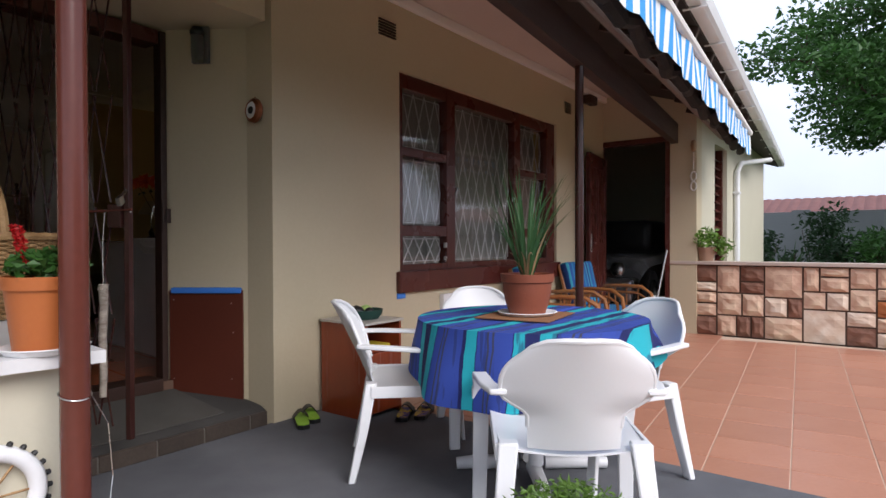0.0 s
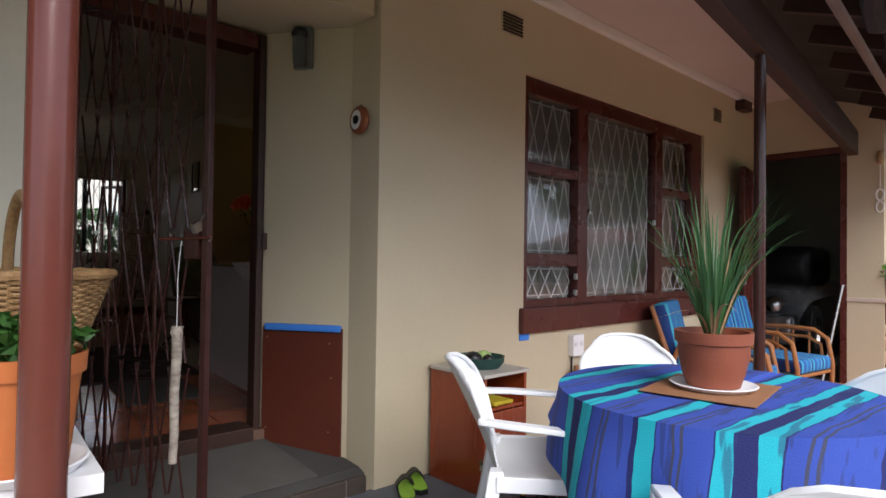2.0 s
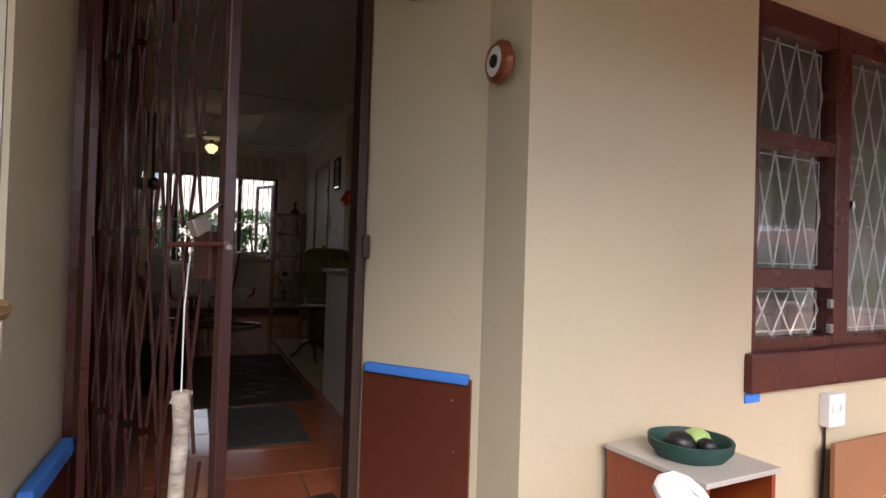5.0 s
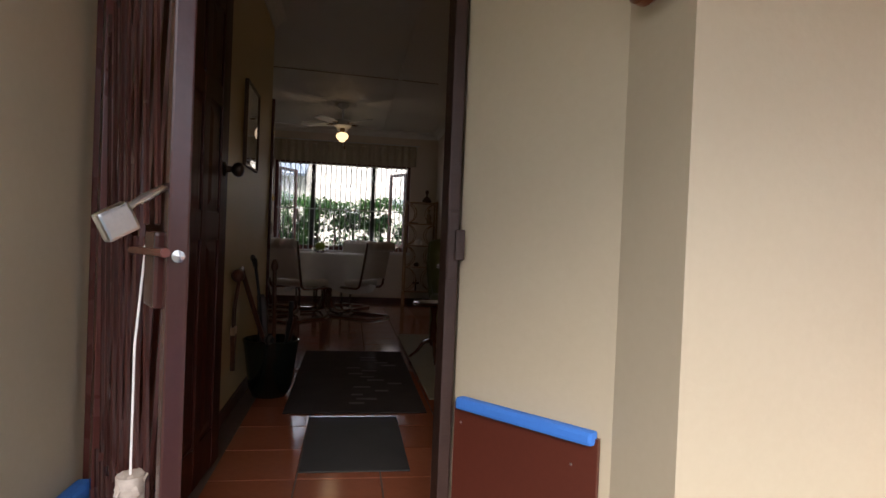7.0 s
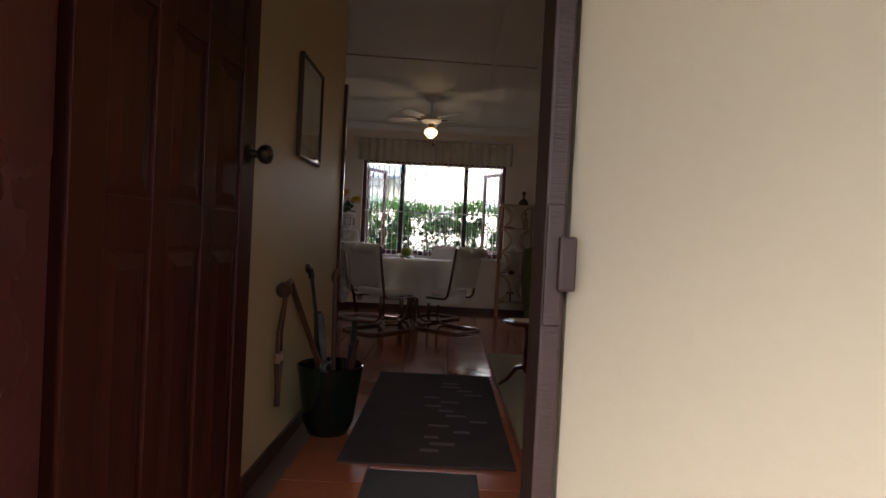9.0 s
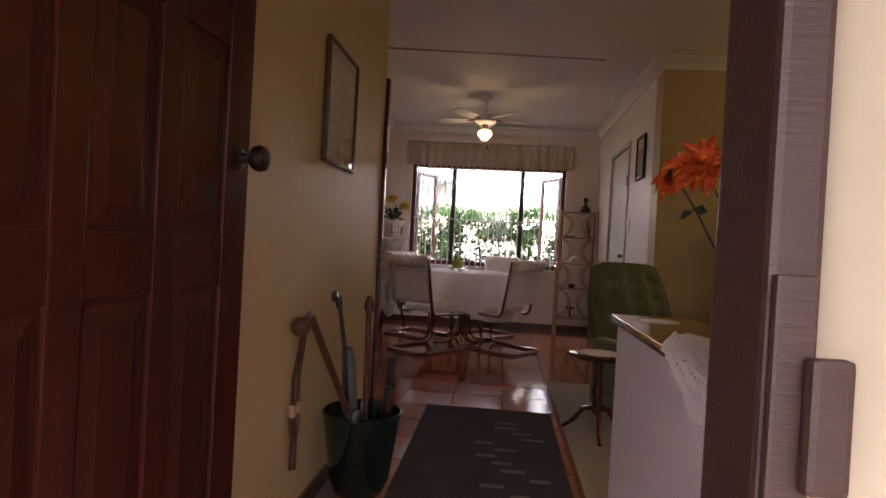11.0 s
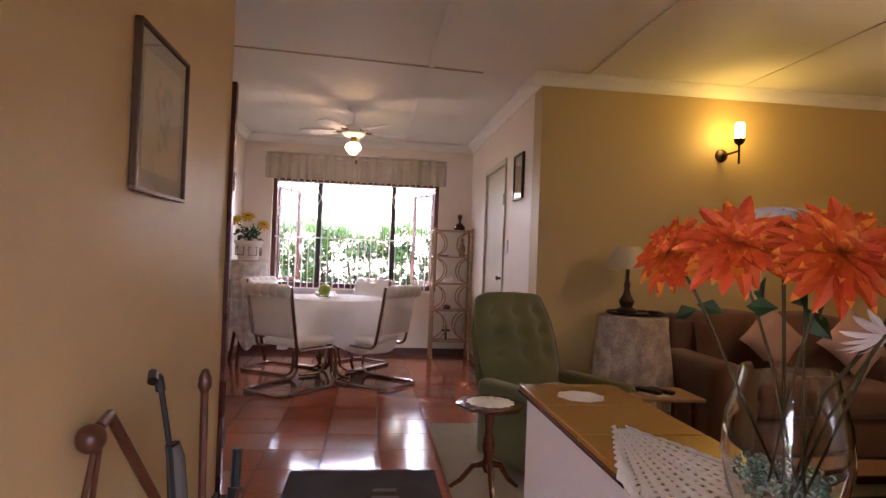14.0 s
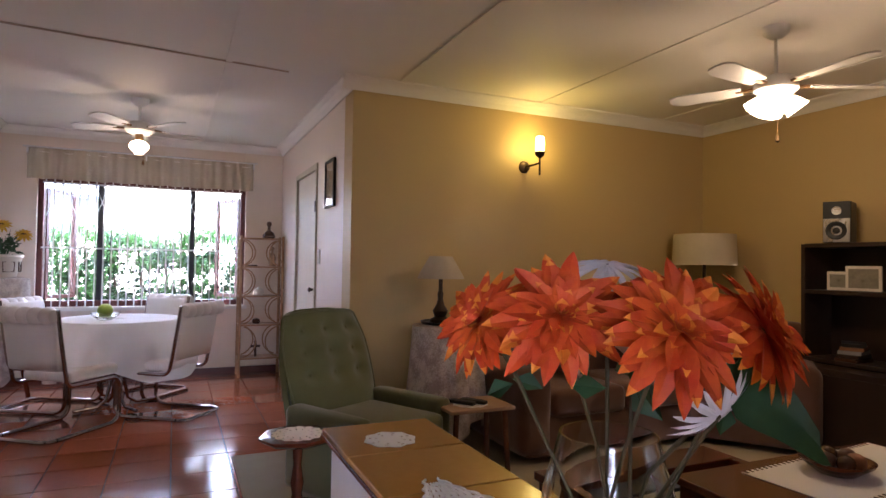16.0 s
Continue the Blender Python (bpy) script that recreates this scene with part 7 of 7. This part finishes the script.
part("piping", tube(B(), [back_pt(0, v / 10) for v in range(11)] + [back_pt(u / 10, 1) for u in range(1, 10)] + [back_pt(1, 1 - v / 10) for v in range(11)], 0.008, 6), GREENV, ac, "", True)
for bu in (0.22, 0.5, 0.78):
    for bv in (0.42, 0.62, 0.82):
        part("button", lathe(B(), [(0.012, 0), (0.009, 0.006), (0, 0.008)], 10), GREENV, ac).matrix_basis = Matrix.Translation(back_pt(bu, bv)) @ pose(0, 0, 0, -100, 0, 0)
part("seat_cushion", box(B(), -0.25, 0.25, -0.27, 0.30, 0.26, 0.43, 0.055, seg=4), GREENV, ac, "", True)
part("base", box(B(), -0.27, 0.27, -0.30, 0.26, 0.03, 0.27, 0.02), GREENV, ac, "", True)
for s in (-1, 1):
    part("armrest", box(B(), s * 0.315 - 0.06, s * 0.315 + 0.06, -0.30, 0.25, 0.06, 0.49, 0.05, seg=4), GREENV, ac, "", True)

# tripod wine table with a doily
tt = thing("tripod_table", "small mahogany tripod table with a scalloped top", "table", at=(0.375, 3.06, Z + 0.012))
part("tabletop", lathe(B(), [(0, 0.44), (0.15, 0.44), (0.165, 0.452), (0.165, 0.462), (0.155, 0.466), (0, 0.460)], 24, wave=lambda a, j: 1 + 0.05 * math.cos(8 * a)), TABLEW, tt, "", True)
part("column", lathe(B(), [(0.018, 0.12), (0.032, 0.15), (0.022, 0.20), (0.030, 0.25), (0.018, 0.33), (0.024, 0.40), (0.04, 0.44)], 16), TABLEW, tt, "", True)
for k in range(3):
    a = 2.094 * k + 0.5
    c, s = math.cos(a), math.sin(a)
    part("leg", tube(B(), [(0.015 * c, 0.015 * s, 0.16), (0.08 * c, 0.08 * s, 0.14), (0.14 * c, 0.14 * s, 0.06), (0.20 * c, 0.20 * s, 0.012)], 0.018, 8, r2=0.010), TABLEW, tt, "", True)
doily((0.375, 3.06, Z + 0.479), 0.115, "round white lace doily on the tripod table", 14)

# cloth-covered side table with a lamp
SD = (1.58, 4.10)
sd = thing("side_table", "round dark side table under a patterned cloth", "table", at=(*SD, Z + 0.012))
part("tabletop", lathe(B(), [(0, 0.80), (0.22, 0.80), (0.22, 0.82), (0, 0.82)], 28), TABLEW, sd, "", True)
part("column", lathe(B(), [(0.12, 0), (0.12, 0.03), (0.03, 0.06), (0.03, 0.80)], 16), TABLEW, sd, "", True)
hanging_cloth("patterned_cloth", (*SD, Z + 0.838), 0.224, 0.60, 8, surf("damask_cloth", (0.58, 0.50, 0.43), (0.36, 0.29, 0.25), 0.9, 11, 90, 0.2, amount=1.6), "pale damask cloth hanging over the side table", 2, 0.12)
solid("dark_tray", lathe(B(), [(0, 0), (0.19, 0), (0.20, 0.018), (0.193, 0.018), (0.185, 0.006), (0, 0.006)], 28), BLACK, "dark round tray on the side table", "tray", at=(1.60, 4.10, Z + 0.842), smooth=True)
tl = thing("table_lamp", "table lamp with a cream shade on a carved dark base", "lamp", at=(1.55, 4.14, Z + 0.849))
part("base", lathe(B(), [(0, 0), (0.07, 0), (0.075, 0.02), (0.04, 0.04), (0.055, 0.08), (0.03, 0.12), (0.018, 0.16), (0.022, 0.20), (0.014, 0.22), (0.014, 0.34)], 20), BRONZE, tl, "", True)
part("shade", thicken(lathe(B(), [(0.165, 0.305), (0.15, 0.34), (0.08, 0.46)], 28), 0.003), surf("cream_lampshade", (0.52, 0.45, 0.33), (0.46, 0.39, 0.28), 0.8, 6), tl, "cream fabric lampshade", True)
solid("small_bowl", lathe(B(), [(0, 0), (0.03, 0), (0.045, 0.025), (0.04, 0.025), (0, 0.01)], 16), BRONZE, "small brass dish on the dark tray", "dish", at=(1.70, 4.04, Z + 0.849), smooth=True)

# small side table with remote controls
rt = thing("occasional_table", "small light wooden occasional table", "table", at=(1.42, 3.38, Z + 0.012))
part("tabletop", box(B(), -0.20, 0.20, -0.15, 0.15, 0.43, 0.45, 0.006), BAMBOO, rt)
for x in (-0.15, 0.15):
    for y in (-0.11, 0.11):
        part("leg", tube(B(), [(x, y, 0.43), (x * 1.15, y * 1.15, 0)], 0.016, 8), TABLEW, rt)
doily((1.40, 3.37, Z + 0.463), 0.10, "white lace doily under the remote controls", 10)
for i, dx in enumerate((-0.04, 0.035)):
    t = thing("remote_control", "black television remote control on the doily", "remote", "remote controls", at=(1.39 + dx, 3.37, Z + 0.466), turn=35)
    part("case", box(B(), -0.022, 0.022, -0.08, 0.08, 0, 0.02, 0.007), BLACK, t, "", True)
    part("keypad", box(B(), -0.015, 0.015, -0.06, 0.06, 0.0195, 0.022), surf("grey_keys", (0.06, 0.06, 0.065), None, 0.6), t)


def sofa(name, label, at, turn, w, seats, cushions):
    t = thing(name, label, "sofa", at=at, turn=turn)
    h = w / 2
    part("base", box(B(), -h + 0.05, h - 0.05, -0.36, 0.38, 0.04, 0.30, 0.03, seg=3), SOFA, t, "", True)
    sw_ = (w - 0.44) / seats
    for k in range(seats):
        x0 = -h + 0.22 + sw_ * k
        part("seat_cushion", box(B(), x0 + 0.005, x0 + sw_ - 0.005, -0.20, 0.42, 0.28, 0.46, 0.07, seg=4), SOFA, t, "", True)
        bm = grid(B(), 16, 14, lambda u, v: Vector((x0 + sw_ * (0.01 + 0.98 * u), -0.16 - 0.14 * v - 0.10 * max(0, v - 0.8) * 3 + 0.07 * math.sin(math.pi * u) ** 0.5 * math.sin(math.pi * min(1, 0.1 + v * 0.9)), 0.42 + 0.46 * math.sin(v * math.pi / 2) * (0.93 + 0.07 * math.sin(math.pi * u)))))
        part("back_cushion", bm, SOFA, t, "", True)
    part("back_frame", box(B(), -h + 0.06, h - 0.06, -0.45, -0.26, 0.05, 0.84, 0.08, seg=4), SOFA, t, "", True)
    for s in (-1, 1):
        part("armrest", box(B(), s * (h - 0.12) - 0.12, s * (h - 0.12) + 0.12, -0.42, 0.40, 0.04, 0.60, 0.10, seg=5), SOFA, t, "", True)
    return t


sofa("sofa", "brown velour two-seat sofa against the yellow wall", (2.62, 3.86, Z + 0.012), 180, 1.62, 2, 1)
sofa("sofa", "brown velour armchair beside the sofa", (3.72, 3.50, Z + 0.012), 128, 1.02, 1, 1)


def scatter(at, rx, rz, label):
    def f(u, v):
        a, b = (u - 0.5) * 2, (v - 0.5) * 2
        return Vector((a * 0.19 * (1 - 0.12 * (1 - b * b)), 0, b * 0.19 * (1 - 0.12 * (1 - a * a))))
    bm = B()
    for s in (-1, 1):
        grid(bm, 12, 12, lambda u, v: f(u, v) + Vector((0, s * 0.065 * ((1 - (2 * u - 1) ** 4) * (1 - (2 * v - 1) ** 4)) ** 0.6, 0)))
    bmesh.ops.remove_doubles(bm, verts=bm.verts, dist=0.001)
    ob = solid("scatter_cushion", bm, CUSH, label, "cushion", "scatter cushions", smooth=True)
    ob.matrix_basis = Matrix.Translation(at) @ pose(0, 0, 0, rx, 0, rz) @ pose(0, 0, 0, 0, 45, 0)
    return ob


scatter((2.42, 3.80, 0.79), -14, 8, "dusty pink scatter cushion propped on the sofa")
scatter((3.02, 3.80, 0.77), -14, -6, "dusty pink scatter cushion propped on the sofa")
scatter((3.64, 3.52, 0.77), -14, -40, "dusty pink scatter cushion on the armchair")

# wall light
sc = thing("wall_sconce", "black iron wall light with a lit glass chimney", "wall light", at=(2.38, 4.40, 2.10))
part("back_plate", lathe(B(), [(0, 0), (0.05, 0), (0.045, 0.015), (0.02, 0.025), (0, 0.025)], 20), BRONZE, sc, "", True).matrix_basis = pose(0, 0, 0, 90, 0, 0)
part("arm", tube(B(), [(0, -0.02, 0), (0.02, -0.10, 0.005), (0.03, -0.18, 0.01), (0.03, -0.18, 0.06)], 0.009, 8), BRONZE, sc, "", True)
part("finial", tube(B(), [(0.03, -0.18, 0.08), (0.03, -0.18, -0.085)], 0.008, 8), BRONZE, sc)
part("cup", lathe(B(), [(0.012, 0.05), (0.035, 0.07), (0.04, 0.095), (0.036, 0.10), (0, 0.09)], 18, (0.03, -0.18, 0)), BRONZE, sc, "", True)
s_ = part("chimney", lathe(B(), [(0.034, 0.10), (0.036, 0.14), (0.034, 0.20), (0.030, 0.215)], 18, (0.03, -0.18, 0)), glow("lit_chimney_glass", (1.0, 0.74, 0.16), 1.5), sc, "lit glass chimney", True)
s_.visible_shadow = False

# floor lamp in the corner
fl = thing("floor_lamp", "standard lamp with a wide cream drum shade", "lamp", at=(3.98, 4.06, Z + 0.012))
part("base", lathe(B(), [(0, 0), (0.15, 0), (0.14, 0.025), (0.02, 0.04), (0.014, 0.06), (0.014, 1.30)], 24), BRONZE, fl, "", True)
part("shade", thicken(lathe(B(), [(0.26, 1.27), (0.25, 1.53)], 32), 0.004), surf("cream_drum_shade", (0.60, 0.52, 0.38), (0.54, 0.46, 0.33), 0.8, 5), fl, "cream drum shade", True)

# wall unit with television, loudspeakers, photographs
wu = thing("wall_unit", "dark brown open wall unit with shelves", "cabinet", at=(4.0, 0.9, Z))
UNW = surf("wenge_veneer", (0.030, 0.016, 0.012), (0.02, 0.011, 0.008), 0.35, 4, 40, 0.05, stretch=(6, 6, 0.6))
for y in (0, 1.14, 2.28):
    part("side_panel", box(B(), 0, 0.32, y, y + 0.03, 0, 1.44, 0.003), UNW, wu)
part("back_panel", box(B(), 0.30, 0.318, 0.03, 2.28, 0.0, 1.44), UNW, wu)
for y0, y1 in ((0.03, 1.14), (1.17, 2.28)):
    for z in (0.03, 0.62, 1.10, 1.43):
        part("shelf", box(B(), 0.0, 0.30, y0, y1, z - 0.014, z + 0.014, 0.002), UNW, wu)
    part("door", box(B(), -0.014, 0.004, y0, y1, 0.05, 0.60, 0.003), UNW, wu)
part("base_top", box(B(), -0.20, 0.0, 1.17, 2.31, 0.56, 0.60, 0.004), UNW, wu)
part("base_front", box(B(), -0.20, -0.016, 1.17, 2.31, 0.0, 0.56, 0.004), UNW, wu)


def speaker(at, turn):
    t = thing("loudspeaker", "silver and black bookshelf loudspeaker on the wall unit", "loudspeaker", "loudspeakers", at=at, turn=turn)
    part("cabinet", box(B(), -0.085, 0.085, -0.10, 0.10, 0, 0.29, 0.008), BLACK, t)
    part("baffle", box(B(), -0.08, 0.08, -0.108, -0.10, 0.005, 0.17, 0.004), METAL, t)
    part("woofer", lathe(B(), [(0.062, 0), (0.064, 0.008), (0.055, 0.010), (0.025, -0.004), (0.02, 0.006), (0, 0.010)], 24), BLACK, t, "", True).matrix_basis = pose(0, -0.108, 0.085, 90, 0, 0)
    part("tweeter", lathe(B(), [(0.03, 0), (0.03, 0.006), (0.015, 0.004), (0, 0.008)], 18), METAL, t, "", True).matrix_basis = pose(0, -0.10, 0.225, 90, 0, 0)
    return t


speaker((4.14, 3.02, Z + 1.446), -68)
speaker((4.14, 1.10, Z + 1.446), -100)
tv = thing("television", "black flat television on the wall unit shelf", "television", at=(4.12, 1.45, Z + 0.636), turn=-90)
part("screen", box(B(), -0.40, 0.40, -0.03, 0.0, 0.03, 0.45, 0.006), surf("tv_glass", (0.01, 0.01, 0.012), None, 0.08), tv)
part("foot", box(B(), -0.15, 0.15, -0.08, 0.06, 0, 0.03, 0.006), BLACK, tv)
for y, w, h in ((2.98, 0.16, 0.13), (2.82, 0.22, 0.17)):
    t = thing("photo_frame", "small white photo frame on the wall unit shelf", "photo frame", "photo frames", at=(4.08, y, Z + 1.116), turn=-82)
    part("frame", box(B(), -w / 2, w / 2, -0.012, 0, 0, h, 0.004), VINYL, t)
    part("photo", box(B(), -w / 2 + 0.02, w / 2 - 0.02, -0.0145, -0.0125, 0.02, h - 0.02), surf("photo_print", (0.16, 0.15, 0.12), (0.30, 0.28, 0.22), 0.3, 20), t)
for k in range(5):
    solid("book", box(B(), -0.10, 0.10, -0.07, 0.07, 0, 0.024, 0.003), (BRNG, UNW, GREYW, CARD, BLACK)[k], "thin book in a flat pile on the wall unit", "book", "books on the wall unit", at=(4.10, 2.90, Z + 0.635 + 0.0255 * k), turn=8 * k)

# coffee table
ct = thing("coffee_table", "dark wooden coffee table with a lower shelf", "table", at=(1.65, 1.46, Z + 0.012))
part("tabletop", box(B(), 0, 1.25, 0, 0.64, 0.40, 0.43, 0.006), TABLEW, ct)
part("shelf", box(B(), 0.05, 1.20, 0.05, 0.59, 0.14, 0.16, 0.004), TABLEW, ct)
for x in (0.02, 1.17):
    for y in (0.02, 0.56):
        part("leg", box(B(), x, x + 0.06, y, y + 0.06, 0, 0.40, 0.004), TABLEW, ct)
lb = thing("low_bench", "narrow dark wooden bench with a sunken dark top", "bench", at=(1.23, 2.13, Z + 0.012))
part("rim", box(B(), 0, 0.96, 0.12, 0.31, 0.355, 0.39, 0.005), TABLEW, lb)
part("rim", box(B(), 0, 0.05, 0.0, 0.12, 0.355, 0.39, 0.005), TABLEW, lb)
part("rim", box(B(), 0.91, 0.96, 0.0, 0.12, 0.355, 0.39, 0.005), TABLEW, lb)
part("inset", box(B(), 0.05, 0.91, 0.0, 0.12, 0.345, 0.36), BLACK, lb, "dark sunken inset")
for x in (0.02, 0.89):
    for y in (0.02, 0.25):
        part("leg", box(B(), x, x + 0.05, y, y + 0.05, 0, 0.355, 0.004), TABLEW, lb)
rnn = thing("table_runner", "cream embroidered runner with a stitched edge on the coffee table", "runner", at=(2.36, 1.84, Z + 0.443), turn=4)
part("cloth", box(B(), -0.42, 0.50, -0.20, 0.20, 0, 0.003), WHITECL, rnn)
for k in range(30):
    part("stitch", box(B(), -0.41 + 0.03 * k, -0.40 + 0.03 * k, -0.198, -0.18, 0.003, 0.0045), BRNG, rnn)
    part("stitch", box(B(), -0.41 + 0.03 * k, -0.40 + 0.03 * k, 0.18, 0.198, 0.003, 0.0045), BRNG, rnn)
wb = thing("wooden_bowl", "dark wooden bowl of brown wooden eggs", "bowl", at=(2.28, 1.86, Z + 0.447))
part("bowl", lathe(B(), [(0, 0), (0.07, 0), (0.13, 0.045), (0.135, 0.055), (0.125, 0.055), (0.08, 0.018), (0, 0.012)], 28), TABLEW, wb, "", True)
for k in range(6):
    a = k * 1.05
    b2 = B()
    bmesh.ops.create_uvsphere(b2, u_segments=12, v_segments=8, radius=0.034)
    for v in b2.verts:
        v.co.x *= 1.25
    part("egg", b2, (STW, BRNG, CARD)[k % 3], wb, "", True).matrix_basis = pose(0.065 * math.cos(a), 0.065 * math.sin(a), 0.055, 0, 0, 50 * k)

# ---- stone wall, tiles ----
STC = bpy.data.materials.new("dressed_stone")
STC.use_nodes = True
nt = STC.node_tree
bs = nt.nodes["Principled BSDF"]
inf, rmp = nt.nodes.new("ShaderNodeObjectInfo"), nt.nodes.new("ShaderNodeValToRGB")
rmp.color_ramp.interpolation = "CONSTANT"
cols = [(0.0, (0.66, 0.47, 0.34)), (0.28, (0.64, 0.43, 0.31)), (0.50, (0.44, 0.16, 0.055)), (0.60, (0.22, 0.105, 0.07)), (0.70, (0.72, 0.58, 0.46)), (0.91, (0.28, 0.13, 0.085))]
el = rmp.color_ramp.elements
el[0].position, el[0].color = cols[0][0], (*cols[0][1], 1)
el[1].position, el[1].color = cols[1][0], (*cols[1][1], 1)
for p, c in cols[2:]:
    e_ = el.new(p)
    e_.color = (*c, 1)
nt.links.new(inf.outputs["Random"], rmp.inputs[0])
tcn, nz = nt.nodes.new("ShaderNodeTexCoord"), nt.nodes.new("ShaderNodeTexNoise")
nz.inputs["Scale"].default_value, nz.inputs["Detail"].default_value = 9, 6
nt.links.new(tcn.outputs["Object"], nz.inputs["Vector"])
mxn = nt.nodes.new("ShaderNodeMixRGB")
mxn.blend_type, mxn.inputs[0].default_value = "OVERLAY", 0.55
nt.links.new(rmp.outputs[0], mxn.inputs[1])
nt.links.new(nz.outputs["Fac"], mxn.inputs[2])
nt.links.new(mxn.outputs[0], bs.inputs["Base Color"])
bpn = nt.nodes.new("ShaderNodeBump")
bpn.inputs["Strength"].default_value, bpn.inputs["Distance"].default_value = 0.5, 0.02
nt.links.new(nz.outputs["Fac"], bpn.inputs["Height"])
nt.links.new(bpn.outputs[0], bs.inputs["Normal"])
bs.inputs["Roughness"].default_value = 0.75

sw_ = thing("low_wall_stone", "low wall of mixed cream, orange and brown dressed stone", "low wall", kind="structure")
part("core", box(B(), 5.24, 5.40, -5.2, -1.37, -0.3, 0.595), surf("stone_mortar", (0.10, 0.06, 0.042), (0.07, 0.042, 0.03), 0.9), sw_)
part("coping", box(B(), 5.19, 5.43, -5.2, -1.35, 0.595, 0.632, 0.006), surf("pale_coping", (0.56, 0.46, 0.40), (0.48, 0.39, 0.34), 0.6), sw_)
rs = random.Random(5)


def split(y0, y1, z0, z1, out):
    w, h = y1 - y0, z1 - z0
    if (w > 0.42 or h > 0.34 or (w * h > 0.05 and rs.random() < 0.75)) and min(w, h) > 0.13 or w > 0.5:
        if w / h > rs.uniform(0.8, 1.7):
            c = y0 + w * rs.uniform(0.34, 0.66)
            split(y0, c, z0, z1, out)
            split(c, y1, z0, z1, out)
        else:
            c = z0 + h * rs.uniform(0.34, 0.66)
            split(y0, y1, z0, c, out)
            split(y0, y1, c, z1, out)
    else:
        out.append((y0, y1, z0, z1))


cells = []
for k in range(4):
    split(-5.2 + 0.96 * k, -5.2 + 0.96 * (k + 1), ZV, 0.59, cells)
for y0, y1, z0, z1 in cells:
    bm = B()
    g_, n = 0.009, 4
    d0 = rs.uniform(0.010, 0.028)
    grid(bm, n, n, lambda u, v: Vector((-(0.008 + d0 * (0 if (u in (0, 1) or v in (0, 1)) else 1) + (0 if (u in (0, 1) or v in (0, 1)) else rs.uniform(-0.007, 0.007))), (y1 - y0 - 2 * g_) * (u - 0.5), (z1 - z0 - 2 * g_) * (v - 0.5))))
    edge = [e for e in bm.edges if e.is_boundary]
    ex = bmesh.ops.extrude_edge_only(bm, edges=edge)
    for v in ex["geom"]:
        if isinstance(v, bmesh.types.BMVert):
            v.co.x = 0.012
    part("stone", bm, STC, sw_).matrix_basis = pose(5.24, (y0 + y1) / 2, (z0 + z1) / 2)

# veranda tiles, laid parallel to the beam and askew to the house
TP = 0.345
tile_me = bpy.data.meshes.new("tile")
bm = box(B(), -TP / 2 + 0.003, TP / 2 - 0.003, -TP / 2 + 0.003, TP / 2 - 0.003, -0.010, 0, 0.0012, seg=1)
bm.to_mesh(tile_me)
bm.free()
tile_me.materials.append(TILEV)
LAID = pose(5.0, -2.29, ZV, 0, 0, 5.9)
for i in range(-23, 2):
    for j in range(-8, 7):
        c = LAID @ Vector((TP * (i + 0.5), TP * (j + 0.5), 0))
        if not (-2.6 < c.x < 5.15 and -4.45 < c.y < -0.45) or (-1.7 < c.x < 0.78 and c.y > -3.0):
            continue
        ob = new("tile", tile_me)
        ob.parent = floor_v
        ob.matrix_basis = LAID @ pose(TP * (i + 0.5), TP * (j + 0.5), 0)

# indoor tiles
TI = 0.335
itile = bpy.data.meshes.new("tile")
bm = box(B(), -TI / 2 + 0.003, TI / 2 - 0.003, -TI / 2 + 0.003, TI / 2 - 0.003, -0.008, 0, 0.0015, seg=1)
bm.to_mesh(itile)
bm.free()
itile.materials.append(TILEI)
rest = B()
for i in range(-5, 14):
    for j in range(-11, 13):
        x, y = -0.144 + TI * (i + 0.5), 3.475 + TI * (j + 0.5)
        if not (-1.72 < x < 4.3 and 0.15 < y < 7.4) or (x < -0.75 and y < 3.0 and x < -0.92):
            continue
        if x < 1.0:
            ob = new("tile", itile)
            ob.parent = floor_i
            ob.location = (x, y, Z)
        else:
            box(rest, x - TI / 2 + 0.003, x + TI / 2 - 0.003, y - TI / 2 + 0.003, y + TI / 2 - 0.003, Z - 0.008, Z)
tagged(part("tile_field", rest, TILEI, floor_i), "", "", "", "stuff")

# everything indoors turns with the rooms
ROOMS = {"indoor_floor", "wall_hall", "wall_dining_side", "wall_dining_end", "wall_dining_right", "wall_passage", "wall_living_back", "wall_living_end", "ceiling", "trim_cornice", "baseboard", "door_leaf"}
for ob in [o for o in scene.objects if o.parent is None and o.type in ("MESH", "EMPTY", "CURVE")]:
    if ob.name in ROOMS or (ob.name not in OUTDOORS and ob.name != "low_wall_stone"):
        ob.matrix_basis = TURN @ ob.matrix_basis
